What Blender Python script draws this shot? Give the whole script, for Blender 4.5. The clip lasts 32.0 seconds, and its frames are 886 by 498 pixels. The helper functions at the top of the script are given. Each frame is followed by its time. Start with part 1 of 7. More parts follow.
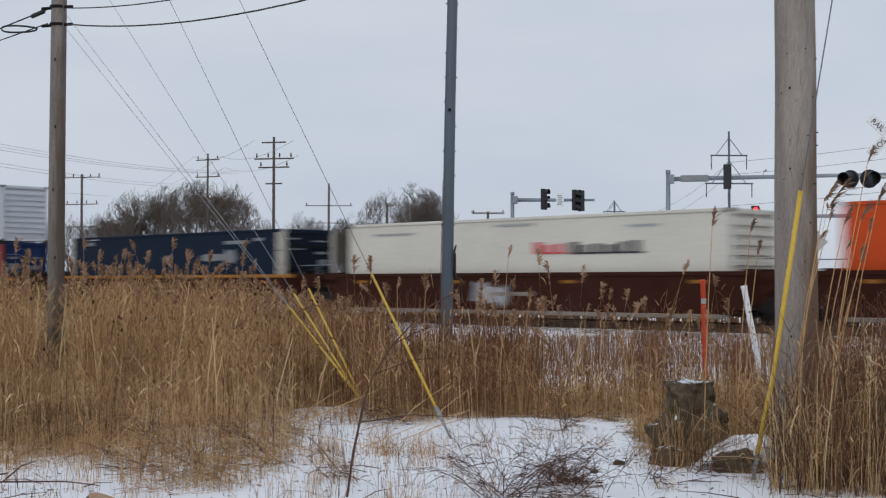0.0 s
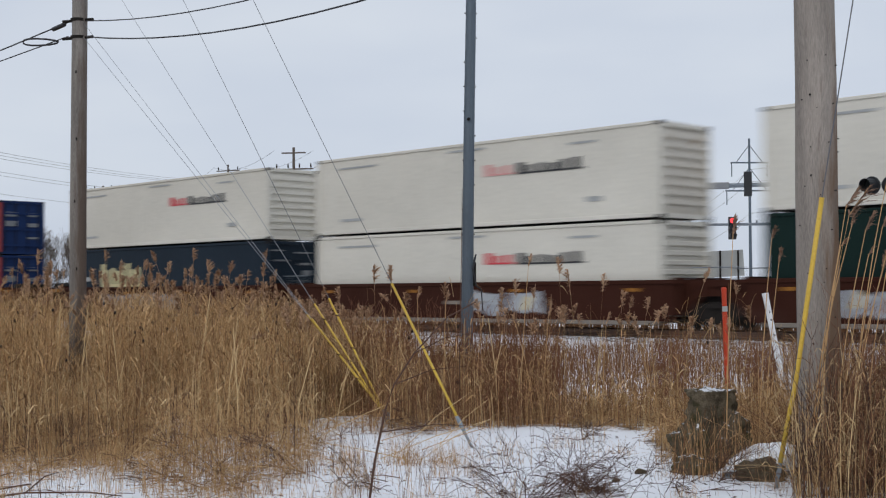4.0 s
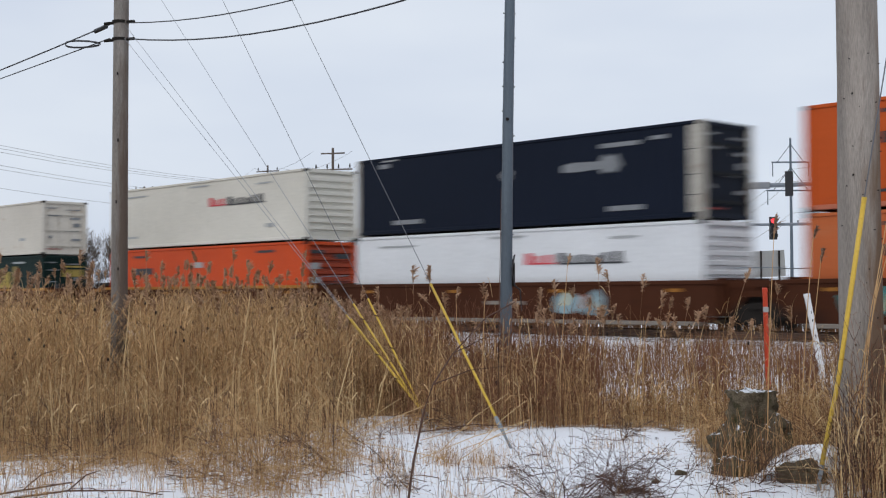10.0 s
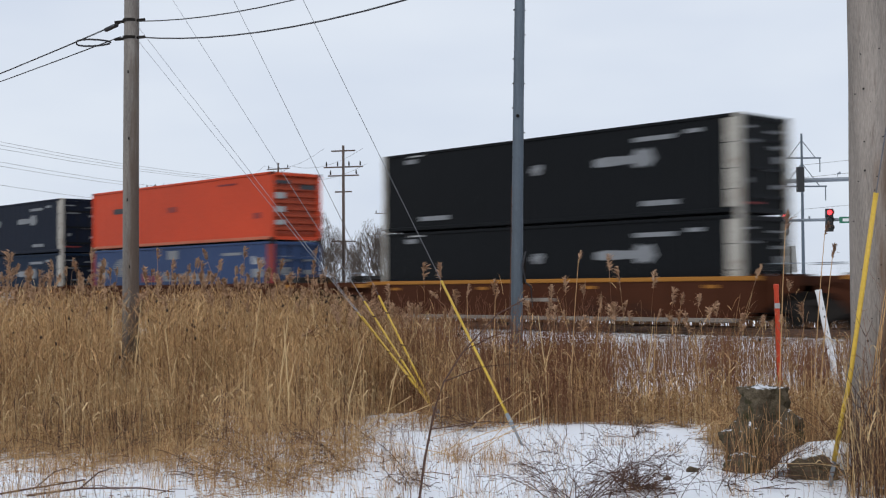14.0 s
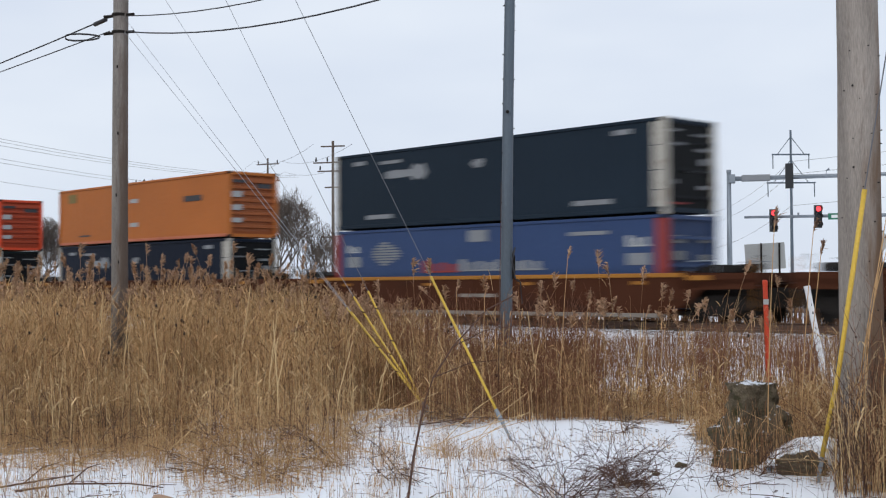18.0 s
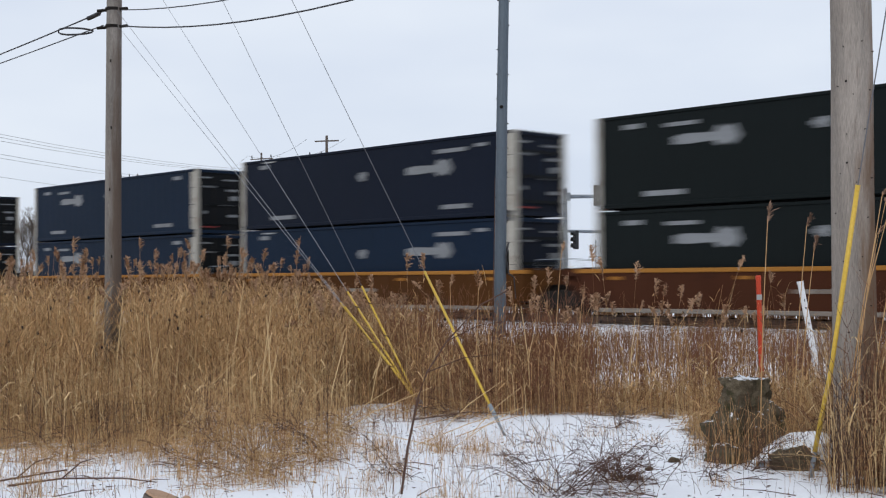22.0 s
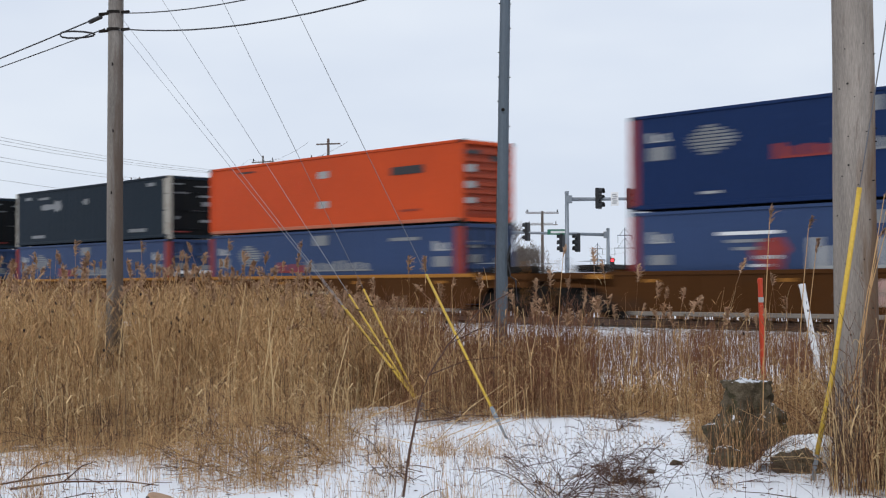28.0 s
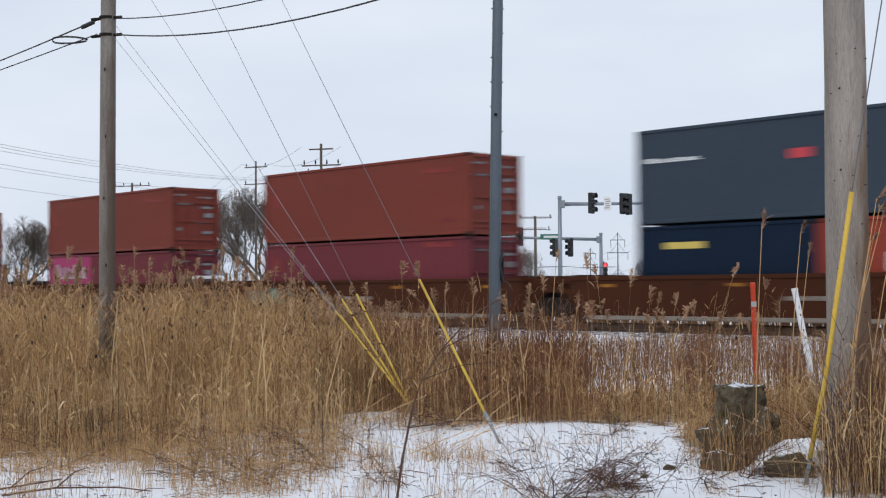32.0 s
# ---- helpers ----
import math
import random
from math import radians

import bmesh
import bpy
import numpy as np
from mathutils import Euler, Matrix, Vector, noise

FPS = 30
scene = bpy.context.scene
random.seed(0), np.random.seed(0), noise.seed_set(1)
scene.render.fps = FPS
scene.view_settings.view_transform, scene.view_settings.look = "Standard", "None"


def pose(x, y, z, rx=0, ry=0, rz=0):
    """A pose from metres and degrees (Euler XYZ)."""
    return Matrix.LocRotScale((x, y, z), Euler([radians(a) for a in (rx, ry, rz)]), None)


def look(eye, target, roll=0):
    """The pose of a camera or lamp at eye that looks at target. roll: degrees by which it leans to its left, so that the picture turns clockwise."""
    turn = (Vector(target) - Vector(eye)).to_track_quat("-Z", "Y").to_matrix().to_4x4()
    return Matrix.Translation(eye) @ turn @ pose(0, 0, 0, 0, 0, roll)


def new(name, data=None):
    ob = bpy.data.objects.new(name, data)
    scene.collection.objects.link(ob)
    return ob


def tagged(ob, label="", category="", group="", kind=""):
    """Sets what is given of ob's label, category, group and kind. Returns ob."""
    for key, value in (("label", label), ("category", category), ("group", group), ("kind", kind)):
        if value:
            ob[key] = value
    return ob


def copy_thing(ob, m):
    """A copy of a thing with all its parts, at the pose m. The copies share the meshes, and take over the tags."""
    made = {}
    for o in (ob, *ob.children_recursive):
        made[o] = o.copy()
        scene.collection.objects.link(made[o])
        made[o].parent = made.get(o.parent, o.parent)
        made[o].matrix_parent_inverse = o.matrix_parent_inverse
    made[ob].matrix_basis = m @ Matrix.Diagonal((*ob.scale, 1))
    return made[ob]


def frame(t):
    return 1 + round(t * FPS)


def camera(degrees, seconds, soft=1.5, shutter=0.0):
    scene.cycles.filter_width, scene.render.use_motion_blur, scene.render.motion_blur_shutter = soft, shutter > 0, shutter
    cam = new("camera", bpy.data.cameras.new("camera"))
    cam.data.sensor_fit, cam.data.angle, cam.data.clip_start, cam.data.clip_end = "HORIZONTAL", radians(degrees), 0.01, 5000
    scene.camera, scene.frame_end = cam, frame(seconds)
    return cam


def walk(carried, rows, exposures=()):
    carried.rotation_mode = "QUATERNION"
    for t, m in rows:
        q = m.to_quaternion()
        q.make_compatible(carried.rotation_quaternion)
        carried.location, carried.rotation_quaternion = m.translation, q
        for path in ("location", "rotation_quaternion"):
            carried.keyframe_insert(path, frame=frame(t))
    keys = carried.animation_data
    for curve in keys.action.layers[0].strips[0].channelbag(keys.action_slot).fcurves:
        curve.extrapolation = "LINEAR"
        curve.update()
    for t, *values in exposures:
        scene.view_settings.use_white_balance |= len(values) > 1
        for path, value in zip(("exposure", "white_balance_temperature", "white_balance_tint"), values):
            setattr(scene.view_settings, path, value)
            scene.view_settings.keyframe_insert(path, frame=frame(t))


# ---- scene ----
# Camera: stands at one spot by the line and pans a little by hand.
EYE = (0.0, 0.0, 1.6)
PATH = [
    (0, 91.539, -0.049, -2.496),
    (0.5, 91.475, -0.067, -2.092),
    (1, 91.811, 0.075, -1.991),
    (1.5, 91.924, 0.033, -1.792),
    (2, 91.929, 0.125, -1.740),
    (2.5, 91.805, 0.038, -1.837),
    (3, 91.840, 0.073, -1.778),
    (3.5, 91.911, 0.209, -1.682),
    (5.5, 91.979, 0.281, -1.355),
    (6, 91.965, 0.314, -1.163),
    (6.5, 91.895, 0.266, -0.988),
    (7, 91.875, 0.168, -0.795),
    (7.5, 91.699, 0.339, -0.358),
    (8, 91.902, 0.510, -0.085),
    (8.5, 91.961, 0.409, 0.077),
    (9, 91.968, 0.042, 0.116),
    (9.5, 91.984, -0.033, 0.209),
    (10, 91.966, 0.216, 0.111),
    (10.5, 91.971, 0.188, 0.146),
    (11, 92.006, 0.354, 0.258),
    (11.5, 92.013, 0.310, 0.395),
    (12, 92.000, 0.319, 0.529),
    (12.5, 91.992, 0.319, 0.665),
    (13, 91.950, 0.318, 0.714),
    (13.5, 91.881, 0.315, 0.637),
    (14, 91.841, 0.372, 0.586),
    (14.5, 91.795, 0.233, 0.445),
    (16.5, 91.771, 0.261, 0.128),
    (17, 91.717, 0.299, 0.131),
    (17.5, 91.658, 0.263, 0.131),
    (18, 91.647, 0.293, 0.123),
    (18.5, 91.622, 0.269, 0.061),
    (19, 91.614, 0.339, 0.010),
    (19.5, 91.586, 0.272, -0.011),
    (20, 91.520, 0.349, -0.006),
    (20.5, 91.494, 0.310, -0.009),
    (21, 91.465, 0.341, -0.028),
    (21.5, 91.437, 0.276, -0.083),
    (22, 91.423, 0.227, -0.156),
    (22.5, 91.410, 0.294, -0.179),
    (23, 91.402, 0.282, -0.155),
    (23.5, 91.368, 0.270, -0.185),
    (24, 91.418, 0.270, -0.216),
    (24.5, 91.431, 0.185, -0.238),
    (25, 91.439, 0.164, -0.235),
    (25.5, 91.431, 0.205, -0.227),
    (27.5, 91.518, 0.298, -0.081),
    (28, 91.550, 0.273, -0.082),
    (28.5, 91.550, 0.273, -0.082),
    (29, 91.572, 0.223, -0.121),
    (29.5, 91.589, 0.278, -0.155),
    (30, 91.607, 0.333, -0.152),
    (30.5, 91.614, 0.361, -0.175),
    (31, 91.690, 0.365, -0.243),
    (31.5, 91.732, 0.353, -0.322),
    (32, 91.768, 0.373, -0.388),
]

cam = camera(37.75, 32.0, soft=1.2, shutter=0.75)
walk(cam, [(t, pose(*EYE, rx, ry, rz)) for t, rx, ry, rz in PATH],
     exposures=[(0.0, -0.36), (2.0, -0.29), (6.0, -0.18), (7.0, -0.05), (8.0, -0.02), (9.0, -0.10), (14.0, -0.07), (17.0, 0.0), (32.0, -0.02)])

# ---- light: an overcast winter noon ----
world = bpy.data.worlds.new("world")
scene.world = world
world.use_nodes = True
wn, wl = world.node_tree.nodes, world.node_tree.links
wn.clear()
w_out, w_bg = wn.new("ShaderNodeOutputWorld"), wn.new("ShaderNodeBackground")
w_sky, w_mix = wn.new("ShaderNodeTexSky"), wn.new("ShaderNodeMix")
w_co, w_map = wn.new("ShaderNodeTexCoord"), wn.new("ShaderNodeMapping")
w_noise, w_ramp = wn.new("ShaderNodeTexNoise"), wn.new("ShaderNodeValToRGB")
w_gain = wn.new("ShaderNodeMix")
w_sky.sky_type, w_sky.sun_disc = "NISHITA", False
w_sky.sun_elevation, w_sky.sun_rotation = radians(38), radians(200)
w_gain.data_type = w_mix.data_type = "RGBA"
w_gain.blend_type = "MULTIPLY"
w_gain.inputs[0].default_value = 1.0
w_gain.inputs[7].default_value = (0.10, 0.10, 0.10, 1)
w_map.inputs["Scale"].default_value = (1.0, 1.0, 3.2)
w_noise.inputs["Scale"].default_value, w_noise.inputs["Detail"].default_value = 2.2, 4.0
w_ramp.color_ramp.elements[0].position, w_ramp.color_ramp.elements[0].color = 0.30, (0.645, 0.72, 0.865, 1)
w_ramp.color_ramp.elements[1].position, w_ramp.color_ramp.elements[1].color = 0.72, (0.842, 0.90, 0.985, 1)
w_mix.inputs[0].default_value = 0.93
wl.new(w_co.outputs["Generated"], w_map.inputs["Vector"])
wl.new(w_map.outputs[0], w_noise.inputs["Vector"])
wl.new(w_noise.outputs[0], w_ramp.inputs[0])
wl.new(w_sky.outputs[0], w_gain.inputs[6])
wl.new(w_gain.outputs[2], w_mix.inputs[6])
wl.new(w_ramp.outputs[0], w_mix.inputs[7])
wl.new(w_mix.outputs[2], w_bg.inputs[0])
w_bg.inputs[1].default_value = 1.0
wl.new(w_bg.outputs[0], w_out.inputs[0])

sun = new("sun", bpy.data.lights.new("sun", "SUN"))
sun.data.energy, sun.data.angle, sun.data.color = 0.9, radians(25), (1.0, 0.97, 0.93)
sun.matrix_world = look((-20, -50, 45), (0, 0, 0))


# ---- materials ----
def mat(name, colour, rough=0.6, metal=0.0, vary=0.25, scale=6.0, bump=0.15, dirt=None, dirt_at=0.6, island=False, tint=0.0, emit=0.0,
        stretch=(1, 1, 1), spec=0.5, per_object=0.0):
    """A surface with fine grain, blotches, an optional second colour of dirt and a little relief."""
    m = bpy.data.materials.new(name)
    m.use_nodes = True
    nt, bs = m.node_tree, m.node_tree.nodes["Principled BSDF"]
    bs.inputs["Roughness"].default_value, bs.inputs["Metallic"].default_value = rough, metal
    bs.inputs["Specular IOR Level"].default_value = spec
    add, link = nt.nodes.new, nt.links.new
    co, mp = add("ShaderNodeTexCoord"), add("ShaderNodeMapping")
    mp.inputs["Scale"].default_value = stretch
    link(co.outputs["Object"], mp.inputs["Vector"])
    fine, broad = add("ShaderNodeTexNoise"), add("ShaderNodeTexNoise")
    fine.inputs["Scale"].default_value, fine.inputs["Detail"].default_value = scale * 9, 5
    broad.inputs["Scale"].default_value, broad.inputs["Detail"].default_value = scale * 0.35, 4
    for n in (fine, broad):
        link(mp.outputs[0], n.inputs["Vector"])
    sumv = add("ShaderNodeMath")
    sumv.operation = "ADD"
    link(fine.outputs[0], sumv.inputs[0]), link(broad.outputs[0], sumv.inputs[1])
    last = sumv.outputs[0]
    if island or per_object:
        src = add("ShaderNodeNewGeometry").outputs["Random Per Island"] if island else add("ShaderNodeObjectInfo").outputs["Random"]
        k = add("ShaderNodeMath")
        k.operation = "MULTIPLY_ADD"
        k.inputs[1].default_value = tint if island else per_object
        link(src, k.inputs[0]), link(last, k.inputs[2])
        last = k.outputs[0]
    rng = add("ShaderNodeMapRange")
    top = 1.4 + (tint if island else per_object)
    rng.inputs[1].default_value, rng.inputs[2].default_value = 0.6, top
    rng.inputs[3].default_value, rng.inputs[4].default_value = 1 - vary, 1 + vary
    link(last, rng.inputs[0])
    mul = add("ShaderNodeMix")
    mul.data_type, mul.blend_type = "RGBA", "MULTIPLY"
    mul.inputs[0].default_value = 1.0
    mul.inputs[6].default_value = (*colour, 1)
    link(rng.outputs[0], mul.inputs[7])
    colour_out = mul.outputs[2]
    if dirt:
        spots, cut, mx = add("ShaderNodeTexNoise"), add("ShaderNodeMapRange"), add("ShaderNodeMix")
        spots.inputs["Scale"].default_value, spots.inputs["Detail"].default_value, spots.inputs["Roughness"].default_value = scale * 0.8, 7, 0.68
        link(mp.outputs[0], spots.inputs["Vector"])
        cut.inputs[1].default_value, cut.inputs[2].default_value = dirt_at, dirt_at + 0.14
        link(spots.outputs[0], cut.inputs[0])
        mx.data_type = "RGBA"
        link(cut.outputs[0], mx.inputs[0]), link(colour_out, mx.inputs[6])
        mx.inputs[7].default_value = (*dirt, 1)
        colour_out = mx.outputs[2]
    link(colour_out, bs.inputs["Base Color"])
    if bump:
        b = add("ShaderNodeBump")
        b.inputs["Strength"].default_value, b.inputs["Distance"].default_value = bump, 0.02
        link(sumv.outputs[0], b.inputs["Height"]), link(b.outputs[0], bs.inputs["Normal"])
    if emit:
        bs.inputs["Emission Color"].default_value = (*colour, 1)
        bs.inputs["Emission Strength"].default_value = emit
    return m


STRAW = mat("reed_straw", (0.498, 0.306, 0.146), 0.75, vary=0.52, scale=3, bump=0, island=True, tint=1.6, spec=0.12)
STRAW_DARK = mat("dead_weed_brown", (0.20, 0.102, 0.052), 0.8, vary=0.5, scale=3, bump=0, island=True, tint=1.6, spec=0.12)
STRAW_PALE = mat("bleached_grass", (0.60, 0.425, 0.225), 0.75, vary=0.35, scale=3, bump=0, island=True, tint=1.4, spec=0.12)
PLUME = mat("reed_plume", (0.42, 0.268, 0.168), 0.9, vary=0.38, scale=5, bump=0, island=True, tint=1.2, spec=0.12)
TWIG = mat("bramble_twig", (0.092, 0.052, 0.038), 0.7, vary=0.4, scale=8, bump=0, island=True, tint=0.8, spec=0.12)
RED_WEED = mat("reddish_weed_stem", (0.20, 0.094, 0.054), 0.8, vary=0.45, scale=4, bump=0, island=True, tint=1.2, spec=0.12)
SEED = mat("dark_seed_head", (0.030, 0.017, 0.012), 0.9, vary=0.3, scale=8, bump=0)
BARK = mat("grey_bark", (0.140, 0.115, 0.098), 0.9, vary=0.35, scale=4, bump=0.2, island=True, tint=0.5, spec=0.12)
WOOD_POLE = mat("weathered_pole_wood", (0.285, 0.245, 0.21), 0.85, vary=0.5, scale=7, bump=0.8, dirt=(0.13, 0.085, 0.062), dirt_at=0.585, stretch=(3, 3, 0.25))

def stain(m, low, high, colour):
    """A brown stain that soaks one side of a pole, ragged along the grain."""
    nt = m.node_tree
    bs = nt.nodes["Principled BSDF"]
    add, link = nt.nodes.new, nt.links.new
    co, sep, mp, rag, side, up, both, sum_, cut, mx = (add("ShaderNode" + k) for k in ("TexCoord", "SeparateXYZ", "Mapping", "TexNoise", "MapRange", "MapRange", "Math", "Math", "MapRange", "Mix"))
    mp.inputs["Scale"].default_value = (9, 9, 1.1)
    rag.inputs["Scale"].default_value, rag.inputs["Detail"].default_value = 1.5, 6
    link(co.outputs["Object"], sep.inputs[0]), link(co.outputs["Object"], mp.inputs["Vector"]), link(mp.outputs[0], rag.inputs["Vector"])
    side.inputs[1].default_value, side.inputs[2].default_value = -0.10, 0.14
    link(sep.outputs["X"], side.inputs[0])
    up.inputs[1].default_value, up.inputs[2].default_value = high, low
    link(sep.outputs["Z"], up.inputs[0])
    both.operation, sum_.operation = "MULTIPLY", "ADD"
    link(side.outputs[0], both.inputs[0]), link(up.outputs[0], both.inputs[1])
    link(both.outputs[0], sum_.inputs[0]), link(rag.outputs[0], sum_.inputs[1])
    cut.inputs[1].default_value, cut.inputs[2].default_value, cut.inputs[4].default_value = 0.72, 1.12, 0.85
    link(sum_.outputs[0], cut.inputs[0])
    mx.data_type = "RGBA"
    old = bs.inputs["Base Color"].links[0].from_socket
    link(cut.outputs[0], mx.inputs[0]), link(old, mx.inputs[6])
    mx.inputs[7].default_value = (*colour, 1)
    link(mx.outputs[2], bs.inputs["Base Color"])


stain(WOOD_POLE, 1.0, 4.6, (0.155, 0.082, 0.038))
OLD_POLE = mat("dark_weathered_pole_wood", (0.235, 0.212, 0.19), 0.88, vary=0.6, scale=6, bump=0.8, dirt=(0.13, 0.092, 0.07), dirt_at=0.60, stretch=(3, 3, 0.25))
stain(OLD_POLE, 2.0, 9.5, (0.125, 0.085, 0.062))
FAR_POLE = mat("far_pole_wood", (0.11, 0.085, 0.07), 0.85, vary=0.3, scale=4, bump=0.2, stretch=(3, 3, 0.3))
GALV = mat("galvanised_steel", (0.25, 0.28, 0.31), 0.5, 0.55, vary=0.18, scale=4, bump=0.05, dirt=(0.20, 0.20, 0.19), dirt_at=0.66)
BLUE_STEEL = mat("weathered_blue_grey_steel", (0.105, 0.132, 0.16), 0.62, 0.3, vary=0.20, scale=3, bump=0.1, dirt=(0.085, 0.075, 0.07), dirt_at=0.63, stretch=(2, 2, 0.5))
WIRE = mat("dark_cable", (0.028, 0.028, 0.032), 0.6, vary=0.1, bump=0)
STRAND = mat("guy_strand", (0.27, 0.28, 0.30), 0.5, 0.5, vary=0.15, bump=0)
YELLOW = mat("yellow_guard_plastic", (0.58, 0.37, 0.04), 0.5, vary=0.18, scale=5, bump=0.05, dirt=(0.40, 0.27, 0.08), dirt_at=0.66)
ORANGE_PVC = mat("orange_marker_plastic", (0.52, 0.045, 0.010), 0.5, vary=0.2, scale=6, bump=0.05)
WHITE_PVC = mat("white_marker_plastic", (0.76, 0.76, 0.76), 0.5, vary=0.08, scale=6, bump=0.03)
GUY_GREY = mat("dull_guy_strand", (0.13, 0.135, 0.145), 0.7, vary=0.1, bump=0, spec=0.2)
FAR_WIRE = mat("distant_wire", (0.10, 0.10, 0.11), 0.6, vary=0.1, bump=0)
BLACK_INK = mat("black_lettering", (0.02, 0.02, 0.022), 0.6, vary=0.1, bump=0)
BLACK_CASE = mat("black_signal_housing", (0.014, 0.015, 0.017), 0.5, vary=0.2, scale=5, bump=0.03)
LENS_OFF = mat("dark_lens", (0.02, 0.022, 0.022), 0.15, vary=0.1, bump=0)
LENS_RED = mat("lit_red_lens", (1.0, 0.045, 0.055), 0.3, vary=0.05, bump=0, emit=2.4)
SIGN_BACK = mat("bare_aluminium_sign", (0.42, 0.43, 0.42), 0.55, 0.4, vary=0.12, scale=3, bump=0.03)
SIGN_GREEN = mat("green_street_sign", (0.02, 0.16, 0.095), 0.5, vary=0.08, bump=0)
SIGN_WHITE = mat("white_sign_face", (0.78, 0.78, 0.77), 0.5, vary=0.08, bump=0)
LAMP_GREY = mat("grey_lamp_case", (0.24, 0.25, 0.26), 0.5, 0.2, vary=0.1, bump=0.02)
STONE = mat("lichened_stone", (0.12, 0.092, 0.06), 0.95, vary=0.6, scale=7, bump=1.0, dirt=(0.05, 0.042, 0.026), dirt_at=0.50, spec=0.1)
CONCRETE = mat("old_concrete", (0.115, 0.090, 0.060), 0.95, vary=0.5, scale=6, bump=0.9, dirt=(0.055, 0.046, 0.03), dirt_at=0.52, spec=0.1)
CUT_WOOD = mat("cut_wood", (0.42, 0.26, 0.16), 0.8, vary=0.35, scale=12, bump=0.4)
BALLAST = mat("ballast_stone", (0.105, 0.092, 0.085), 0.95, vary=0.55, scale=9, bump=1.0, dirt=(0.80, 0.815, 0.85), dirt_at=0.43)
TIE = mat("creosoted_tie", (0.075, 0.06, 0.05), 0.9, vary=0.4, scale=6, bump=0.4, dirt=(0.7, 0.71, 0.74), dirt_at=0.66)
RAIL_STEEL = mat("rail_steel", (0.16, 0.10, 0.075), 0.5, 0.6, vary=0.3, scale=6, bump=0.1)
SNOW = mat("settled_snow", (0.87, 0.885, 0.915), 0.6, vary=0.06, scale=4, bump=0.28)
ASPHALT = mat("salted_asphalt", (0.11, 0.11, 0.115), 0.85, vary=0.25, scale=2, bump=0.2, dirt=(0.55, 0.56, 0.58), dirt_at=0.6)
GLASS = mat("car_glass", (0.02, 0.025, 0.03), 0.08, vary=0.05, bump=0)
CAR_WHITE = mat("white_car_paint", (0.74, 0.75, 0.77), 0.3, vary=0.05, bump=0)
CAR_SILVER = mat("silver_car_paint", (0.42, 0.45, 0.49), 0.3, 0.3, vary=0.05, bump=0)
TYRE = mat("tyre_rubber", (0.018, 0.018, 0.018), 0.85, vary=0.2, bump=0.1)


def paint(name, colour, dirt=(0.16, 0.10, 0.07), dirt_at=0.70, rough=0.5):
    return mat(name, colour, rough, vary=0.14, scale=0.7, bump=0.03, dirt=dirt, dirt_at=dirt_at, stretch=(1, 1, 1.6), spec=0.10 if max(colour) < 0.13 else 0.25)


NAVY = paint("navy_container_paint", (0.0066, 0.0103, 0.0212))
NAVY_BLUE = paint("mid_navy_container_paint", (0.0064, 0.0155, 0.034))
INK = paint("black_container_paint", (0.006696, 0.007688, 0.008928))
SPRUCE = paint("blackish_green_container_paint", (0.006448, 0.009424, 0.009672))
TEAL = paint("dark_slate_container_paint", (0.0135, 0.0228, 0.0345))
OFF_WHITE = paint("off_white_container_paint", (0.63, 0.602, 0.53), (0.46, 0.42, 0.36), 0.68)
PURE_WHITE = paint("white_container_paint", (0.666, 0.675, 0.684), (0.5, 0.48, 0.45), 0.70)
SILVER = paint("silver_container_paint", (0.54, 0.558, 0.594), (0.48, 0.48, 0.5), 0.68)
BEIGE = paint("stained_beige_container_paint", (0.575, 0.535, 0.465), (0.40, 0.27, 0.16), 0.60)
BEIGE_TAN = paint("rusted_tan_container_paint", (0.55, 0.475, 0.375), (0.34, 0.22, 0.13), 0.56)
ROYAL = paint("royal_blue_container_paint", (0.0108, 0.027, 0.088), (0.03, 0.055, 0.13), 0.62)
FADED_ROYAL = paint("faded_blue_container_paint", (0.0275, 0.0535, 0.131), (0.05, 0.076, 0.145), 0.62)
ORANGE = paint("orange_container_paint", (0.462, 0.072, 0.0075), (0.45, 0.10, 0.03), 0.66)
VIVID = paint("vivid_orange_container_paint", (0.5472, 0.0646, 0.00912), (0.45, 0.08, 0.03), 0.68)
PALE_ORANGE = paint("sun_bleached_orange_container_paint", (0.44, 0.108, 0.030), (0.46, 0.16, 0.07), 0.6)
RED_ORANGE = paint("red_orange_container_paint", (0.54, 0.058, 0.0175), (0.36, 0.06, 0.03), 0.68)
AMBER = paint("amber_container_paint", (0.40, 0.122, 0.022), (0.40, 0.15, 0.04), 0.62)
FOREST = paint("dark_green_container_paint", (0.006944, 0.01984, 0.01686))
MAROON = paint("maroon_container_paint", (0.1824, 0.0228, 0.02584), (0.15, 0.035, 0.03), 0.6)
OXIDE = paint("oxide_red_container_paint", (0.1786, 0.0342, 0.02128), (0.15, 0.04, 0.03), 0.6)
PLUM = paint("plum_container_paint", (0.1444, 0.0228, 0.0304), (0.12, 0.03, 0.03), 0.6)
MAGENTA = paint("magenta_container_paint", (0.34, 0.028, 0.115))
SLATE = paint("slate_grey_container_paint", (0.042, 0.058, 0.078), (0.05, 0.06, 0.07), 0.6)
BRICK_RED = paint("brick_red_container_paint", (0.2584, 0.03952, 0.02128))
MARK_WHITE = mat("white_marking", (0.72, 0.73, 0.73), 0.5, vary=0.1, scale=2, bump=0)
MARK_PALE = mat("worn_white_marking", (0.20, 0.21, 0.22), 0.5, vary=0.3, scale=2, bump=0)
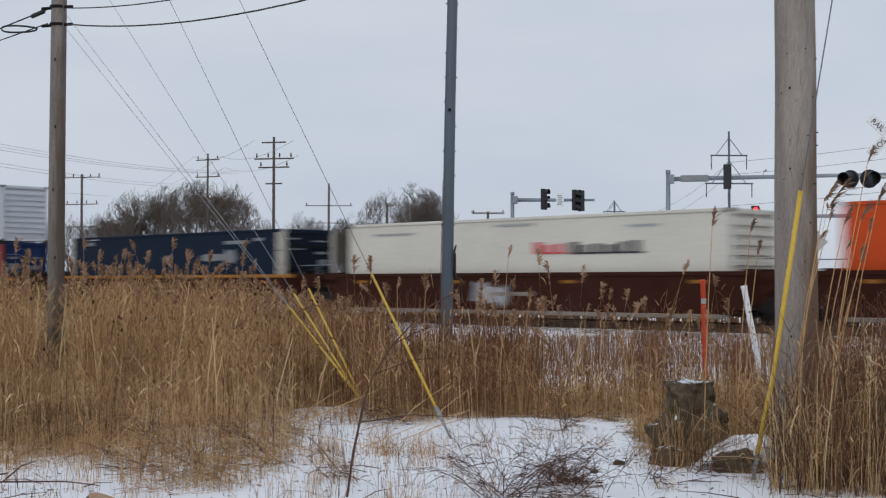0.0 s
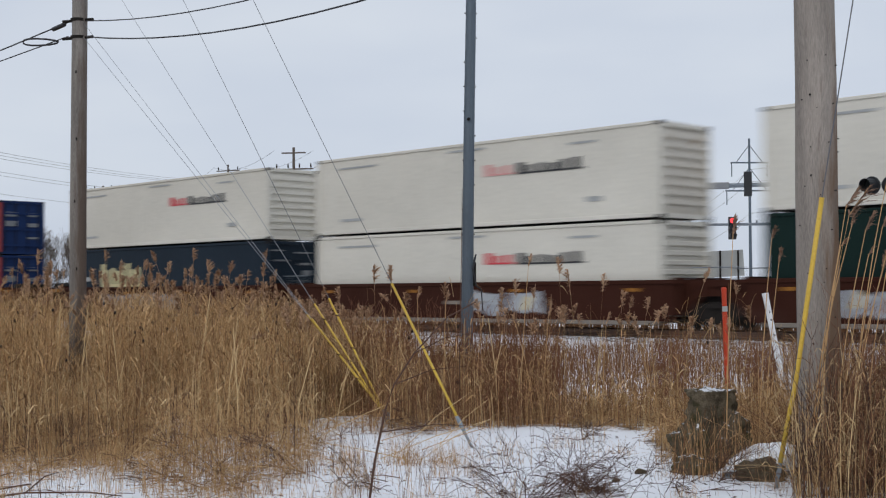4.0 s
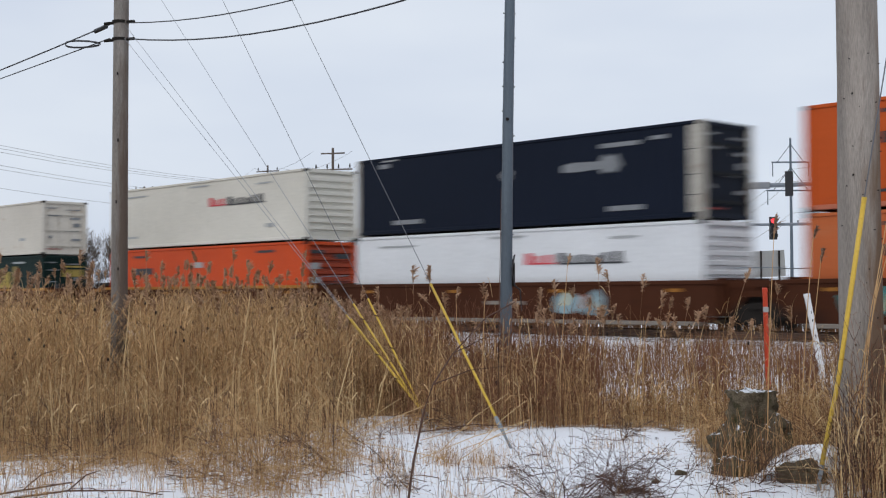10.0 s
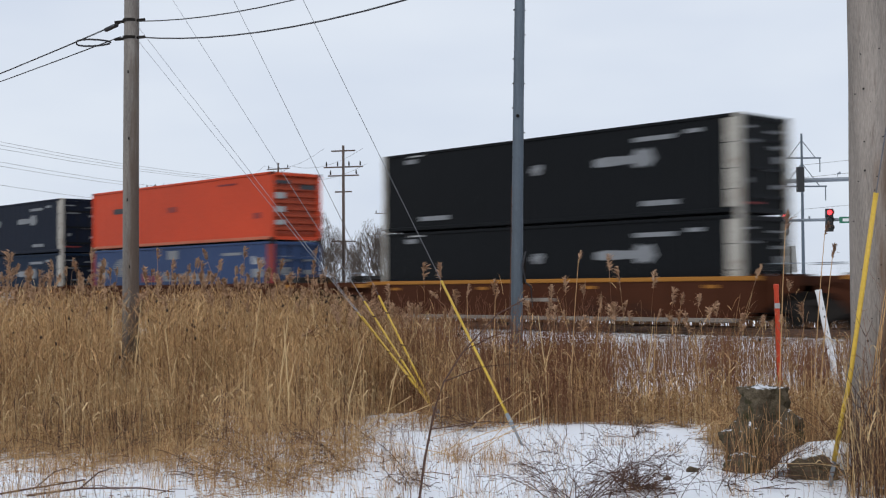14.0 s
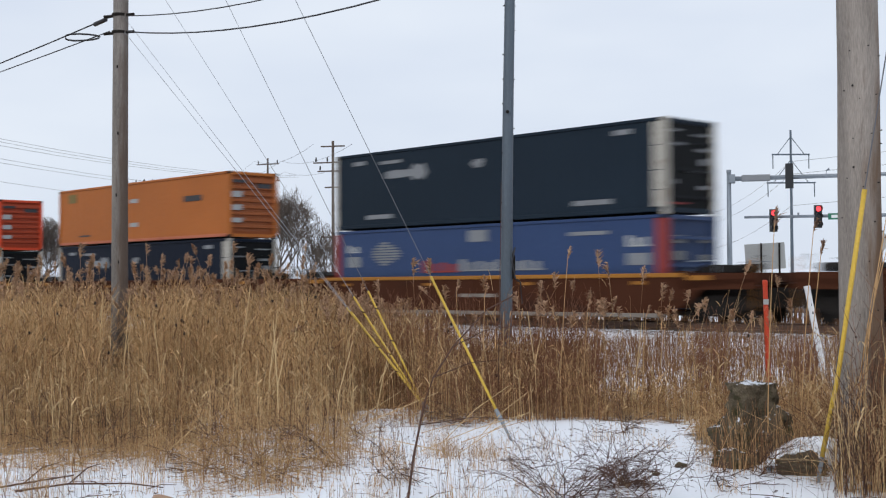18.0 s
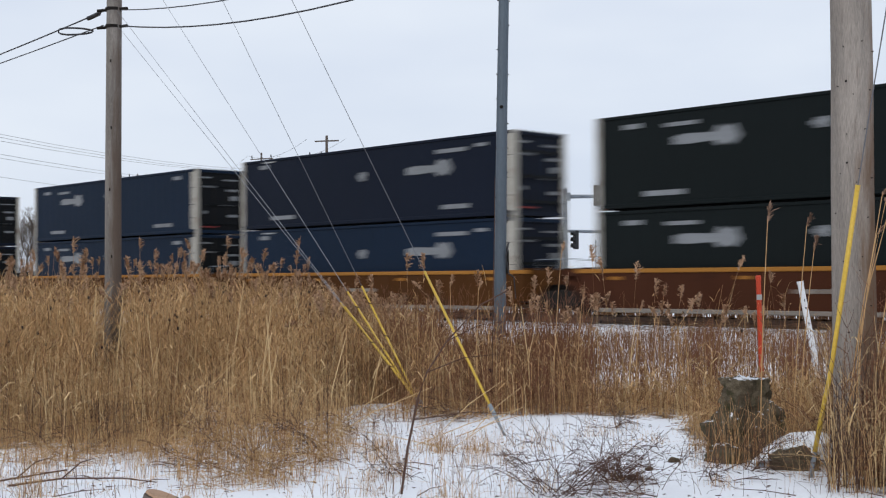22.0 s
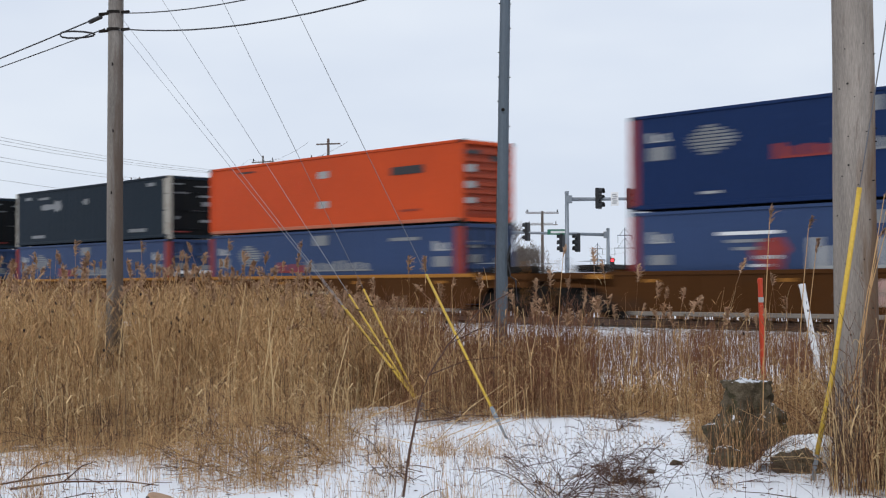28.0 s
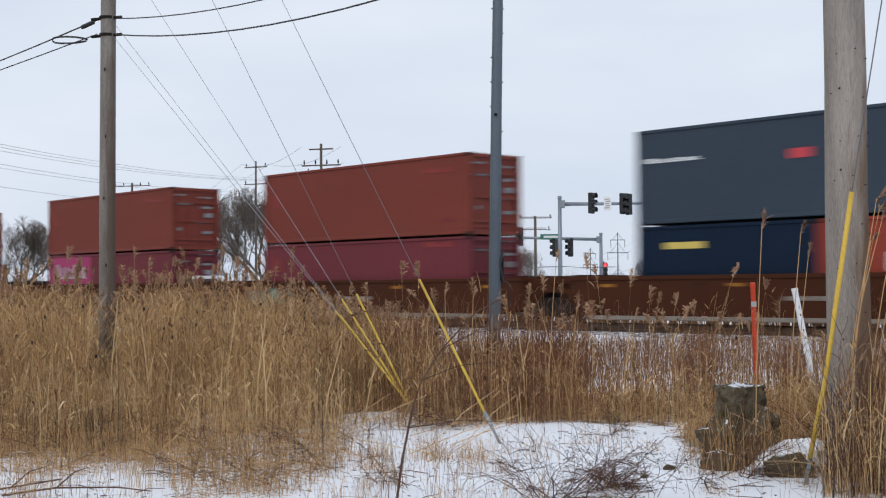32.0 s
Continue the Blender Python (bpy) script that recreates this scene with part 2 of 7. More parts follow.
MARK_GREY = mat("grey_marking", (0.34, 0.35, 0.35), 0.5, vary=0.12, scale=2, bump=0)
MARK_RED = mat("red_marking", (0.56, 0.045, 0.06), 0.5, vary=0.1, scale=2, bump=0)
MARK_PINK = mat("faded_red_marking", (0.62, 0.30, 0.28), 0.5, vary=0.1, scale=2, bump=0)
MARK_YELLOW = mat("yellow_marking", (0.60, 0.45, 0.10), 0.5, vary=0.1, scale=2, bump=0)
MARK_CREAM = mat("cream_marking", (0.62, 0.55, 0.30), 0.5, vary=0.1, scale=2, bump=0)
DARK_OXIDE = paint("dark_brown_panel", (0.075, 0.022, 0.014), (0.05, 0.02, 0.014), 0.55)
MARK_OLIVE = mat("faded_olive_marking", (0.17, 0.125, 0.03), 0.6, vary=0.2, scale=2, bump=0)
# Paler bottom rail: light reflected along the lower edge, put into its colour.
LIT_RAIL = paint("rail_with_reflected_light", (0.43, 0.135, 0.075), (0.38, 0.08, 0.04), 0.55)
MARK_GOLD = mat("dull_gold_marking", (0.36, 0.26, 0.050), 0.6, vary=0.2, scale=2, bump=0)
MARK_SKY = mat("faded_sky_blue_marking", (0.20, 0.37, 0.48), 0.6, vary=0.2, scale=2, bump=0)
MARK_NAVY = mat("navy_marking", (0.035, 0.05, 0.13), 0.5, vary=0.1, scale=2, bump=0)
MARK_BLUE = mat("blue_marking", (0.06, 0.17, 0.36), 0.5, vary=0.1, scale=2, bump=0)
MARK_BLACK = mat("black_marking", (0.022, 0.022, 0.026), 0.5, vary=0.1, scale=2, bump=0)
STEEL_WHITE = mat("white_corner_frame", (0.40, 0.375, 0.325), 0.6, vary=0.32, scale=1.8, bump=0.05, dirt=(0.19, 0.125, 0.08), dirt_at=0.54)
CORNER_RED = paint("faded_red_corner_band", (0.25, 0.038, 0.034))
# Darker amber and orange for end walls: shade between ribs put in colour.
AMBER_SHADED_END = paint("amber_end_with_rib_shade", (0.26, 0.075, 0.022))
ORANGE_SHADED_END = paint("orange_end_with_rib_shade", (0.30, 0.045, 0.016))
DARK_STEEL = mat("dark_underframe_steel", (0.019, 0.016, 0.014), 0.85, 0.0, vary=0.4, scale=4, bump=0.2, spec=0.15)
CAR_BROWN = paint("rusted_brown_car_paint", (0.058, 0.0190, 0.0085), (0.028, 0.0125, 0.0085), 0.55, 0.75)
CAR_RUST = paint("dull_red_car_paint", (0.040, 0.0125, 0.0072), (0.052, 0.021, 0.016), 0.55, 0.75)
CAR_AMBER = paint("amber_car_paint", (0.066, 0.0245, 0.0055), (0.05, 0.024, 0.012), 0.55, 0.7)
CHORD_YELLOW = paint("yellow_top_chord", (0.33, 0.138, 0.021), (0.22, 0.085, 0.025), 0.6, 0.7)
SILL_PALE = mat("worn_bottom_edge", (0.21, 0.18, 0.15), 0.8, vary=0.35, scale=3, bump=0.1, dirt=(0.2, 0.12, 0.08), dirt_at=0.55)
G_SILVER = mat("silver_graffiti", (0.33, 0.345, 0.365), 0.5, 0.2, vary=0.4, scale=1.2, bump=0, dirt=(0.10, 0.10, 0.13), dirt_at=0.56)
G_CREAM = mat("cream_graffiti", (0.55, 0.46, 0.25), 0.6, vary=0.3, scale=1.2, bump=0, dirt=(0.30, 0.20, 0.12), dirt_at=0.58)
G_TEAL = mat("teal_graffiti", (0.05, 0.21, 0.205), 0.6, vary=0.35, scale=1.2, bump=0, dirt=(0.05, 0.12, 0.14), dirt_at=0.56)
G_BLUE = mat("pale_blue_graffiti", (0.19, 0.28, 0.31), 0.6, vary=0.35, scale=1.5, bump=0, dirt=(0.35, 0.33, 0.25), dirt_at=0.55)
G_GREEN = mat("dull_green_graffiti", (0.14, 0.19, 0.11), 0.6, vary=0.4, scale=1.2, bump=0, dirt=(0.42, 0.36, 0.28), dirt_at=0.56)
G_PINK = mat("washed_pink_graffiti", (0.36, 0.22, 0.19), 0.6, vary=0.35, scale=1.2, bump=0, dirt=(0.14, 0.20, 0.12), dirt_at=0.56)


# ---- mesh helpers ----
class Shape:
    """Collects faces for one mesh."""

    def __init__(self):
        self.v, self.f = [], []

    def add(self, verts, faces):
        n = len(self.v)
        self.v.extend(verts)
        self.f.extend([tuple(i + n for i in face) for face in faces])
        return self

    def box(self, x0, x1, y0, y1, z0, z1, c=0.0):
        """A box, its long edges cut by c where given."""
        if c <= 0:
            vs = [(x, y, z) for z in (z0, z1) for y in (y0, y1) for x in (x0, x1)]
            return self.add(vs, [(0, 2, 3, 1), (4, 5, 7, 6), (0, 1, 5, 4), (2, 6, 7, 3), (0, 4, 6, 2), (1, 3, 7, 5)])
        ring = [(y0 + c, z0), (y1 - c, z0), (y1, z0 + c), (y1, z1 - c), (y1 - c, z1), (y0 + c, z1), (y0, z1 - c), (y0, z0 + c)]
        vs = [(x, y, z) for x in (x0, x1) for y, z in ring]
        return self.add(vs, [tuple(range(7, -1, -1)), tuple(range(8, 16))] + [(i, (i + 1) % 8, (i + 1) % 8 + 8, i + 8) for i in range(8)])

    def tube(self, pts, radii, sides=8, caps=True):
        """A round bar through points."""
        pts = [Vector(p) for p in pts]
        radii = radii if hasattr(radii, "__len__") else [radii] * len(pts)
        vs, fs = [], []
        for i, (p, r) in enumerate(zip(pts, radii)):
            d = (pts[min(i + 1, len(pts) - 1)] - pts[max(i - 1, 0)]).normalized()
            a = d.orthogonal().normalized() if abs(d.z) > 0.95 else d.cross(Vector((0, 0, 1))).normalized()
            b = d.cross(a)
            vs += [tuple(p + r * (math.cos(k * 2 * math.pi / sides) * a + math.sin(k * 2 * math.pi / sides) * b)) for k in range(sides)]
        for i in range(len(pts) - 1):
            fs += [(i * sides + k, i * sides + (k + 1) % sides, (i + 1) * sides + (k + 1) % sides, (i + 1) * sides + k) for k in range(sides)]
        if caps:
            fs += [tuple(range(sides - 1, -1, -1)), tuple((len(pts) - 1) * sides + k for k in range(sides))]
        return self.add(vs, fs)

    def prism(self, outline, y0, y1):
        """An outline in x and z, carried from y0 to y1."""
        n = len(outline)
        vs = [(x, y0, z) for x, z in outline] + [(x, y1, z) for x, z in outline]
        return self.add(vs, [tuple(range(n)), tuple(range(2 * n - 1, n - 1, -1))] + [(i, i + n, (i + 1) % n + n, (i + 1) % n) for i in range(n)])

    def mesh(self, name, smooth=False):
        me = bpy.data.meshes.new(name)
        me.from_pydata(self.v, [], self.f)
        if smooth:
            me.polygons.foreach_set("use_smooth", [True] * len(me.polygons))
        me.update()
        return me


def piece(name, data, material, parent=None, m=None, label=""):
    """Links mesh data as one object."""
    ob = new(name, data)
    if material and not data.materials:
        data.materials.append(material)
    if parent:
        ob.parent = parent
    if m is not None:
        ob.matrix_basis = m
    if label:
        tagged(ob, label)
    return ob


def part(name, shape, material, parent=None, label="", smooth=False, m=None):
    return piece(name, shape.mesh(name, smooth), material, parent, m, label)


def empty(name, m, label, category, group=""):
    ob = new(name)
    ob.matrix_basis = m
    return tagged(ob, label, category, group)


def numpy_mesh(name, verts, quads):
    me = bpy.data.meshes.new(name)
    me.vertices.add(len(verts))
    me.vertices.foreach_set("co", np.ascontiguousarray(verts, np.float32).ravel())
    me.loops.add(quads.size)
    me.loops.foreach_set("vertex_index", np.ascontiguousarray(quads, np.int32).ravel())
    me.polygons.add(len(quads))
    me.polygons.foreach_set("loop_start", np.arange(0, quads.size, quads.shape[1], dtype=np.int32))
    me.update(calc_edges=True)
    me.validate()
    return me


def stalks(lines, widths, sides=3):
    """Vertices and quads of many thin tubes. lines: N x K x 3, widths: N x K."""
    n, k, _ = lines.shape
    d = np.gradient(lines, axis=1)
    d /= np.linalg.norm(d, axis=2, keepdims=True) + 1e-9
    ref = np.where(np.abs(d[..., 2:3]) > 0.9, [1.0, 0.0, 0.0], [0.0, 0.0, 1.0])
    a = np.cross(d, ref)
    a /= np.linalg.norm(a, axis=2, keepdims=True) + 1e-9
    b = np.cross(d, a)
    ang = np.arange(sides) * 2 * np.pi / sides
    ring = lines[:, :, None] + widths[:, :, None, None] * (np.cos(ang)[:, None] * a[:, :, None] + np.sin(ang)[:, None] * b[:, :, None])
    base = np.arange(n)[:, None, None] * k * sides + np.arange(k - 1)[None, :, None] * sides
    i, j = np.arange(sides), (np.arange(sides) + 1) % sides
    quads = np.stack([base + i, base + j, base + sides + j, base + sides + i], -1)
    return ring.reshape(-1, 3), quads.reshape(-1, 4)


def ribbons(lines, widths, rng):
    """Vertices and quads of many flat, thin leaves."""
    n, k, _ = lines.shape
    ang = rng.uniform(0, 2 * np.pi, n)
    side = np.stack([np.cos(ang), np.sin(ang), rng.uniform(-0.4, 0.4, n)], -1)[:, None] * widths[..., None]
    v = np.stack([lines - side, lines + side], 2)
    base = np.arange(n)[:, None] * k * 2 + np.arange(k - 1)[None] * 2
    quads = np.stack([base, base + 1, base + 3, base + 2], -1)
    return v.reshape(-1, 3), quads.reshape(-1, 4)


def merged(name, chunks):
    vs, qs, n = [], [], 0
    for v, q in chunks:
        vs.append(v), qs.append(q + n)
        n += len(v)
    return numpy_mesh(name, np.concatenate(vs), np.concatenate(qs))


def cable(name, a, b, sag, r, material, label, group="", category="cable"):
    a, b = Vector(a), Vector(b)
    pts = [a.lerp(b, s / 16) - Vector((0, 0, 4 * sag * s / 16 * (1 - s / 16))) for s in range(17)]
    return tagged(part(name, Shape().tube(pts, r, 5), material, smooth=True), label, category, group)


# ---- the line of the track ----
TURN = 47.41
ALONG = Vector((math.cos(radians(TURN)), -math.sin(radians(TURN)), 0))
AWAY = Vector((math.sin(radians(TURN)), math.cos(radians(TURN)), 0))
TRACK = AWAY * 32.46
RAIL_TOP = 0.46


def on_track(u, side=0.0, z=0.0):
    p = TRACK + ALONG * u + AWAY * side
    return pose(p.x, p.y, z, 0, 0, -TURN)


# ---- ground: one snowy sheet out to the horizon ----
def lie(x, y):
    """Height of the ground."""
    near = AWAY.x * x + AWAY.y * y
    h = 0.05 * noise.noise(Vector((x * 0.35, y * 0.35, 0.0))) + 0.03 * noise.noise(Vector((x * 1.3, y * 1.3, 4.0)))
    rise = min(max((near - 24.0) / 5.0, 0.0), 1.0)
    return h + 0.16 * rise * rise * (3 - 2 * rise)


def reed_cover(x, y):
    """How thickly dead plants cover the ground, 0 to 1, and how tall the reeds stand there."""
    a = x / max(y, 0.1) if y > 0 else 9.0
    wob = 0.8 * noise.noise(Vector((x * 0.5, y * 0.5, 7.0))) + 0.5 * noise.noise(Vector((x * 1.7, y * 1.7, 3.0)))
    near = AWAY.x * x + AWAY.y * y
    edge_a = a + 0.03 * wob
    if edge_a < -0.20:
        front = 11.7 + wob * 1.5
    elif edge_a < -0.055:
        front = 9.9 + max(0.0, edge_a + 0.115) * 75 + wob * 1.2
    elif edge_a < 0.20:
        front = 14.9 + wob * 0.6
    elif a < 0.298:
        front = 11.9 + wob * 0.8
    else:
        front = 9.3 + wob * 0.4
    back = 27.5 - 6.2 * min(max((a + 0.10) / 0.15, 0.0), 1.0)
    if (x - 2.72) ** 2 + (y - 11.35) ** 2 < 0.42 or (x - 3.1) ** 2 + (y - 10.7) ** 2 < 0.16:
        return 0.25, 0.32
    if y < front or near > back + wob:
        return 0.0, 0.0
    edge = min((y - front) / 2.2, 1.0)
    if a < 0.10:
        start = (15.6 if a < -0.20 else 16.9) + wob
        full = 1.42 if a < -0.12 else 1.42 - (a + 0.12) / 0.06 * 0.40 if a < -0.06 else 1.02 - (a + 0.06) / 0.16 * 0.42
        k = min(max((y - start + 2.6) / 4.2, 0.0), 1.0)
        tall = (0.20 + 0.36 * edge + (0.16 if -0.20 < edge_a < -0.075 else 0.0)) * (1 - k) + full * k
        if abs(a + 0.2519) < 0.014 and y < 25.2:
            tall = min(tall, 0.72)
        if -0.19 < a < -0.02 and k < 0.22:
            fade = min(max((-0.045 - edge_a) / 0.05, 0.25), 1.0)
            return (0.15 + 0.6 * max(0.0, wob + 0.2)) * fade, tall * (0.55 + 0.45 * fade)
    elif a < 0.298 or y > 13.5:
        k = min(max((y - front) / 3.0, 0.0), 1.0)
        tall = 0.30 + 0.16 * k
    else:
        tall = 1.0 + 0.35 * wob
    if a > 0.112 and y > 17.6 + wob:
        return 0.10, tall * 0.55
    if any((x - px_) ** 2 / 0.5 + (y - py_) ** 2 / 1.6 < 1 + 0.8 * wob for px_, py_ in ((-2.9, 15.6), (-1.15, 14.0), (-0.75, 15.6), (-1.9, 12.6))):
        return 0.06, tall * 0.45
    return (0.55 + 0.45 * edge if 0.08 < a < 0.298 else 0.25 + 0.75 * edge), tall


def spread(lo, hi, step, outer):
    return [-v for v in reversed(outer) if -v < lo] + [lo + i * step for i in range(int((hi - lo) / step) + 1)] + [v for v in outer if v > hi]


gx = spread(-16.0, 26.0, 0.3, [30, 40, 55, 80, 120, 200, 400, 900, 2000, 4000])
gy = spread(6.0, 36.0, 0.3, [40, 46, 55, 80, 120, 200, 400, 900, 2000, 4000])
gv = [(x, y, lie(x, y)) for y in gy for x in gx]
gq = [(j * len(gx) + i, j * len(gx) + i + 1, (j + 1) * len(gx) + i + 1, (j + 1) * len(gx) + i) for j in range(len(gy) - 1) for i in range(len(gx) - 1)]
gme = Shape().add(gv, gq).mesh("ground", True)
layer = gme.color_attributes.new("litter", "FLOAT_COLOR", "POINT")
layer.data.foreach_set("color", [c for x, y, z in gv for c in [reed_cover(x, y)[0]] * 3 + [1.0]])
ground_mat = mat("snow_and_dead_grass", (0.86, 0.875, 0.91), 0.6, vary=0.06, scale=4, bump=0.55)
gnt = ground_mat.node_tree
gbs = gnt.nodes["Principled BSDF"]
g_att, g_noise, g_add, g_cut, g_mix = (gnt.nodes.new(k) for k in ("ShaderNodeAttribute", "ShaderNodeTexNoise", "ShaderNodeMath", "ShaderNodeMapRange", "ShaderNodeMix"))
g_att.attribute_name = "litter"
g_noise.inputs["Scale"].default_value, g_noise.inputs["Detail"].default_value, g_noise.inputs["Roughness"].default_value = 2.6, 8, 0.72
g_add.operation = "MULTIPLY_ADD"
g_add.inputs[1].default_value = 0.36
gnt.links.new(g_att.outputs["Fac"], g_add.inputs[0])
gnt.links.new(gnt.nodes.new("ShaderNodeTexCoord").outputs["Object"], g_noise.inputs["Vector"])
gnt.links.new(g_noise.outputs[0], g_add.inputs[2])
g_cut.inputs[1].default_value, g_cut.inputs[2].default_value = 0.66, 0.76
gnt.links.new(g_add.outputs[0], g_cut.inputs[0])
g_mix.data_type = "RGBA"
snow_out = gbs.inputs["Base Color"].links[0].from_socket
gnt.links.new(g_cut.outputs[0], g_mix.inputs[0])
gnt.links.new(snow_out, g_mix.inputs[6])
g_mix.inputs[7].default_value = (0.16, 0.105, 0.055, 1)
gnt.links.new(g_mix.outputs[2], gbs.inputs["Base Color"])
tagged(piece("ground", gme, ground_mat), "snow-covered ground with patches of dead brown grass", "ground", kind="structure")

# road behind the line
rd = Shape().add([(-400, -5, 0), (400, -5, 0), (400, 5, 0), (-400, 5, 0), (-400, -5.6, -0.3), (400, -5.6, -0.3), (400, 5.6, -0.3), (-400, 5.6, -0.3)],
                 [(0, 1, 2, 3), (4, 5, 1, 0), (6, 7, 3, 2)])
tagged(part("road", rd, ASPHALT, m=pose(6, 74, 0.26, 0, 0, -14)), "salted grey asphalt road with snow along it", "road", kind="structure")

# track: ballast bed, ties, two rails
bed = Shape().prism([(-3.1, -0.1), (3.6, -0.1), (2.2, 0.24), (-1.9, 0.24)], -420, 420)
tagged(part("ballast", bed, BALLAST, m=on_track(0) @ pose(0, 0, 0, 0, 0, 90)), "snow-dusted grey ballast bed under the rails", "track bed", kind="structure")
tie_me = Shape().box(-0.11, 0.11, -1.3, 1.3, 0.14, 0.28, 0.012).mesh("tie")
tie_me.materials.append(TIE)
track = tagged(new("railway_track"), "single railway track on snowy ballast", "track", kind="structure")
for i in range(200):
    t_ob = piece("tie", tie_me, None, track, on_track(-30 + i * 0.52))
prof = [(-0.07, 0.28), (0.07, 0.28), (0.07, 0.30), (0.012, 0.32), (0.012, 0.41), (0.036, 0.42), (0.036, RAIL_TOP), (-0.036, RAIL_TOP), (-0.036, 0.42), (-0.012, 0.41), (-0.012, 0.32), (-0.07, 0.30)]
for side in (-0.75, 0.75):
    part("rail", Shape().prism(prof, -420, 420), RAIL_STEEL, track, m=on_track(0, side) @ pose(0, 0, 0, 0, 0, 90))


# ---- the train ----
# How far the train has run, in metres, against the moment 16 s.
RUN = [(0, -335.01), (4, -251.39), (8, -167.85), (12, -84.09), (16, 0.0), (20, 84.48), (24, 169.36), (28, 254.59), (32, 339.94)]
LOW = 0.84                      # underside of the lower container
moving = []                     # things of the train with their own place along it


def send(ob, u, z):
    ob.matrix_basis = on_track(u + RUN[0][1], 0, z)
    moving.append((ob, u, z))
    return ob


def box_shell(L, H, W=2.57, pitch=0.62, depth=0.018, wave=False):
    """Sides and roof of a container, the sides in shallow upright panels."""
    out, h, w = [], L / 2 - 0.10, W / 2 - 0.03
    n = int(2 * h / pitch)
    for side in (-1, 1):
        s, xs, ys = Shape(), [], []
        for i in range(n):
            a = -h + i * 2 * h / n
            b = 2 * h / n
            cuts = ((0, 0), (0.25, 0), (0.5, 1), (0.75, 1)) if wave else ((0, 0), (0.04, 1), (0.96, 1))
            for c, d in cuts:
                xs.append(a + c * b), ys.append(side * (w - d * depth))
        xs.append(h), ys.append(side * w)
        vs = [(x, y, 0.16) for x, y in zip(xs, ys)] + [(x, y, H - 0.09) for x, y in zip(xs, ys)]
        k = len(xs)
        fs = [(i, i + 1, i + 1 + k, i + k) if side < 0 else (i + 1, i, i + k, i + 1 + k) for i in range(k - 1)]
        s.add(vs, fs)
        out.append(s)
    return out


def end_wall(L, H, kind, e, W=2.57):
    """An end wall: pressed into ribs across, or plain."""
    w, h = W / 2 - 0.10, L / 2 - 0.06
    rim = [(e * (h - 0.10), 0.14)]
    if kind == "ribs":
        n = 8
        for i in range(n):
            z = 0.30 + i * (H - 0.62) / n
            p = (H - 0.62) / n
            rim += [(e * (h - 0.07), z), (e * (h - 0.07), z + 0.36 * p), (e * (h + 0.02), z + 0.5 * p), (e * (h + 0.02), z + 0.9 * p)]
    else:
        rim += [(e * (h - 0.02), 0.16), (e * (h - 0.02), H - 0.12)]
    rim.append((e * (h - 0.10), H - 0.10))
    return Shape().prism(rim if e < 0 else rim[::-1], -w, w)


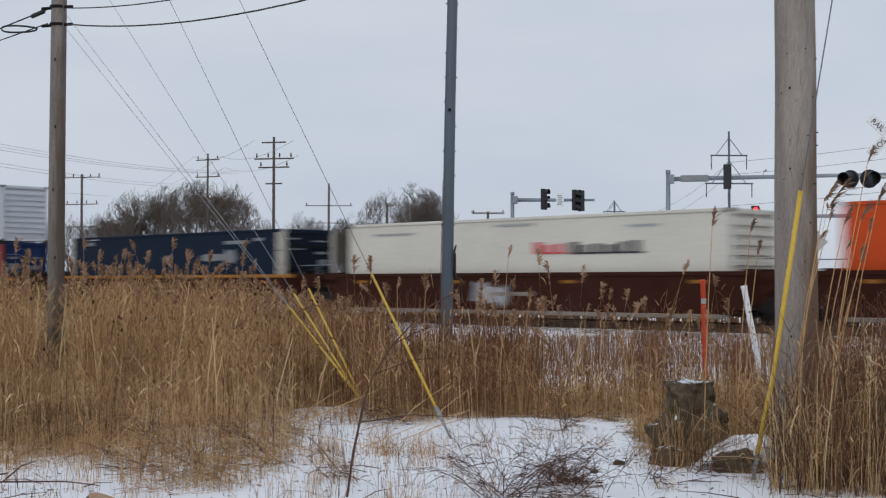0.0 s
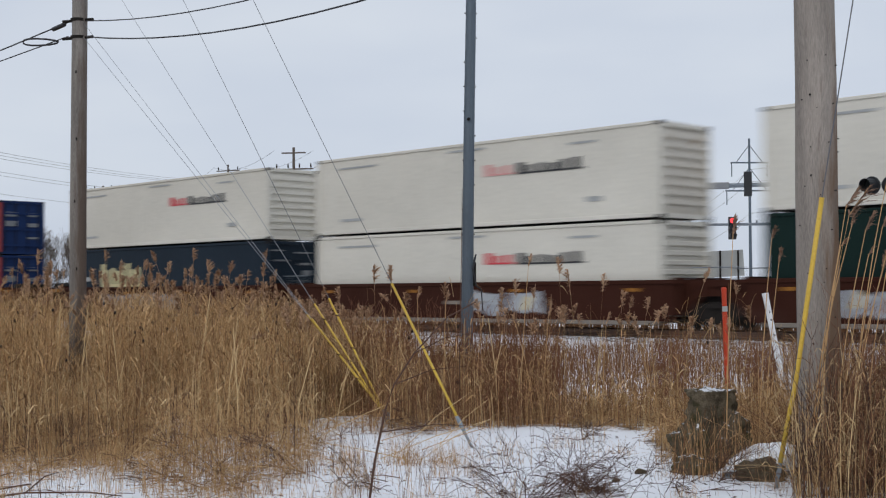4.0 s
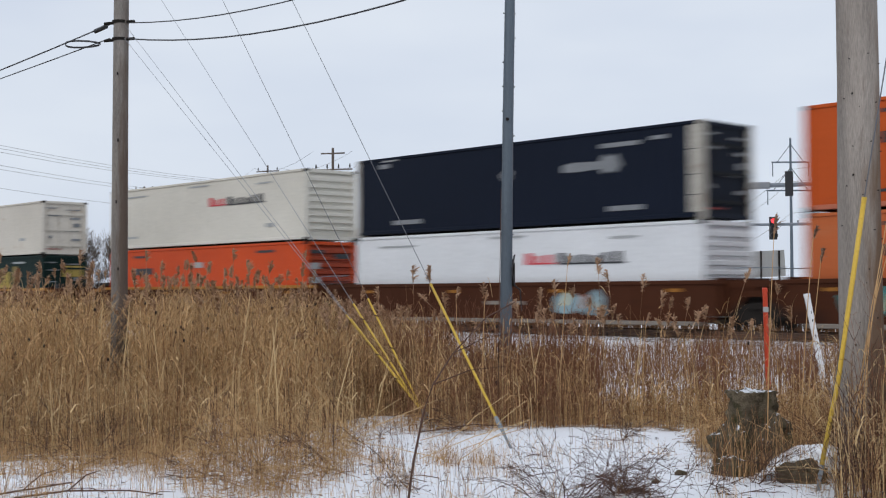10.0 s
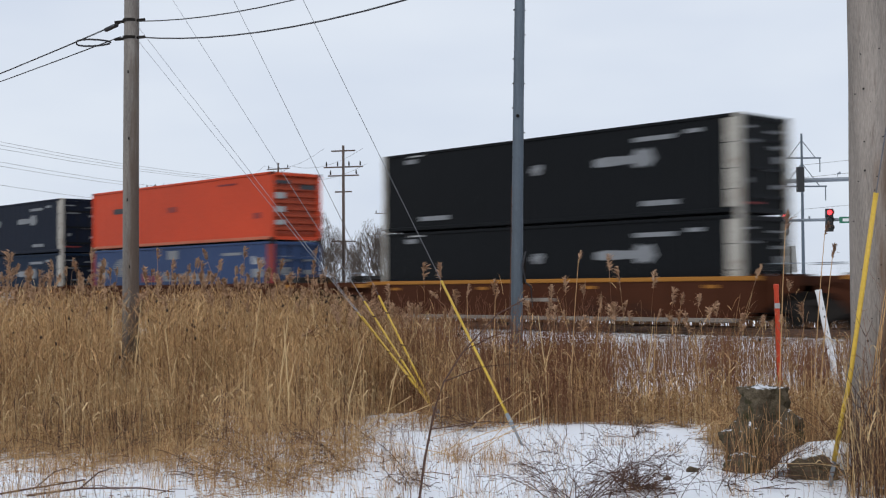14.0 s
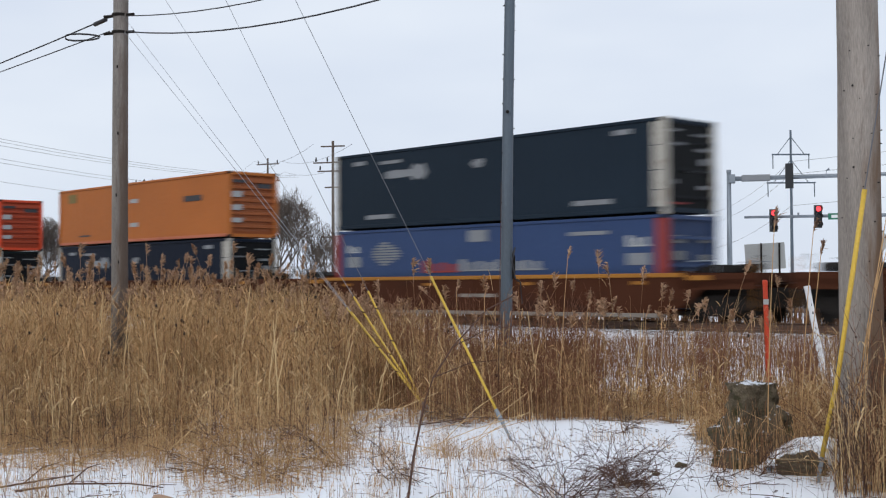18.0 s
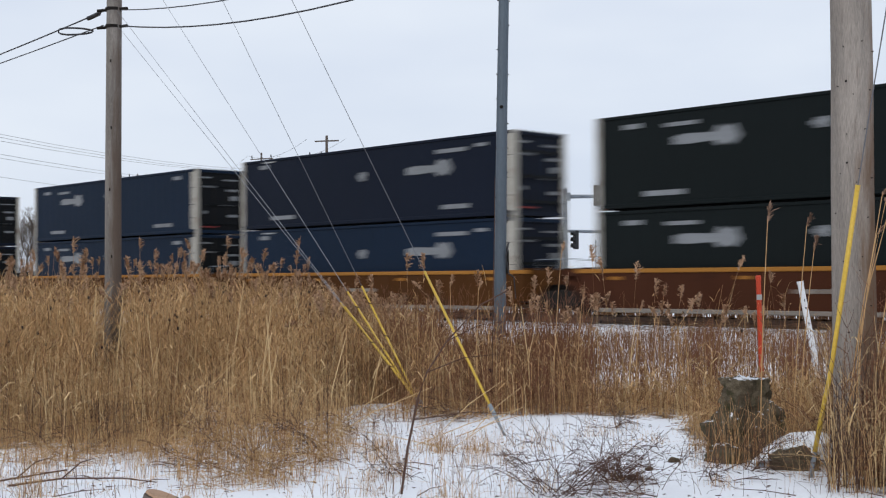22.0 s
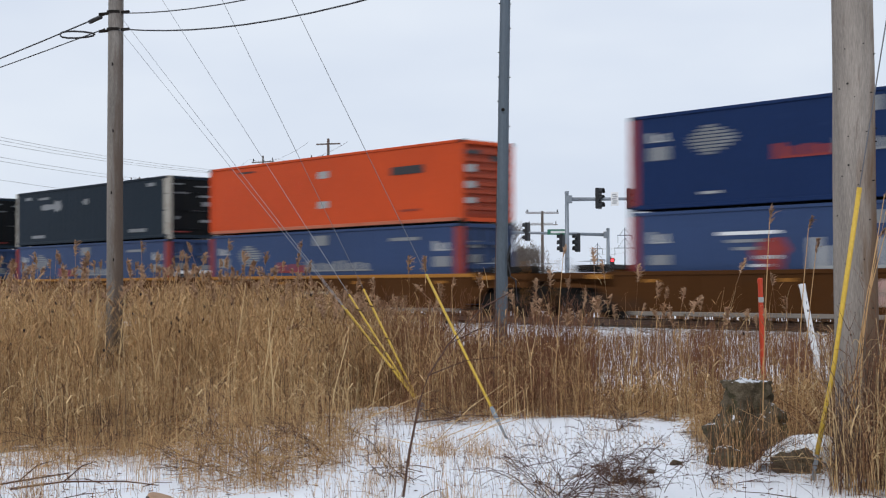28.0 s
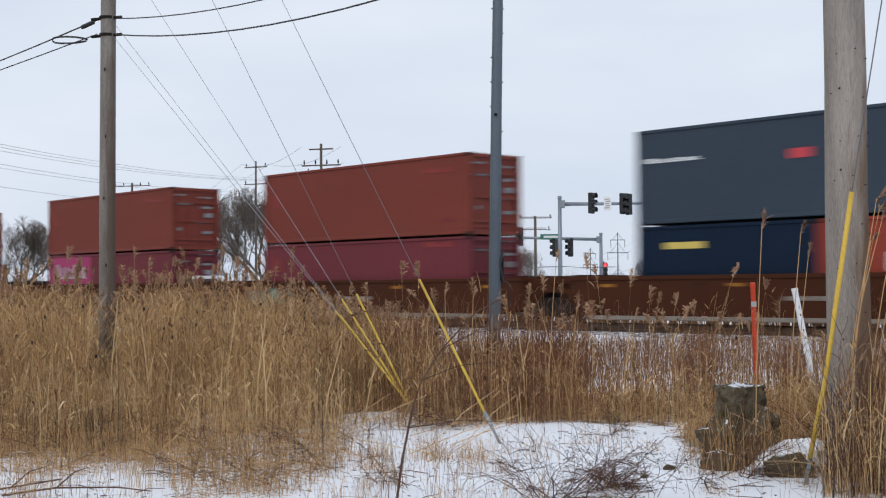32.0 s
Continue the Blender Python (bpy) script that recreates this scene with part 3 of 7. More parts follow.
def container(style):
    """One container. style: L, height, body, frame, end wall, end material, marks, name, label."""
    L, H, body, frame_mat, end_kind, end_mat, marks, label = style
    W = 2.57
    root = empty("container", Matrix(), label, "container", "containers on the train")
    wave = L < 13
    h, w = L / 2, W / 2
    for wall in box_shell(L, H, W, 0.28 if wave else 0.62, 0.03 if wave else 0.016, wave):
        part("side_wall", wall, body, root)
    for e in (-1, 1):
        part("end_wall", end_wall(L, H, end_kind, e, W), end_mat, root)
    part("roof", Shape().box(-h + 0.1, h - 0.1, -w + 0.06, w - 0.06, H - 0.07, H - 0.03), body, root)
    part("floor", Shape().box(-h + 0.1, h - 0.1, -w + 0.1, w - 0.1, 0.10, 0.16), DARK_STEEL, root)
    for side in (-1, 1):
        y0, y1 = sorted((side * w, side * (w - 0.10)))
        part("top_rail", Shape().box(-h + 0.1, h - 0.1, y0, y1, H - 0.10, H, 0.015), body, root)
        part("bottom_rail", Shape().box(-h + 0.1, h - 0.1, y0, y1, 0.035, 0.17, 0.02), LIT_RAIL if body in (ORANGE, VIVID, PALE_ORANGE, RED_ORANGE, AMBER) else body, root)
    for e in (-1, 1):
        wide = 0.52 if frame_mat is STEEL_WHITE else (0.42 if frame_mat is CORNER_RED else 0.16)
        for side in (-1, 1):
            x0, x1 = sorted((e * h, e * (h - 0.16)))
            y0, y1 = sorted((side * w, side * (w - 0.16)))
            part("corner_post", Shape().box(x0, x1, y0, y1, 0.12, H - 0.12), body if frame_mat is CORNER_RED and side > 0 else frame_mat, root)
            for z in (0, H - 0.12):
                part("corner_casting", Shape().box(min(x0, x1), max(x0, x1), y0 - 0.004, y1 + 0.004, z - (0.05 if z == 0 else 0), z + 0.12, 0.01), DARK_STEEL if frame_mat is not STEEL_WHITE else STEEL_WHITE, root)
            if wide > 0.3 and (e > 0 or frame_mat is CORNER_RED):
                a, b = sorted((e * (h - 0.16), e * (h - (wide if e > 0 else 0.3))))
                c, d = sorted((side * (w - 0.02), side * (w - 0.035)))
                if frame_mat is STEEL_WHITE:
                    for f0, f1 in ((0.0, 0.20), (0.20, 0.43), (0.43, 0.72), (0.72, 1.0)):
                        part("corner_panel", Shape().box(a, b, c, d, 0.18 + f0 * (H - 0.29) + 0.012, 0.18 + f1 * (H - 0.29) - 0.012), frame_mat, root)
                else:
                    part("corner_panel", Shape().box(a, b, c, d, 0.18, H - 0.11), frame_mat, root)
        x0, x1 = sorted((e * h, e * (h - 0.14)))
        edge_mat = body if frame_mat in (STEEL_WHITE, CORNER_RED) else frame_mat
        part("header", Shape().box(x0, x1, -w + 0.16, w - 0.16, H - 0.14, H - 0.01, 0.015), edge_mat, root)
        part("end_sill", Shape().box(x0, x1, -w + 0.16, w - 0.16, 0.02, 0.16, 0.015), edge_mat, root)
    if end_kind == "doors":
        for e in (-1, 1):
            for y in (-0.95, -0.35, 0.35, 0.95):
                x = e * (h - 0.02)
                part("lock_rod", Shape().tube([(x, y, 0.16), (x, y, H - 0.16)], 0.022, 6), DARK_STEEL if frame_mat in (STEEL_WHITE, CORNER_RED) else end_mat, root)
            plates = ((-0.6, 2.16, 0.34, 0.12, MARK_PALE), (-0.6, 1.66, 0.34, 0.14, MARK_PALE), (0.62, 2.16, 0.30, 0.10, MARK_PALE), (0.62, 1.6, 0.30, 0.10, MARK_PALE), (0.6, 0.9, 0.3, 0.05, MARK_PALE))
            for y, z, wy, hz, mm in plates if frame_mat is CORNER_RED else ((-0.80, 2.52, 0.30, 0.03, MARK_PALE), (-0.62, 2.14, 0.40, 0.06, MARK_PALE), (0.55, 2.44, 0.42, 0.03, MARK_PALE), (0.62, 1.98, 0.34, 0.05, MARK_PALE),
                                     (0.72, 1.62, 0.22, 0.10, MARK_PALE), (0.35, 1.34, 0.46, 0.06, MARK_PALE), (0.66, 0.82, 0.30, 0.06, MARK_PALE), (-0.65, 0.30, 0.5, 0.025, CORNER_RED), (-0.85, 0.95, 0.12, 0.07, MARK_PALE)):
                a, b = sorted((e * (h - 0.04), e * (h - 0.034)))
                part("end_marking", Shape().box(a, b, y - wy, y + wy, z - hz, z + hz), mm, root)
            for i in range(3):
                z = 0.5 + i * 0.85
                a, b = sorted((e * (h - 0.02), e * (h + 0.012)))
                part("lock_bar", Shape().box(a, b, -w + 0.2, w - 0.2, z - 0.05, z + 0.05), INK if frame_mat is STEEL_WHITE else end_mat, root)
    if body in (ORANGE, VIVID, PALE_ORANGE, RED_ORANGE, AMBER):
        for y, z, wy, hz, mm in ((-0.75, 2.48, 0.42, 0.07, MARK_BLACK), (-0.84, 1.90, 0.27, 0.13, MARK_GREY), (-0.84, 1.32, 0.27, 0.12, MARK_GREY), (-0.84, 0.76, 0.27, 0.10, MARK_GREY), (0.6, 2.3, 0.4, 0.1, MARK_BLACK)):
            part("end_marking", Shape().box(h - 0.05, h - 0.032, y - wy, y + wy, z - hz, z + hz), mm, root)
    if marks is MAROON_MARKS:
        part("end_marking", Shape().prism([(h - 0.05, 2.0), (h - 0.028, 2.0), (h - 0.028, 2.55), (h - 0.05, 2.55)], -1.0, 0.7), MARK_CREAM, root)
    if marks is GREEN_GOLD:
        part("end_marking", Shape().box(h - 0.05, h - 0.028, -0.1, 1.1, 1.75, 2.35), MARK_GOLD, root)
    for x0, x1, z0, z1, mm, kind in marks:
        y = -w + 0.028
        s = Shape()
        if kind == "disc":          # a half disc of bars, widest at its left
            n, right, left = 9, [], []
            for i in range(n):
                za, p = z0 + (z1 - z0) * i / n, (z1 - z0) / n
                half = math.sin(math.pi * (i + 0.5) / n)
                xa, xb, xm = x0 + (x1 - x0) * 0.35 * (1 - half), x0 + (x1 - x0) * (0.45 + 0.5 * half), x0 + (x1 - x0) * 0.42
                right += [(xb, za), (xb, za + p * 0.66)] + ([(xm + 0.03, za + p * 0.66), (xm + 0.03, za + p)] if i < n - 1 else [])
                left += [(xa, za), (xa, za + p * 0.66)] + ([(xm - 0.03, za + p * 0.66), (xm - 0.03, za + p)] if i < n - 1 else [])
            s.prism(right + left[::-1], y - 0.006, y)
        elif kind == "scroll":      # a scroll: a long bar and a curled head
            zc = (z0 + z1) / 2
            s.prism([(x0, zc - 0.14), (x0 + 0.5, zc - 0.17), (x1 - 0.95, zc - 0.13), (x1 - 0.8, zc - 0.30), (x1 - 0.5, zc - 0.22), (x1 - 0.3, zc - 0.31), (x1 - 0.02, zc - 0.06), (x1 - 0.12, zc + 0.1), (x1 - 0.22, zc + 0.31), (x1 - 0.5, zc + 0.22), (x1 - 0.75, zc + 0.33), (x1 - 0.95, zc + 0.11), (x0 + 0.4, zc + 0.15), (x0, zc + 0.08)], y - 0.006, y)
        elif kind == "blob":
            xc, zc = (x0 + x1) / 2, (z0 + z1) / 2
            hx, hz = (x1 - x0) / 2, (z1 - z0) / 2
            s.prism([(xc + a * hx, zc + b * hz) for a, b in ((-0.8, -0.3), (-0.5, -0.35), (-0.4, -0.9), (0.5, -0.8), (0.6, -0.1), (0.85, 0.2), (0.5, 0.9), (-0.45, 0.8), (-0.5, 0.4), (-0.85, 0.3))], y - 0.006, y)
        elif kind == "letters":     # plain upright blocks
            n = max(3, int((x1 - x0) / 0.42))
            outline, zb = [(x1, z0), (x0, z0)], z0 + (z1 - z0) * 0.14
            for i in range(n):
                a = x0 + (x1 - x0) * i / n
                b = a + (x1 - x0) / n * (0.74, 0.58, 0.66)[i % 3]
                top = z1 - (z1 - z0) * (0.0, 0.26, 0.18, 0.3, 0.08)[i % 5]
                outline += [(a, top), (b, top), (b, zb)] + ([(x0 + (x1 - x0) * (i + 1) / n, zb)] if i < n - 1 else [(x1, zb)])
            s.prism(outline[::-1], y - 0.006, y)
        elif kind == "arc":         # a thick open ring
            xc, zc, r = x1, (z0 + z1) / 2, (z1 - z0) / 2
            turns = [radians(82 + k * 196 / 15) for k in range(16)]
            ring = [(r, t) for t in turns] + [(r * (0.98 - 0.14 * math.sin((t - turns[0]) / 3.42 * math.pi)), t) for t in reversed(turns)]
            s.prism([(xc + q * (x1 - x0) / r * math.cos(t), zc + q * math.sin(t)) for q, t in ring], y - 0.006, y)
        elif kind == "sweep_up":
            s.prism([(x0, z0), (x1, z0), (x1, z1), (x0 + (x1 - x0) * 0.55, z1 - 0.15)], y - 0.006, y)
        elif kind == "sweep_down":
            s.prism([(x0, z1), (x1, z1), (x1, z0), (x0 + (x1 - x0) * 0.45, z0 + 0.2)], y - 0.006, y)
        else:
            s.box(x0, x1, y - 0.006, y, z0, z1)
        for i, (vx, vy, vz) in enumerate(s.v):
            s.v[i] = (vx - L / 2, vy, vz)
        part({"scroll": "logo", "disc": "logo", "arc": "logo"}.get(kind, "side_marking"), s, mm, root)
    return root


H53, L53, L40 = 2.90, 16.15, 12.19
W_, R_, B_ = MARK_WHITE, MARK_RED, MARK_BLACK
SCROLL_RIGHT = [(1.3, 1.9, 2.5, 2.66, MARK_PALE, ""), (1.5, 2.3, 2.74, 2.80, MARK_GREY, ""), (2.1, 3.7, 0.36, 0.52, MARK_PALE, ""), (10.6, 13.1, 1.5, 2.2, MARK_PALE, "scroll"), (12.2, 13.8, 2.36, 2.50, MARK_PALE, ""), (14.2, 14.8, 2.46, 2.58, MARK_PALE, ""), (12.5, 13.9, 0.36, 0.52, MARK_PALE, ""), (7.7, 8.4, 1.6, 2.0, MARK_PALE, "blob")]
SCROLL_LEFT = [(1.1, 1.8, 2.45, 2.6, MARK_PALE, ""), (2.7, 3.9, 2.4, 2.52, MARK_PALE, ""), (3.0, 5.4, 1.65, 2.35, MARK_PALE, "scroll"), (1.9, 3.4, 0.36, 0.52, MARK_PALE, ""), (7.6, 8.4, 1.9, 2.25, MARK_PALE, "blob"), (12.4, 14.0, 0.36, 0.52, MARK_PALE, ""), (14.1, 14.8, 2.48, 2.64, MARK_PALE, "")]
CARRIER_WHITE = [(1.3, 3.4, 2.46, 2.53, MARK_GREY, ""), (7.2, 8.9, 2.62, 2.69, MARK_GREY, ""), (8.9, 10.25, 1.70, 2.08, R_, "letters"), (10.35, 13.2, 1.68, 2.06, B_, "letters"), (13.3, 13.9, 0.62, 0.78, MARK_GREY, ""), (1.4, 2.6, 0.5, 0.6, MARK_GREY, ""), (12.6, 13.7, 2.46, 2.53, MARK_GREY, "")]
CARRIER_FADED = [(a, b, c, d, MARK_PINK if mm is R_ else mm, k) for a, b, c, d, mm, k in CARRIER_WHITE]
ARC_SILVER = [(1.3, 3.3, 2.48, 2.54, MARK_GREY, ""), (7.4, 8.8, 2.62, 2.68, MARK_GREY, ""), (8.5, 9.5, 1.15, 2.65, MARK_RED, "arc"), (8.9, 13.3, 1.62, 2.05, MARK_NAVY, "letters"), (13.3, 13.9, 0.65, 0.8, MARK_GREY, "")]
DISC_BLUE = [(2.2, 3.95, 1.55, 2.45, MARK_PALE, "disc"), (0.7, 1.5, 2.05, 2.35, MARK_GREY, "letters"), (0.7, 1.5, 1.5, 1.9, MARK_PALE, ""), (7.5, 8.45, 2.3, 2.7, MARK_PALE, ""), (5.1, 7.0, 1.25, 1.68, CORNER_RED, "letters"), (7.05, 11.1, 1.28, 1.70, MARK_PALE, "letters"), (12.2, 13.85, 2.36, 2.48, MARK_PALE, ""), (14.6, 15.5, 1.95, 2.3, MARK_GREY, "letters"), (14.6, 15.5, 1.38, 1.75, MARK_PALE, ""), (2.6, 3.3, 0.4, 0.48, MARK_GREY, "")]
BLOCK_BLUE = [(3.2, 5.25, 2.12, 2.22, W_, ""), (3.5, 5.0, 1.90, 1.99, MARK_PALE, ""), (3.75, 4.7, 1.68, 1.77, MARK_PALE, ""), (4.2, 5.7, 1.02, 2.08, CORNER_RED, "blob"), (4.45, 5.3, 1.42, 1.52, MARK_WHITE, ""), (4.3, 5.0, 1.2, 1.28, MARK_WHITE, ""), (6.2, 11.65, 1.08, 1.98, MARK_GREY, "letters"), (7.6, 8.5, 2.3, 2.65, MARK_PALE, ""), (12.2, 13.85, 2.4, 2.5, MARK_PALE, ""), (0.7, 1.5, 1.95, 2.3, MARK_GREY, "letters"), (0.7, 1.5, 1.3, 1.6, MARK_PALE, "")]
RIB_ORANGE = [(2.2, 4.0, 1.7, 2.0, MARK_BLACK, ""), (2.2, 3.4, 2.5, 2.6, MARK_BLACK, ""), (7.6, 8.4, 1.95, 2.2, MARK_GREY, ""), (7.6, 8.4, 0.72, 0.95, MARK_GREY, ""), (12.6, 13.9, 2.5, 2.6, MARK_BLACK, ""), (2.0, 3.6, 0.42, 0.5, MARK_BLACK, "")]
VIVID_MARKS = [(12.3, 14.1, 1.85, 2.15, MARK_BLACK, ""), (2.2, 3.4, 2.55, 2.62, MARK_BLACK, ""), (7.8, 8.5, 2.0, 2.28, MARK_GREY, ""), (7.8, 8.5, 0.82, 1.1, MARK_GREY, ""), (12.8, 13.9, 0.48, 0.56, BRICK_RED, "")]
PLAIN_RED = [(2.2, 4.0, 1.72, 1.98, MARK_BLACK, ""), (7.5, 8.3, 1.55, 1.8, CORNER_RED, ""), (14.7, 15.3, 0.95, 1.2, CORNER_RED, ""), (11.9, 13.4, 2.5, 2.58, MAROON, "")]
AMBER_MARKS = [(1.0, 1.9, 2.2, 2.65, MARK_OLIVE, ""), (12.4, 13.9, 1.72, 1.98, MARK_BLACK, ""), (7.4, 8.2, 1.9, 2.1, MARK_GREY, ""), (7.4, 8.2, 0.75, 0.95, MARK_GREY, ""), (2.2, 3.4, 0.42, 0.5, MARK_BLACK, "")]
GREEN_MARKS = [(4.1, 7.9, 1.38, 1.55, MARK_CREAM, ""), (8.0, 8.6, 1.15, 2.2, MARK_GREY, ""), (8.65, 11.5, 1.22, 2.15, MARK_CREAM, "letters"), (11.5, 12.2, 1.2, 2.2, MARK_GREY, ""), (7.1, 9.0, 2.46, 2.56, MARK_GREY, ""), (12.2, 13.9, 2.3, 2.45, MARK_CREAM, "")]
GREEN_GOLD = [(3.7, 7.6, 1.38, 1.58, MARK_OLIVE, ""), (7.65, 8.4, 1.15, 2.35, MARK_OLIVE, ""), (8.6, 12.2, 1.18, 2.28, MARK_GOLD, "letters"), (12.3, 13.0, 1.15, 2.35, MARK_OLIVE, ""), (6.8, 8.8, 2.58, 2.68, MARK_GREY, ""), (12.4, 13.9, 2.5, 2.6, MARK_GREY, "")]
NAVY_GOLD = [(3.0, 6.6, 1.1, 2.2, MARK_CREAM, "letters"), (1.0, 2.0, 1.4, 1.6, MARK_GREY, "")]
BEIGE_MARKS = [(2.2, 4.6, 1.72, 2.12, MARK_SKY, "letters"), (2.2, 4.3, 1.45, 1.58, MARK_SKY, ""), (2.2, 2.85, 2.42, 2.66, MARK_BLUE, ""), (3.4, 4.6, 2.66, 2.70, MARK_SKY, ""), (13.2, 13.9, 0.8, 0.95, MARK_GREY, ""), (7.0, 8.8, 2.62, 2.69, MARK_GREY, "")]
BEIGE_SQUARE = [(1.7, 3.1, 1.6, 2.25, MARK_NAVY, "letters"), (1.8, 3.1, 1.15, 1.35, MARK_GREY, "")]
MAROON_MARKS = [(9.5, 11.7, 1.62, 2.3, MARK_CREAM, "sweep_up"), (9.5, 11.7, 0.92, 1.56, MARK_CREAM, "sweep_down"), (11.75, 13.9, 0.35, 2.6, DARK_OXIDE, ""), (13.9, 15.7, 0.35, 2.6, CORNER_RED, ""), (8.7, 9.8, 0.76, 0.95, MARK_YELLOW, ""), (7.2, 8.8, 2.55, 2.63, MARK_PINK, ""), (14.9, 15.6, 2.5, 2.62, W_, "")]
GREY_MARKS = [(0.3, 2.3, 1.86, 2.0, W_, "letters"), (5.3, 5.95, 1.65, 1.92, MARK_RED, ""), (11.2, 11.6, 2.1, 2.3, MARK_PALE, "")]
OXIDE_MARKS = [(0.6, 1.15, 1.5, 2.1, CORNER_RED, "letters"), (9.9, 11.4, 2.25, 2.45, CORNER_RED, "letters"), (10.6, 11.4, 0.5, 0.62, MAROON, "")]
PINK_MARKS = [(0.2, 4.6, 0.15, 2.6, MAGENTA, ""), (0.9, 4.1, 1.4, 2.15, W_, "letters")]

STYLES = {
    "navy_r": (L53, H53, NAVY, STEEL_WHITE, "doors", NAVY, SCROLL_RIGHT, "dark navy container with white scroll logo, pale corner frame"),
    "blue_r": (L53, H53, NAVY_BLUE, STEEL_WHITE, "doors", NAVY, SCROLL_RIGHT, "mid navy container with white scroll logo, pale corner frame"),
    "ink_r": (L53, H53, INK, STEEL_WHITE, "doors", INK, SCROLL_RIGHT, "black container with white scroll logo and pale corner frame"),
    "navy_l": (L53, H53, NAVY, STEEL_WHITE, "doors", INK, SCROLL_LEFT, "dark navy container, white scroll logo, dark barred end"),
    "blue_l": (L53, H53, NAVY_BLUE, STEEL_WHITE, "doors", INK, SCROLL_LEFT, "mid navy container, white scroll logo, barred door end"),
    "ink_l": (L53, H53, INK, STEEL_WHITE, "doors", INK, SCROLL_LEFT, "black container, white scroll logo, barred door end"),
    "spruce_l": (L53, H53, SPRUCE, STEEL_WHITE, "doors", INK, SCROLL_LEFT, "blackish green container, white scroll logo, barred door end"),
    "teal_l": (L53, H53, TEAL, STEEL_WHITE, "doors", INK, SCROLL_LEFT, "dark slate container, white scroll logo, dark barred end"),
    "white": (L53, H53, OFF_WHITE, OFF_WHITE, "ribs", OFF_WHITE, CARRIER_WHITE, "off-white container with red block and black lettering bars"),
    "white_faded": (L53, H53, OFF_WHITE, OFF_WHITE, "ribs", BEIGE, CARRIER_FADED, "off-white container with faded red block and dark bars"),
    "white_clean": (L53, H53, PURE_WHITE, PURE_WHITE, "ribs", PURE_WHITE, CARRIER_WHITE, "bright white container with red block and dark bars"),
    "silver": (L53, H53, SILVER, SILVER, "ribs", SILVER, ARC_SILVER, "silver container with red open ring and dark blue bars"),
    "disc": (L53, H53, ROYAL, CORNER_RED, "doors", ROYAL, DISC_BLUE, "royal blue container, red corner bands, white striped disc"),
    "disc_faded": (L53, H53, FADED_ROYAL, CORNER_RED, "doors", FADED_ROYAL, DISC_BLUE, "faded blue container, red corner bands, white striped disc"),
    "block": (L53, H53, FADED_ROYAL, CORNER_RED, "doors", FADED_ROYAL, BLOCK_BLUE, "faded blue container with big white block letters, red corners"),
    "orange": (L53, H53, ORANGE, ORANGE, "ribs", ORANGE_SHADED_END, RIB_ORANGE, "orange container with ribbed end and small dark markings"),
    "pale_orange": (L53, H53, PALE_ORANGE, PALE_ORANGE, "ribs", AMBER_SHADED_END, RIB_ORANGE, "sun-bleached orange container with ribbed end"),
    "vivid": (L53, H53, VIVID, VIVID, "ribs", ORANGE_SHADED_END, RIB_ORANGE, "vivid orange container with ribbed end and white plates"),
    "vivid_r": (L53, H53, VIVID, VIVID, "ribs", ORANGE_SHADED_END, VIVID_MARKS, "vivid orange container with pale plates and dark bars"),
    "red": (L53, H53, RED_ORANGE, RED_ORANGE, "ribs", ORANGE_SHADED_END, PLAIN_RED, "red-orange container with louvred end, rib shade in its colour"),
    "amber": (L53, H53, AMBER, AMBER, "ribs", AMBER_SHADED_END, AMBER_MARKS, "weathered amber container with ribbed end"),
    "green": (L53, H53, FOREST, FOREST, "doors", FOREST, GREEN_MARKS, "dark green container with cream blocks and grey plates"),
    "green_gold": (L53, H53, FOREST, FOREST, "doors", FOREST, GREEN_GOLD, "dark green container with gold blocks on its side"),
    "navy_gold": (L53, H53, TEAL, TEAL, "doors", TEAL, NAVY_GOLD, "dark container with a cream block logo on its side"),
    "beige": (L53, H53, BEIGE, BEIGE, "doors", BEIGE, BEIGE_MARKS, "rust-stained beige container with blue lettering bars"),
    "beige_square": (L53, H53, BEIGE_TAN, BEIGE_TAN, "ribs", BEIGE_TAN, BEIGE_SQUARE, "beige container with a blue square and rusty ribbed end"),
    "maroon": (L53, H53, MAROON, MAROON, "doors", MAROON, MAROON_MARKS, "maroon container with cream arrow shapes and brown panel"),
    "grey40": (L40, 2.87, SLATE, SLATE, "doors", SLATE, GREY_MARKS, "slate grey corrugated container with barred door end"),
    "oxide40": (L40, 2.87, OXIDE, OXIDE, "doors", OXIDE, OXIDE_MARKS, "oxide red corrugated container with faded markings"),
    "plum40": (L40, 2.59, PLUM, PLUM, "doors", PLUM, OXIDE_MARKS, "dull plum red corrugated container, low in the car"),
    "pink40": (L40, 2.59, PLUM, PLUM, "doors", PLUM, PINK_MARKS, "plum container with magenta panel and white block letters"),
    "blue20": (6.06, 2.59, NAVY_BLUE, NAVY_BLUE, "doors", NAVY_BLUE, [(1.0, 2.4, 1.9, 2.1, MARK_YELLOW, "")], "short navy corrugated container low in the car"),
    "red20": (6.06, 2.59, BRICK_RED, BRICK_RED, "doors", BRICK_RED, [(2.1, 4.5, 1.15, 1.65, W_, ""), (3.9, 5.2, 2.1, 2.22, MARK_GREY, "")], "short brick red corrugated container with a white panel"),
}

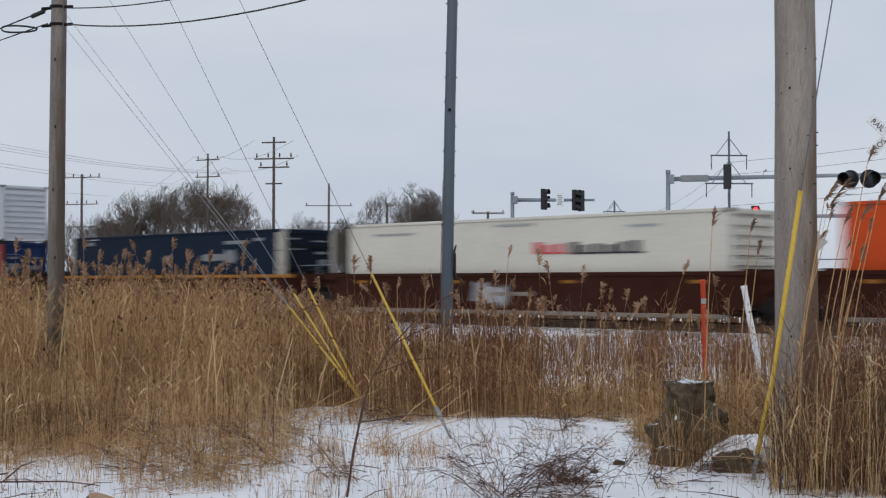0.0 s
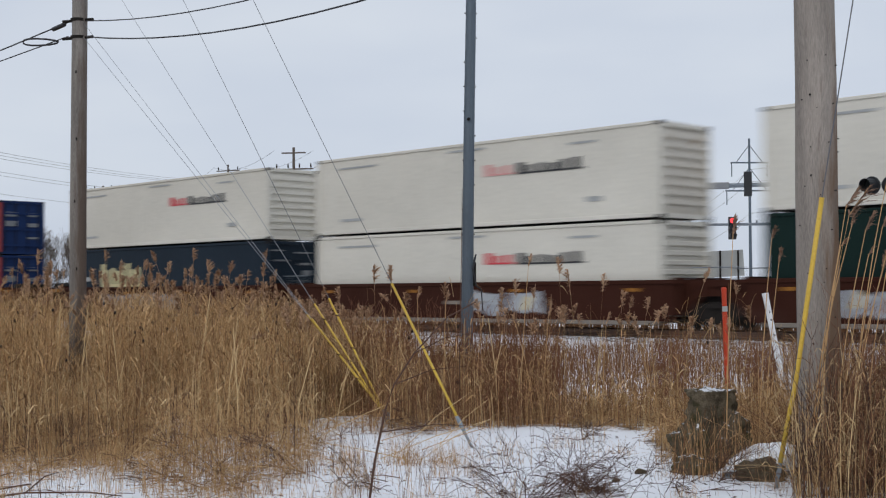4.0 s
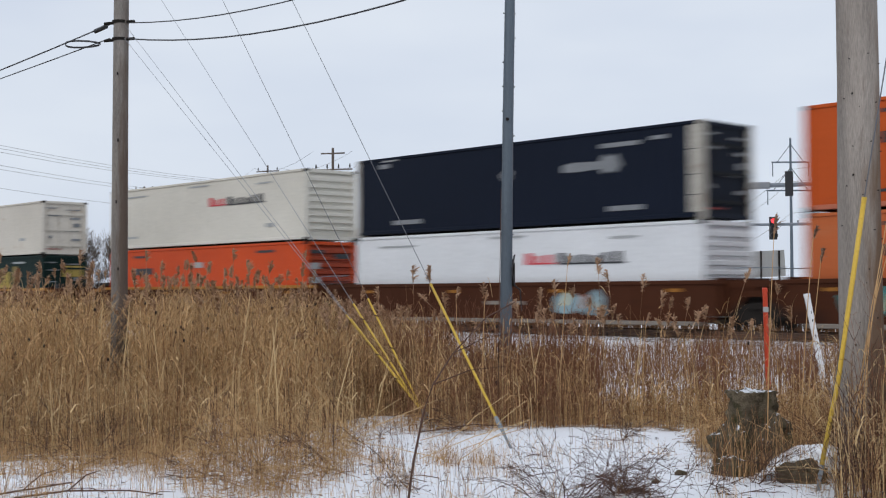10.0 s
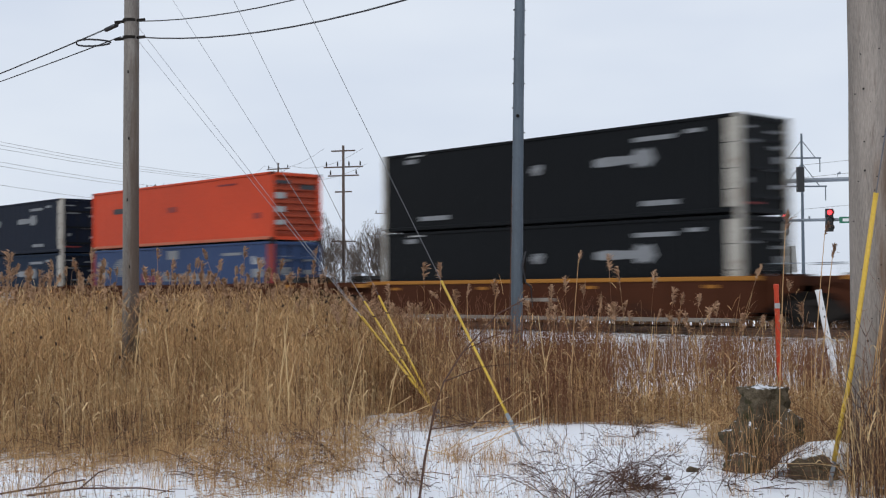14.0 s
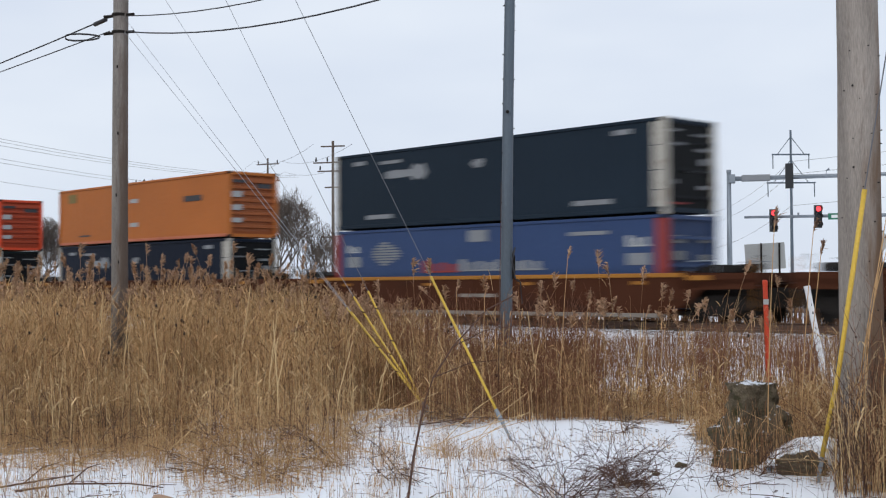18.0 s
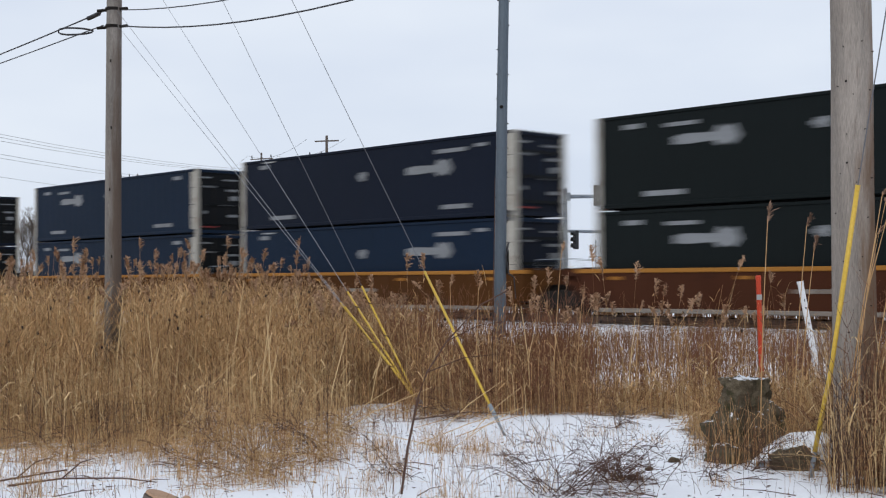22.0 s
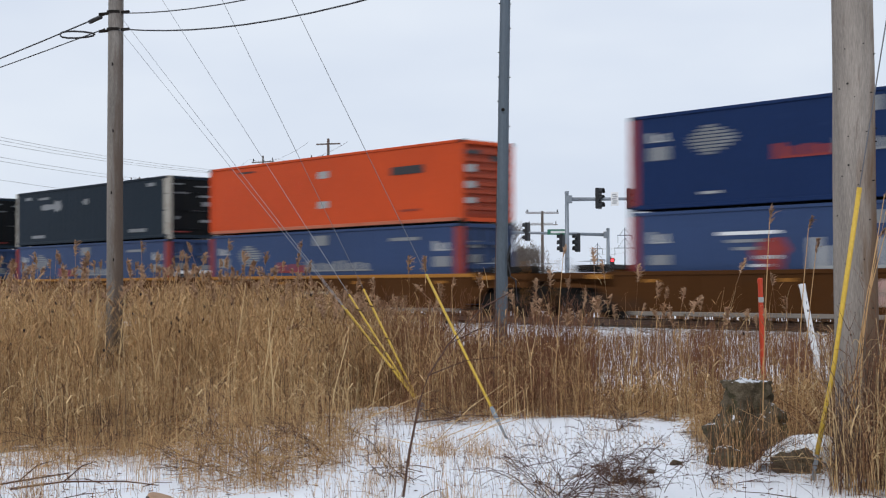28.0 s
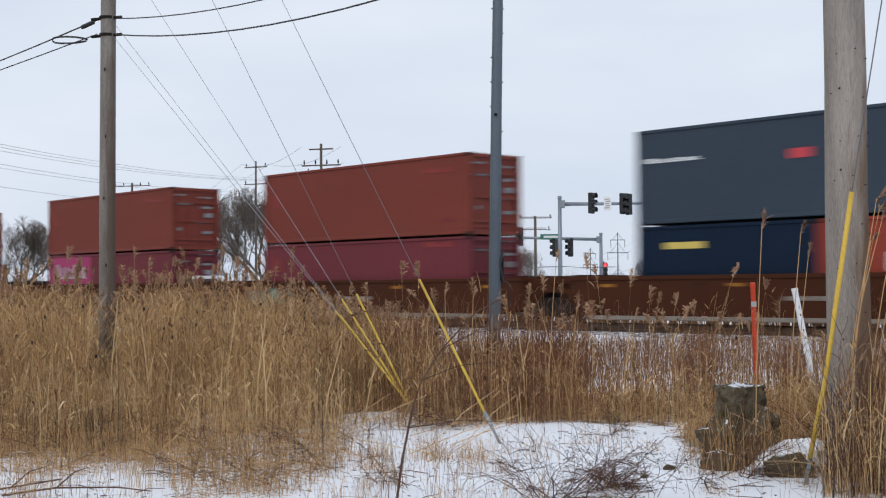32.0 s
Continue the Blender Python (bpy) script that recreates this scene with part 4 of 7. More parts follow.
# left end of each load along the train, what lies low and high, the car's paint, its graffiti, whether its chord is yellow
LOADS = [
    (318.6, "vivid", None, CAR_RUST, [], False),
    (299.08, "white", None, CAR_RUST, [(6.4, 7.9, G_SILVER)], False),
    (279.07, "blue_r", None, CAR_RUST, [], True),
    (255.67, "disc", "silver", CAR_BROWN, [(3.8, 10.8, G_TEAL), (11.2, 13.2, G_GREEN)], False),
    (232.0, "green", "white_faded", CAR_RUST, [(2.2, 6.2, G_SILVER), (7.6, 13.4, G_SILVER)], False),
    (212.41, "white", "white_faded", CAR_RUST, [(8.4, 11.6, G_SILVER)], False),
    (193.11, "navy_gold", "white", CAR_RUST, [(3.2, 10.0, G_SILVER)], False),
    (169.23, "disc", "disc", CAR_BROWN, [(9.0, 11.0, G_PINK)], True),
    (149.76, "white_faded", "blue_r", CAR_BROWN, [(2.0, 4.4, G_CREAM), (9.6, 12.9, G_SILVER)], False),
    (130.32, "blue_r", "white_faded", CAR_BROWN, [(3.8, 6.4, G_SILVER), (7.2, 9.9, G_SILVER), (10.0, 12.7, G_CREAM)], False),
    (106.62, "pale_orange", "orange", CAR_BROWN, [(1.2, 3.6, G_TEAL), (4.0, 9.0, G_BLUE)], False),
    (87.1, "white_clean", "navy_r", CAR_BROWN, [(10.3, 12.5, G_BLUE)], False),
    (67.65, "vivid", "white", CAR_BROWN, [], True),
    (43.92, "green_gold", "beige", CAR_BROWN, [], True),
    (24.31, "disc", "navy_r", CAR_BROWN, [], True),
    (4.1, "ink_r", "ink_r", CAR_BROWN, [], True),
    (-19.44, "disc_faded", "red", CAR_BROWN, [], False),
    (-39.13, "blue_r", "navy_r", CAR_BROWN, [(3.0, 7.0, G_GREEN), (7.2, 11.0, G_SILVER)], False),
    (-58.69, "disc", "maroon", CAR_BROWN, [(11.4, 13.4, G_PINK)], False),
    (-82.46, "disc_faded", "teal_l", CAR_BROWN, [], True),
    (-106.19, "navy_l", "amber", CAR_BROWN, [], False),
    (-129.78, "spruce_l", "red", CAR_AMBER, [], True),
    (-153.5, "spruce_l", "spruce_l", CAR_BROWN, [], True),
    (-173.19, "blue_r", "navy_r", CAR_AMBER, [], True),
    (-192.95, "blue_l", "blue_l", CAR_AMBER, [], True),
    (-216.59, "navy_l", "navy_l", CAR_BROWN, [], True),
    (-240.53, "disc", "ink_l", CAR_AMBER, [(10.2, 13.0, G_PINK)], True),
    (-259.77, "green_gold", "beige_square", CAR_BROWN, [(3.0, 9.0, G_PINK)], False),
    (-279.91, "block", "disc", CAR_AMBER, [(7.7, 14.3, G_PINK)], False),
    (-303.56, "disc_faded", "vivid_r", CAR_AMBER, [], True),
    (-323.16, "disc_faded", "teal_l", CAR_AMBER, [], True),
    (-342.95, "disc_faded", "teal_l", CAR_AMBER, [], True),
    (-364.7, "pair20", "grey40", CAR_BROWN, [], False),
    (-384.21, "plum40", "oxide40", CAR_BROWN, [(1.0, 4.0, G_TEAL)], False),
    (-403.73, "pink40", "oxide40", CAR_BROWN, [], False),
    (-427.3, "plum40", "oxide40", CAR_BROWN, [], False),
]


def truck(parent, x):
    """A four-wheeled truck under a car's end."""
    tr = Shape()
    for y in (-0.98, 0.98):
        tr.prism([(x - 1.25, 0.52), (x - 0.95, 0.78), (x - 0.4, 0.80), (x, 0.86), (x + 0.4, 0.80), (x + 0.95, 0.78), (x + 1.25, 0.52), (x + 0.8, 0.40), (x + 0.35, 0.22), (x - 0.35, 0.22), (x - 0.8, 0.40)], y - 0.07, y + 0.07)
    tr.box(x - 0.25, x + 0.25, -1.05, 1.05, 0.45, 0.72, 0.05)
    bogie = part("truck", tr, DARK_STEEL, parent)
    for dx in (-0.88, 0.88):
        for y in (-0.75, 0.75):
            part("wheel", Shape().tube([(x + dx, y - 0.07, 0.42), (x + dx, y + 0.03, 0.42), (x + dx, y + 0.07, 0.42)], [0.42, 0.42, 0.34], 20), DARK_STEEL, bogie)
        part("axle", Shape().tube([(x + dx, -0.95, 0.42), (x + dx, 0.95, 0.42)], 0.075, 8), DARK_STEEL, bogie)
    for k in (-0.18, 0, 0.18):
        part("spring", Shape().tube([(x + k, -1.0, 0.3), (x + k, -1.0, 0.6)], 0.07, 8), DARK_STEEL, bogie)


def well_car(paint_mat, yellow, graffiti, left, right, shade):
    """One well of a double-stack car. left, right: 'joint' or 'coupler'."""
    car = empty("well_car", Matrix(), f"{shade} double-stack well car on steel wheels", "railway car", "well cars of the train")
    hw, top, low, half = 1.42, 1.50, 0.16, 8.45
    for side in (-1, 1):
        y0, y1 = sorted((side * hw, side * (hw - 0.03)))
        part("side_plate", Shape().box(-half, half, y0, y1, low + 0.12, top - 0.10), paint_mat, car)
        y0, y1 = sorted((side * (hw + 0.05), side * (hw - 0.10)))
        part("top_chord", Shape().box(-half - 0.3, half + 0.3, y0, y1, top - 0.13, top, 0.02), CHORD_YELLOW if yellow else paint_mat, car)
        part("bottom_chord", Shape().box(-half + 0.5, half - 0.5, y0, y1, low, low + 0.13, 0.02), SILL_PALE, car)
        for i in range(9):
            x = -half + 0.9 + i * (2 * half - 1.8) / 8
            y0, y1 = sorted((side * hw, side * (hw + 0.04)))
            part("side_rib", Shape().box(x - 0.05, x + 0.05, y0, y1, low + 0.13, top - 0.13, 0.008), paint_mat, car)
        y0, y1 = sorted((side * hw, side * (hw + 0.012)))
        for x in (-7.2, -2.5, 2.4, 7.1):
            part("reflector", Shape().box(x - 0.22, x + 0.22, y0, side * (hw + 0.016) if side > 0 else y1, top - 0.34, top - 0.24) if side > 0 else Shape().box(x - 0.22, x + 0.22, -hw - 0.016, -hw, top - 0.34, top - 0.24), CHORD_YELLOW, car)
    part("hatch_plate", Shape().box(-0.9, 0.9, -hw - 0.01, -hw, 0.76, 0.88), SILL_PALE, car, "bare steel strip")
    for x in (-4.4, 4.4):
        part("cross_beam", Shape().box(x - 0.2, x + 0.2, -hw + 0.03, hw - 0.03, low + 0.02, low + 0.16), DARK_STEEL, car)
    for x0, x1, g in graffiti:
        tag = random.Random(int(x0 * 91 + x1 * 17))
        n = max(6, int((x1 - x0) * 2.4))
        hem = [(x0 - 8.07 + (x1 - x0) * (k + tag.uniform(-0.25, 0.25)) / n, low + 0.18 + tag.uniform(0, 0.28)) for k in range(n + 1)]
        crest = [(x0 - 8.07 + (x1 - x0) * (k + tag.uniform(-0.25, 0.25)) / n, top - 0.2 - tag.uniform(0, 0.34)) for k in range(n + 1)]
        sign = part("graffiti", Shape().prism(hem + crest[::-1], -hw - 0.006, -hw), g, car)
        for k in range(1, n - 1, 2):
            xa, wd = x0 - 8.07 + (x1 - x0) * k / n, (x1 - x0) / n
            z0 = low + 0.36 + tag.uniform(0, 0.2)
            part("letter_stroke", Shape().prism([(xa, z0), (xa + wd * 0.6, z0 + 0.05), (xa + wd * tag.uniform(0.7, 1.1), z0 + 0.42), (xa + wd * 0.5, z0 + 0.5), (xa + wd * tag.uniform(0.1, 0.4), z0 + 0.28)], -hw - 0.012, -hw - 0.006), (G_SILVER, DARK_OXIDE, G_CREAM, G_PINK)[(k // 2 + int(x0)) % 4], sign)
    for e, kind in ((-1, left), (1, right)):
        stop = 9.78 if kind == "joint" else 11.35
        a, b = sorted((e * half, e * (half + 0.25)))
        part("bulkhead", Shape().box(a, b, -hw + 0.03, hw - 0.03, low + 0.3, top + 0.06, 0.02), paint_mat, car)
        wide = 1.1 if kind == "joint" else 1.38
        a, b = sorted((e * (half + 0.25), e * stop))
        part("end_platform", Shape().prism([(a, 1.02 if e > 0 else 1.22), (b, 1.22 if e > 0 else 1.02), (b, top - 0.02), (a, top - 0.02)], -wide, wide), paint_mat, car)
        part("draft_sill", Shape().box(a, b, -0.85, 0.85, 0.48, 1.05, 0.04), DARK_STEEL, car)
        for side in (-1, 1):
            y0, y1 = sorted((side * wide, side * (wide - 0.05)))
            part("side_skirt", Shape().prism([(e * half, 0.42), (e * (half + 0.5), 0.62), (e * (half + 0.9), 1.0), (e * stop, 1.02), (e * stop, 1.30), (e * half, 1.30)][::e], y0, y1), paint_mat, car)
        for side in (-1, 1):
            y = side * wide
            part("handrail", Shape().tube([(e * (half + 0.5), y, top), (e * (half + 0.5), y, top + 0.34), (e * (half + 1.5), y, top + 0.34), (e * (half + 1.5), y, top)], 0.018, 6), GALV, car)
        if kind == "coupler":
            part("coupler", Shape().box(*sorted((e * stop, e * 11.92)), -0.14, 0.14, 0.72, 0.98, 0.03), DARK_STEEL, car)
            part("brake_box", Shape().prism([(e * 9.0, top), (e * 9.0, top + 0.10), (e * 9.35, top + 0.24), (e * 9.95, top + 0.22), (e * 10.05, top)][::-e], -1.05, -0.25), DARK_STEEL, car)
            part("air_reservoir", Shape().tube([(e * 9.1, 0.35, top + 0.11), (e * 10.3, 0.35, top + 0.11)], 0.12, 12), DARK_STEEL, car)
            part("brake_cylinder", Shape().tube([(e * 10.2, -0.6, top + 0.12), (e * 10.9, -0.6, top + 0.12)], 0.13, 10), DARK_STEEL, car)
            part("brake_wheel", Shape().tube([(e * 11.1 + 0.0, -0.9 + 0.2 * math.cos(k * math.pi / 6), top + 0.28 + 0.2 * math.sin(k * math.pi / 6)) for k in range(13)], 0.016, 5), DARK_STEEL, car)
            part("ladder_post", Shape().tube([(e * 11.2, -1.36, 0.4), (e * 11.2, -1.36, top + 0.4)], 0.02, 6), CHORD_YELLOW, car)
            for z in (0.5, 0.85, 1.2):
                part("ladder_rung", Shape().tube([(e * 11.2, -1.36, z), (e * 10.7, -1.36, z)], 0.014, 6), DARK_STEEL, car)
            part("end_reflector", Shape().box(*sorted((e * 8.9, e * 9.7)), -wide - 0.01, -wide, 1.28, 1.42), CHORD_YELLOW, car)
            truck(car, e * 9.75)
        elif e < 0:
            truck(car, e * 9.78)
    return car


protos, centres = {}, [u + (L40 / 2 if u < -360 else L53 / 2) for u, *_ in LOADS]
for i, (u, lower, upper, paint_mat, graffiti, yellow) in enumerate(LOADS):
    c = centres[i]
    lead = "coupler" if i == 0 or centres[i - 1] - c > 21.5 else "joint"
    tail = "coupler" if i + 1 == len(LOADS) or c - centres[i + 1] > 21.5 else "joint"
    shade = {CAR_RUST: "dull rust-red", CAR_BROWN: "rusty brown", CAR_AMBER: "weathered amber"}[paint_mat]
    shade += " graffiti-painted" if graffiti else ""
    send(well_car(paint_mat, yellow, graffiti, tail, lead, shade), c, RAIL_TOP)
    stack = [(lower, 0.0, LOW)] if lower != "pair20" else [("blue20", -3.06, LOW), ("red20", 3.06, LOW)]
    if upper:
        stack.append((upper, 0.0, LOW + STYLES[lower if lower != "pair20" else "red20"][1] + 0.05))
    for key, shift, z in stack:
        if key not in protos:
            protos[key] = ob = container(STYLES[key])
        else:
            ob = copy_thing(protos[key], Matrix())
        send(ob, c + shift, z)


# ---- poles, guys and cables near the camera ----
def pole_shape(lean_x, lean_y, h, r0, r1, z0=-0.4, sides=20, knots=9):
    pts, rad = [], []
    for i in range(knots):
        z = z0 + (h - z0) * i / (knots - 1)
        pts.append((lean_x * z + 0.004 * math.sin(i * 1.9), lean_y * z + 0.004 * math.cos(i * 2.3), z))
        rad.append(r0 + (r1 - r0) * i / (knots - 1))
    return Shape().tube(pts, rad, sides)


LP = Vector((-6.35, 25.21, 0))
left_pole = empty("utility_pole", pose(*LP), "tall weathered wooden utility pole standing in reeds", "utility pole", "wooden utility poles")
part("shaft", pole_shape(0.002, 0, 15.0, 0.165, 0.125), OLD_POLE, left_pole, smooth=True)
for z in (6.59, 6.93):
    part("clamp", Shape().tube([(0, 0, z - 0.03), (0, 0, z + 0.03)], 0.160, 16), DARK_STEEL, left_pole)
    part("through_bolt", Shape().tube([(-0.34, 0.12, z), (0.3, -0.12, z)], 0.03, 8), DARK_STEEL, left_pole)
for z, a in ((2.1, 0.4), (3.4, -0.5), (4.6, 0.1), (5.9, -0.2)):
    part("staple_plate", Shape().box(-0.012 + a * 0.05, 0.012 + a * 0.05, -0.170, -0.155, z - 0.03, z + 0.03), DARK_STEEL, left_pole)

RP = Vector((3.59, 11.21, 0))
right_pole = empty("utility_pole", pose(*RP), "thick grey weathered wooden utility pole beside the camera", "utility pole", "wooden utility poles")
part("shaft", pole_shape(-0.001, 0, 12.0, 0.192, 0.14, sides=28, knots=14), WOOD_POLE, right_pole, smooth=True)
part("ground_wire_cover", Shape().tube([(-0.02, -0.196, 0.0), (-0.02, -0.19, 1.4)], 0.014, 6), WOOD_POLE, right_pole)
for k in range(26):
    ang = radians(-160 + (k * 67) % 140)
    z = 1.3 + (k * 0.377) % 2.6
    part("nail", Shape().tube([(0.17 * math.cos(ang), 0.17 * math.sin(ang), z), (0.193 * math.cos(ang), 0.193 * math.sin(ang), z)], 0.005, 5), DARK_STEEL, right_pole)
for z in (1.15, 1.9, 2.6, 3.3):
    part("nail", Shape().tube([(-0.1, -0.15, z), (-0.105, -0.172, z)], 0.009, 6), DARK_STEEL, right_pole)

grey_pole = empty("steel_pole", pose(1.0, 21.98, 0, 0, 0, 12), "blue-grey weathered steel pole with small step lugs", "pole")
part("shaft", pole_shape(0.0178, 0, 13.0, 0.105, 0.072, sides=12), BLUE_STEEL, grey_pole)
for i in range(18):
    z = 2.6 + i * 0.42
    r = 0.100 - 0.0025 * z
    for sd in (-1, 1):
        x = 0.0178 * z + sd * (r + 0.004)
        if (i + (sd > 0)) % 2 or i % 3 == 0:
            part("step_lug", Shape().tube([(x - sd * 0.02, 0, z), (x + sd * 0.02, 0, z)], 0.011, 6), DARK_STEEL, grey_pole)
part("meter_box", Shape().box(0.10, 0.17, -0.06, 0.06, 1.72, 2.12, 0.01), DARK_STEEL, grey_pole)
part("drop_cable", Shape().tube([(0.12, -0.02, 2.1), (0.16, -0.09, 2.25), (0.10, -0.11, 2.0), (0.16, -0.10, 1.72), (0.26, -0.05, 1.66), (0.3, 0, 1.3)], 0.013, 6), WIRE, grey_pole)
part("hand_hole", Shape().tube([(0.04, -0.10, 4.55), (0.04, -0.118, 4.55)], 0.03, 10), DARK_STEEL, grey_pole)

# overhead cables from pole to pole
def sagging(name, a, b, r, drop, material, label):
    cable(name, a, b, drop, r, material, label, "overhead cables")


sagging("overhead_cable", LP + Vector((0.2, -0.2, 6.88)), RP + Vector((0, 0.1, 6.22)), 0.011, 0.565, WIRE, "black overhead cable between the wooden poles")
sagging("overhead_cable", LP + Vector((0.2, -0.2, 6.57)), RP + Vector((0, 0.1, 5.75)), 0.0135, 0.612, WIRE, "black overhead cable between the wooden poles")
far_end = LP - ALONG * 42
sagging("overhead_cable", LP + Vector((-0.25, 0.2, 6.94)), far_end + Vector((0, 0, 6.9)), 0.015, 0.55, WIRE, "black overhead cable running off along the line")
sagging("overhead_cable", LP + Vector((-0.25, 0.2, 6.66)), far_end + Vector((0, 0, 6.6)), 0.012, 0.35, WIRE, "thin overhead cable running off along the line")
q = LP + Vector((-0.85, 1.1, 6.62))
loop = [q + Vector((0.36 * math.cos(k * 0.5) * (1 + 0.3 * math.cos(k * 0.5)) - 0.3, 0, 0.07 * math.sin(k * 0.5) + 0.10)) for k in range(13)]
tagged(part("cable_loop", Shape().tube(loop, 0.02, 6), WIRE, smooth=True), "black loop of spare cable tied to the overhead line", "cable")
tagged(part("splice_case", Shape().tube([LP + Vector((-0.38, 0.38, 6.93)), LP + Vector((-0.68, 0.7, 6.90))], 0.045, 8), WIRE), "black cable splice on the overhead line", "cable")
# the next pole along, which carries the far ends of the cables
far_pole = empty("utility_pole", pose(*far_end), "wooden utility pole farther along the railway", "utility pole", "wooden utility poles")
part("shaft", pole_shape(0, 0, 9.5, 0.16, 0.12), WOOD_POLE, far_pole, smooth=True)

# guys from the pole's upper part down to anchors with yellow guards
GUYS = [((0.67, 13.39), 14.1, 0.41, 2.36, 0.0150, GUY_GREY), ((-0.19, 15.65), 11.3, 0.10, 2.15, 0.0140, GUY_GREY), ((-0.17, 15.5), 8.5, 0.22, 2.43, 0.0135, STRAND), ((-0.12, 15.3), 6.88, 0.37, 2.46, 0.0135, STRAND), ((-0.10, 15.45), 6.6, 0.36, 2.62, 0.0135, STRAND)]
scraps = random.Random(77)
for (ax, ay), hi, low_, glen, gr, strand in GUYS:
    a = Vector((ax, ay, 0.0))
    top = LP + Vector((0.1, -0.1, hi))
    way = (top - a).normalized()
    tagged(part("guy_wire", Shape().tube([a + way * 0.3, top], 0.0040, 6), strand), "thin steel guy wire from pole to ground anchor", "guy wire", "guy wires")
    g = empty("guy_guard", Matrix.Translation(a), "yellow plastic guard on a slanting guy wire", "guy guard", "yellow guy guards")
    part("tube", Shape().tube([way * low_, way * 0.9, way * glen], [gr, gr, gr * 0.94], 10), YELLOW, g, smooth=True)
    part("anchor_rod", Shape().tube([way * -0.35, way * (low_ + 0.04)], 0.014, 8), GALV, g)
    part("grip", Shape().tube([way * (low_ - 0.22), way * (low_ - 0.1), way * (low_ + 0.01)], [0.016, 0.024, 0.021], 8), GALV, g)
    part("end_cap", Shape().tube([way * (glen - 0.02), way * (glen + 0.015)], gr * 1.02, 10), YELLOW, g)
    if ax < 0:
        for _ in range(2):
            q_ = way * scraps.uniform(0.9, glen - 0.05)
            part("dead_leaf", Shape().tube([q_ + Vector((-0.035, -gr, 0.012)), q_ + Vector((0, -gr - 0.012, 0.0)), q_ + Vector((0.04, -gr, -0.012))], [0.003, 0.009, 0.004], 5), TWIG, g, "dark dead leaf caught on the guard")
# the guard beside the near pole, its guy going to a pole out of sight
ra, rt = Vector((2.985, 10.48, 0.0)), Vector((3.312, 10.23, 2.334))
way = (rt - ra).normalized()
g = empty("guy_guard", Matrix.Translation(ra), "yellow plastic guard with grey anchor grip by the near pole", "guy guard", "yellow guy guards")
part("tube", Shape().tube([way * 0.22, way * 0.9 + Vector((0.022, 0, 0)), way * 1.6 + Vector((0.012, 0, 0)), rt - ra], [0.0195, 0.020, 0.020, 0.0195], 12), YELLOW, g, smooth=True)
part("anchor_rod", Shape().tube([way * -0.3, way * 0.26], 0.012, 8), GALV, g)
for k in range(3):
    part("grip", Shape().tube([way * (-0.1 + 0.12 * q) + Vector((0.013 * math.cos(q * 1.7 + k * 2.1), 0.013 * math.sin(q * 1.7 + k * 2.1), 0)) for q in range(4)], 0.009, 6), GALV, g)
part("end_cap", Shape().tube([(rt - ra) - way * 0.03, (rt - ra) + way * 0.015], 0.0204, 12), YELLOW, g)
tagged(part("guy_wire", Shape().tube([ra + way * 0.3, ra + way * 13], 0.005, 6), FAR_WIRE), "steel guy wire rising from its yellow guard", "guy wire", "guy wires")

# marker posts
m = empty("marker_post", pose(4.87, 19.6, 0), "orange-red plastic utility marker post in dead weeds", "marker post")
part("post", Shape().tube([(0, 0, -0.2), (-0.03, 0, 1.0), (-0.045, 0, 1.62)], 0.037, 12), ORANGE_PVC, m)
part("cap", Shape().tube([(-0.045, 0, 1.60), (-0.046, 0, 1.65), (-0.046, 0, 1.67)], [0.042, 0.042, 0.03], 12), ORANGE_PVC, m)
part("label", Shape().box(-0.083, -0.003, -0.043, -0.037, 1.30, 1.38), SIGN_BACK, m)
m = empty("marker_post", pose(6.40, 21.95, 0), "leaning white plastic utility marker post with dark lettering", "marker post")
lean = Vector((-0.26, 0.1, 1.56)).normalized()
part("post", Shape().tube([lean * -0.2, lean * 1.56], 0.05, 12), WHITE_PVC, m)
part("cap", Shape().tube([lean * 1.54, lean * 1.60], 0.056, 12), WHITE_PVC, m)
for i in range(5):
    p = lean * (0.75 + i * 0.13)
    part("lettering_bar", Shape().box(p.x - 0.004 - 0.006 * (i % 2), p.x + 0.010 - 0.004 * (i % 3), p.y - 0.056, p.y - 0.048, p.z - 0.022, p.z + 0.026 - 0.01 * (i % 2)), BLACK_INK, m)


# ---- stones, stump, by the near pole ----
def boulder(name, size, seed, material, label, m, category="stone"):
    bm = bmesh.new()
    bmesh.ops.create_icosphere(bm, subdivisions=5, radius=1.0)
    planes = []
    pr = random.Random(seed)
    for _ in range(11):
        planes.append((Vector((pr.gauss(0, 1), pr.gauss(0, 1), pr.gauss(0, 1))).normalized(), pr.uniform(0.62, 0.86)))
    for v in bm.verts:
        n = v.co.normalized()
        k = 1 + 0.34 * noise.noise(n * 1.3 + Vector((seed, 0, 0))) + 0.24 * noise.noise(n * 3.2 + Vector((0, seed, 0))) + 0.12 * noise.noise(n * 8) + 0.09 * noise.noise(n * 17) + 0.05 * noise.noise(n * 39)
        p = n * k
        for pn, pd in planes:
            over = p.dot(pn) - pd
            if over > 0:
                p = p - pn * over * 0.62
        v.co = Vector((p.x * size[0], p.y * size[1], p.z * size[2]))
    me = bpy.data.meshes.new(name)
    bm.to_mesh(me)
    bm.free()
    me.polygons.foreach_set("use_smooth", [True] * len(me.polygons))
    return tagged(piece(name, me, material, m=m), label, category)


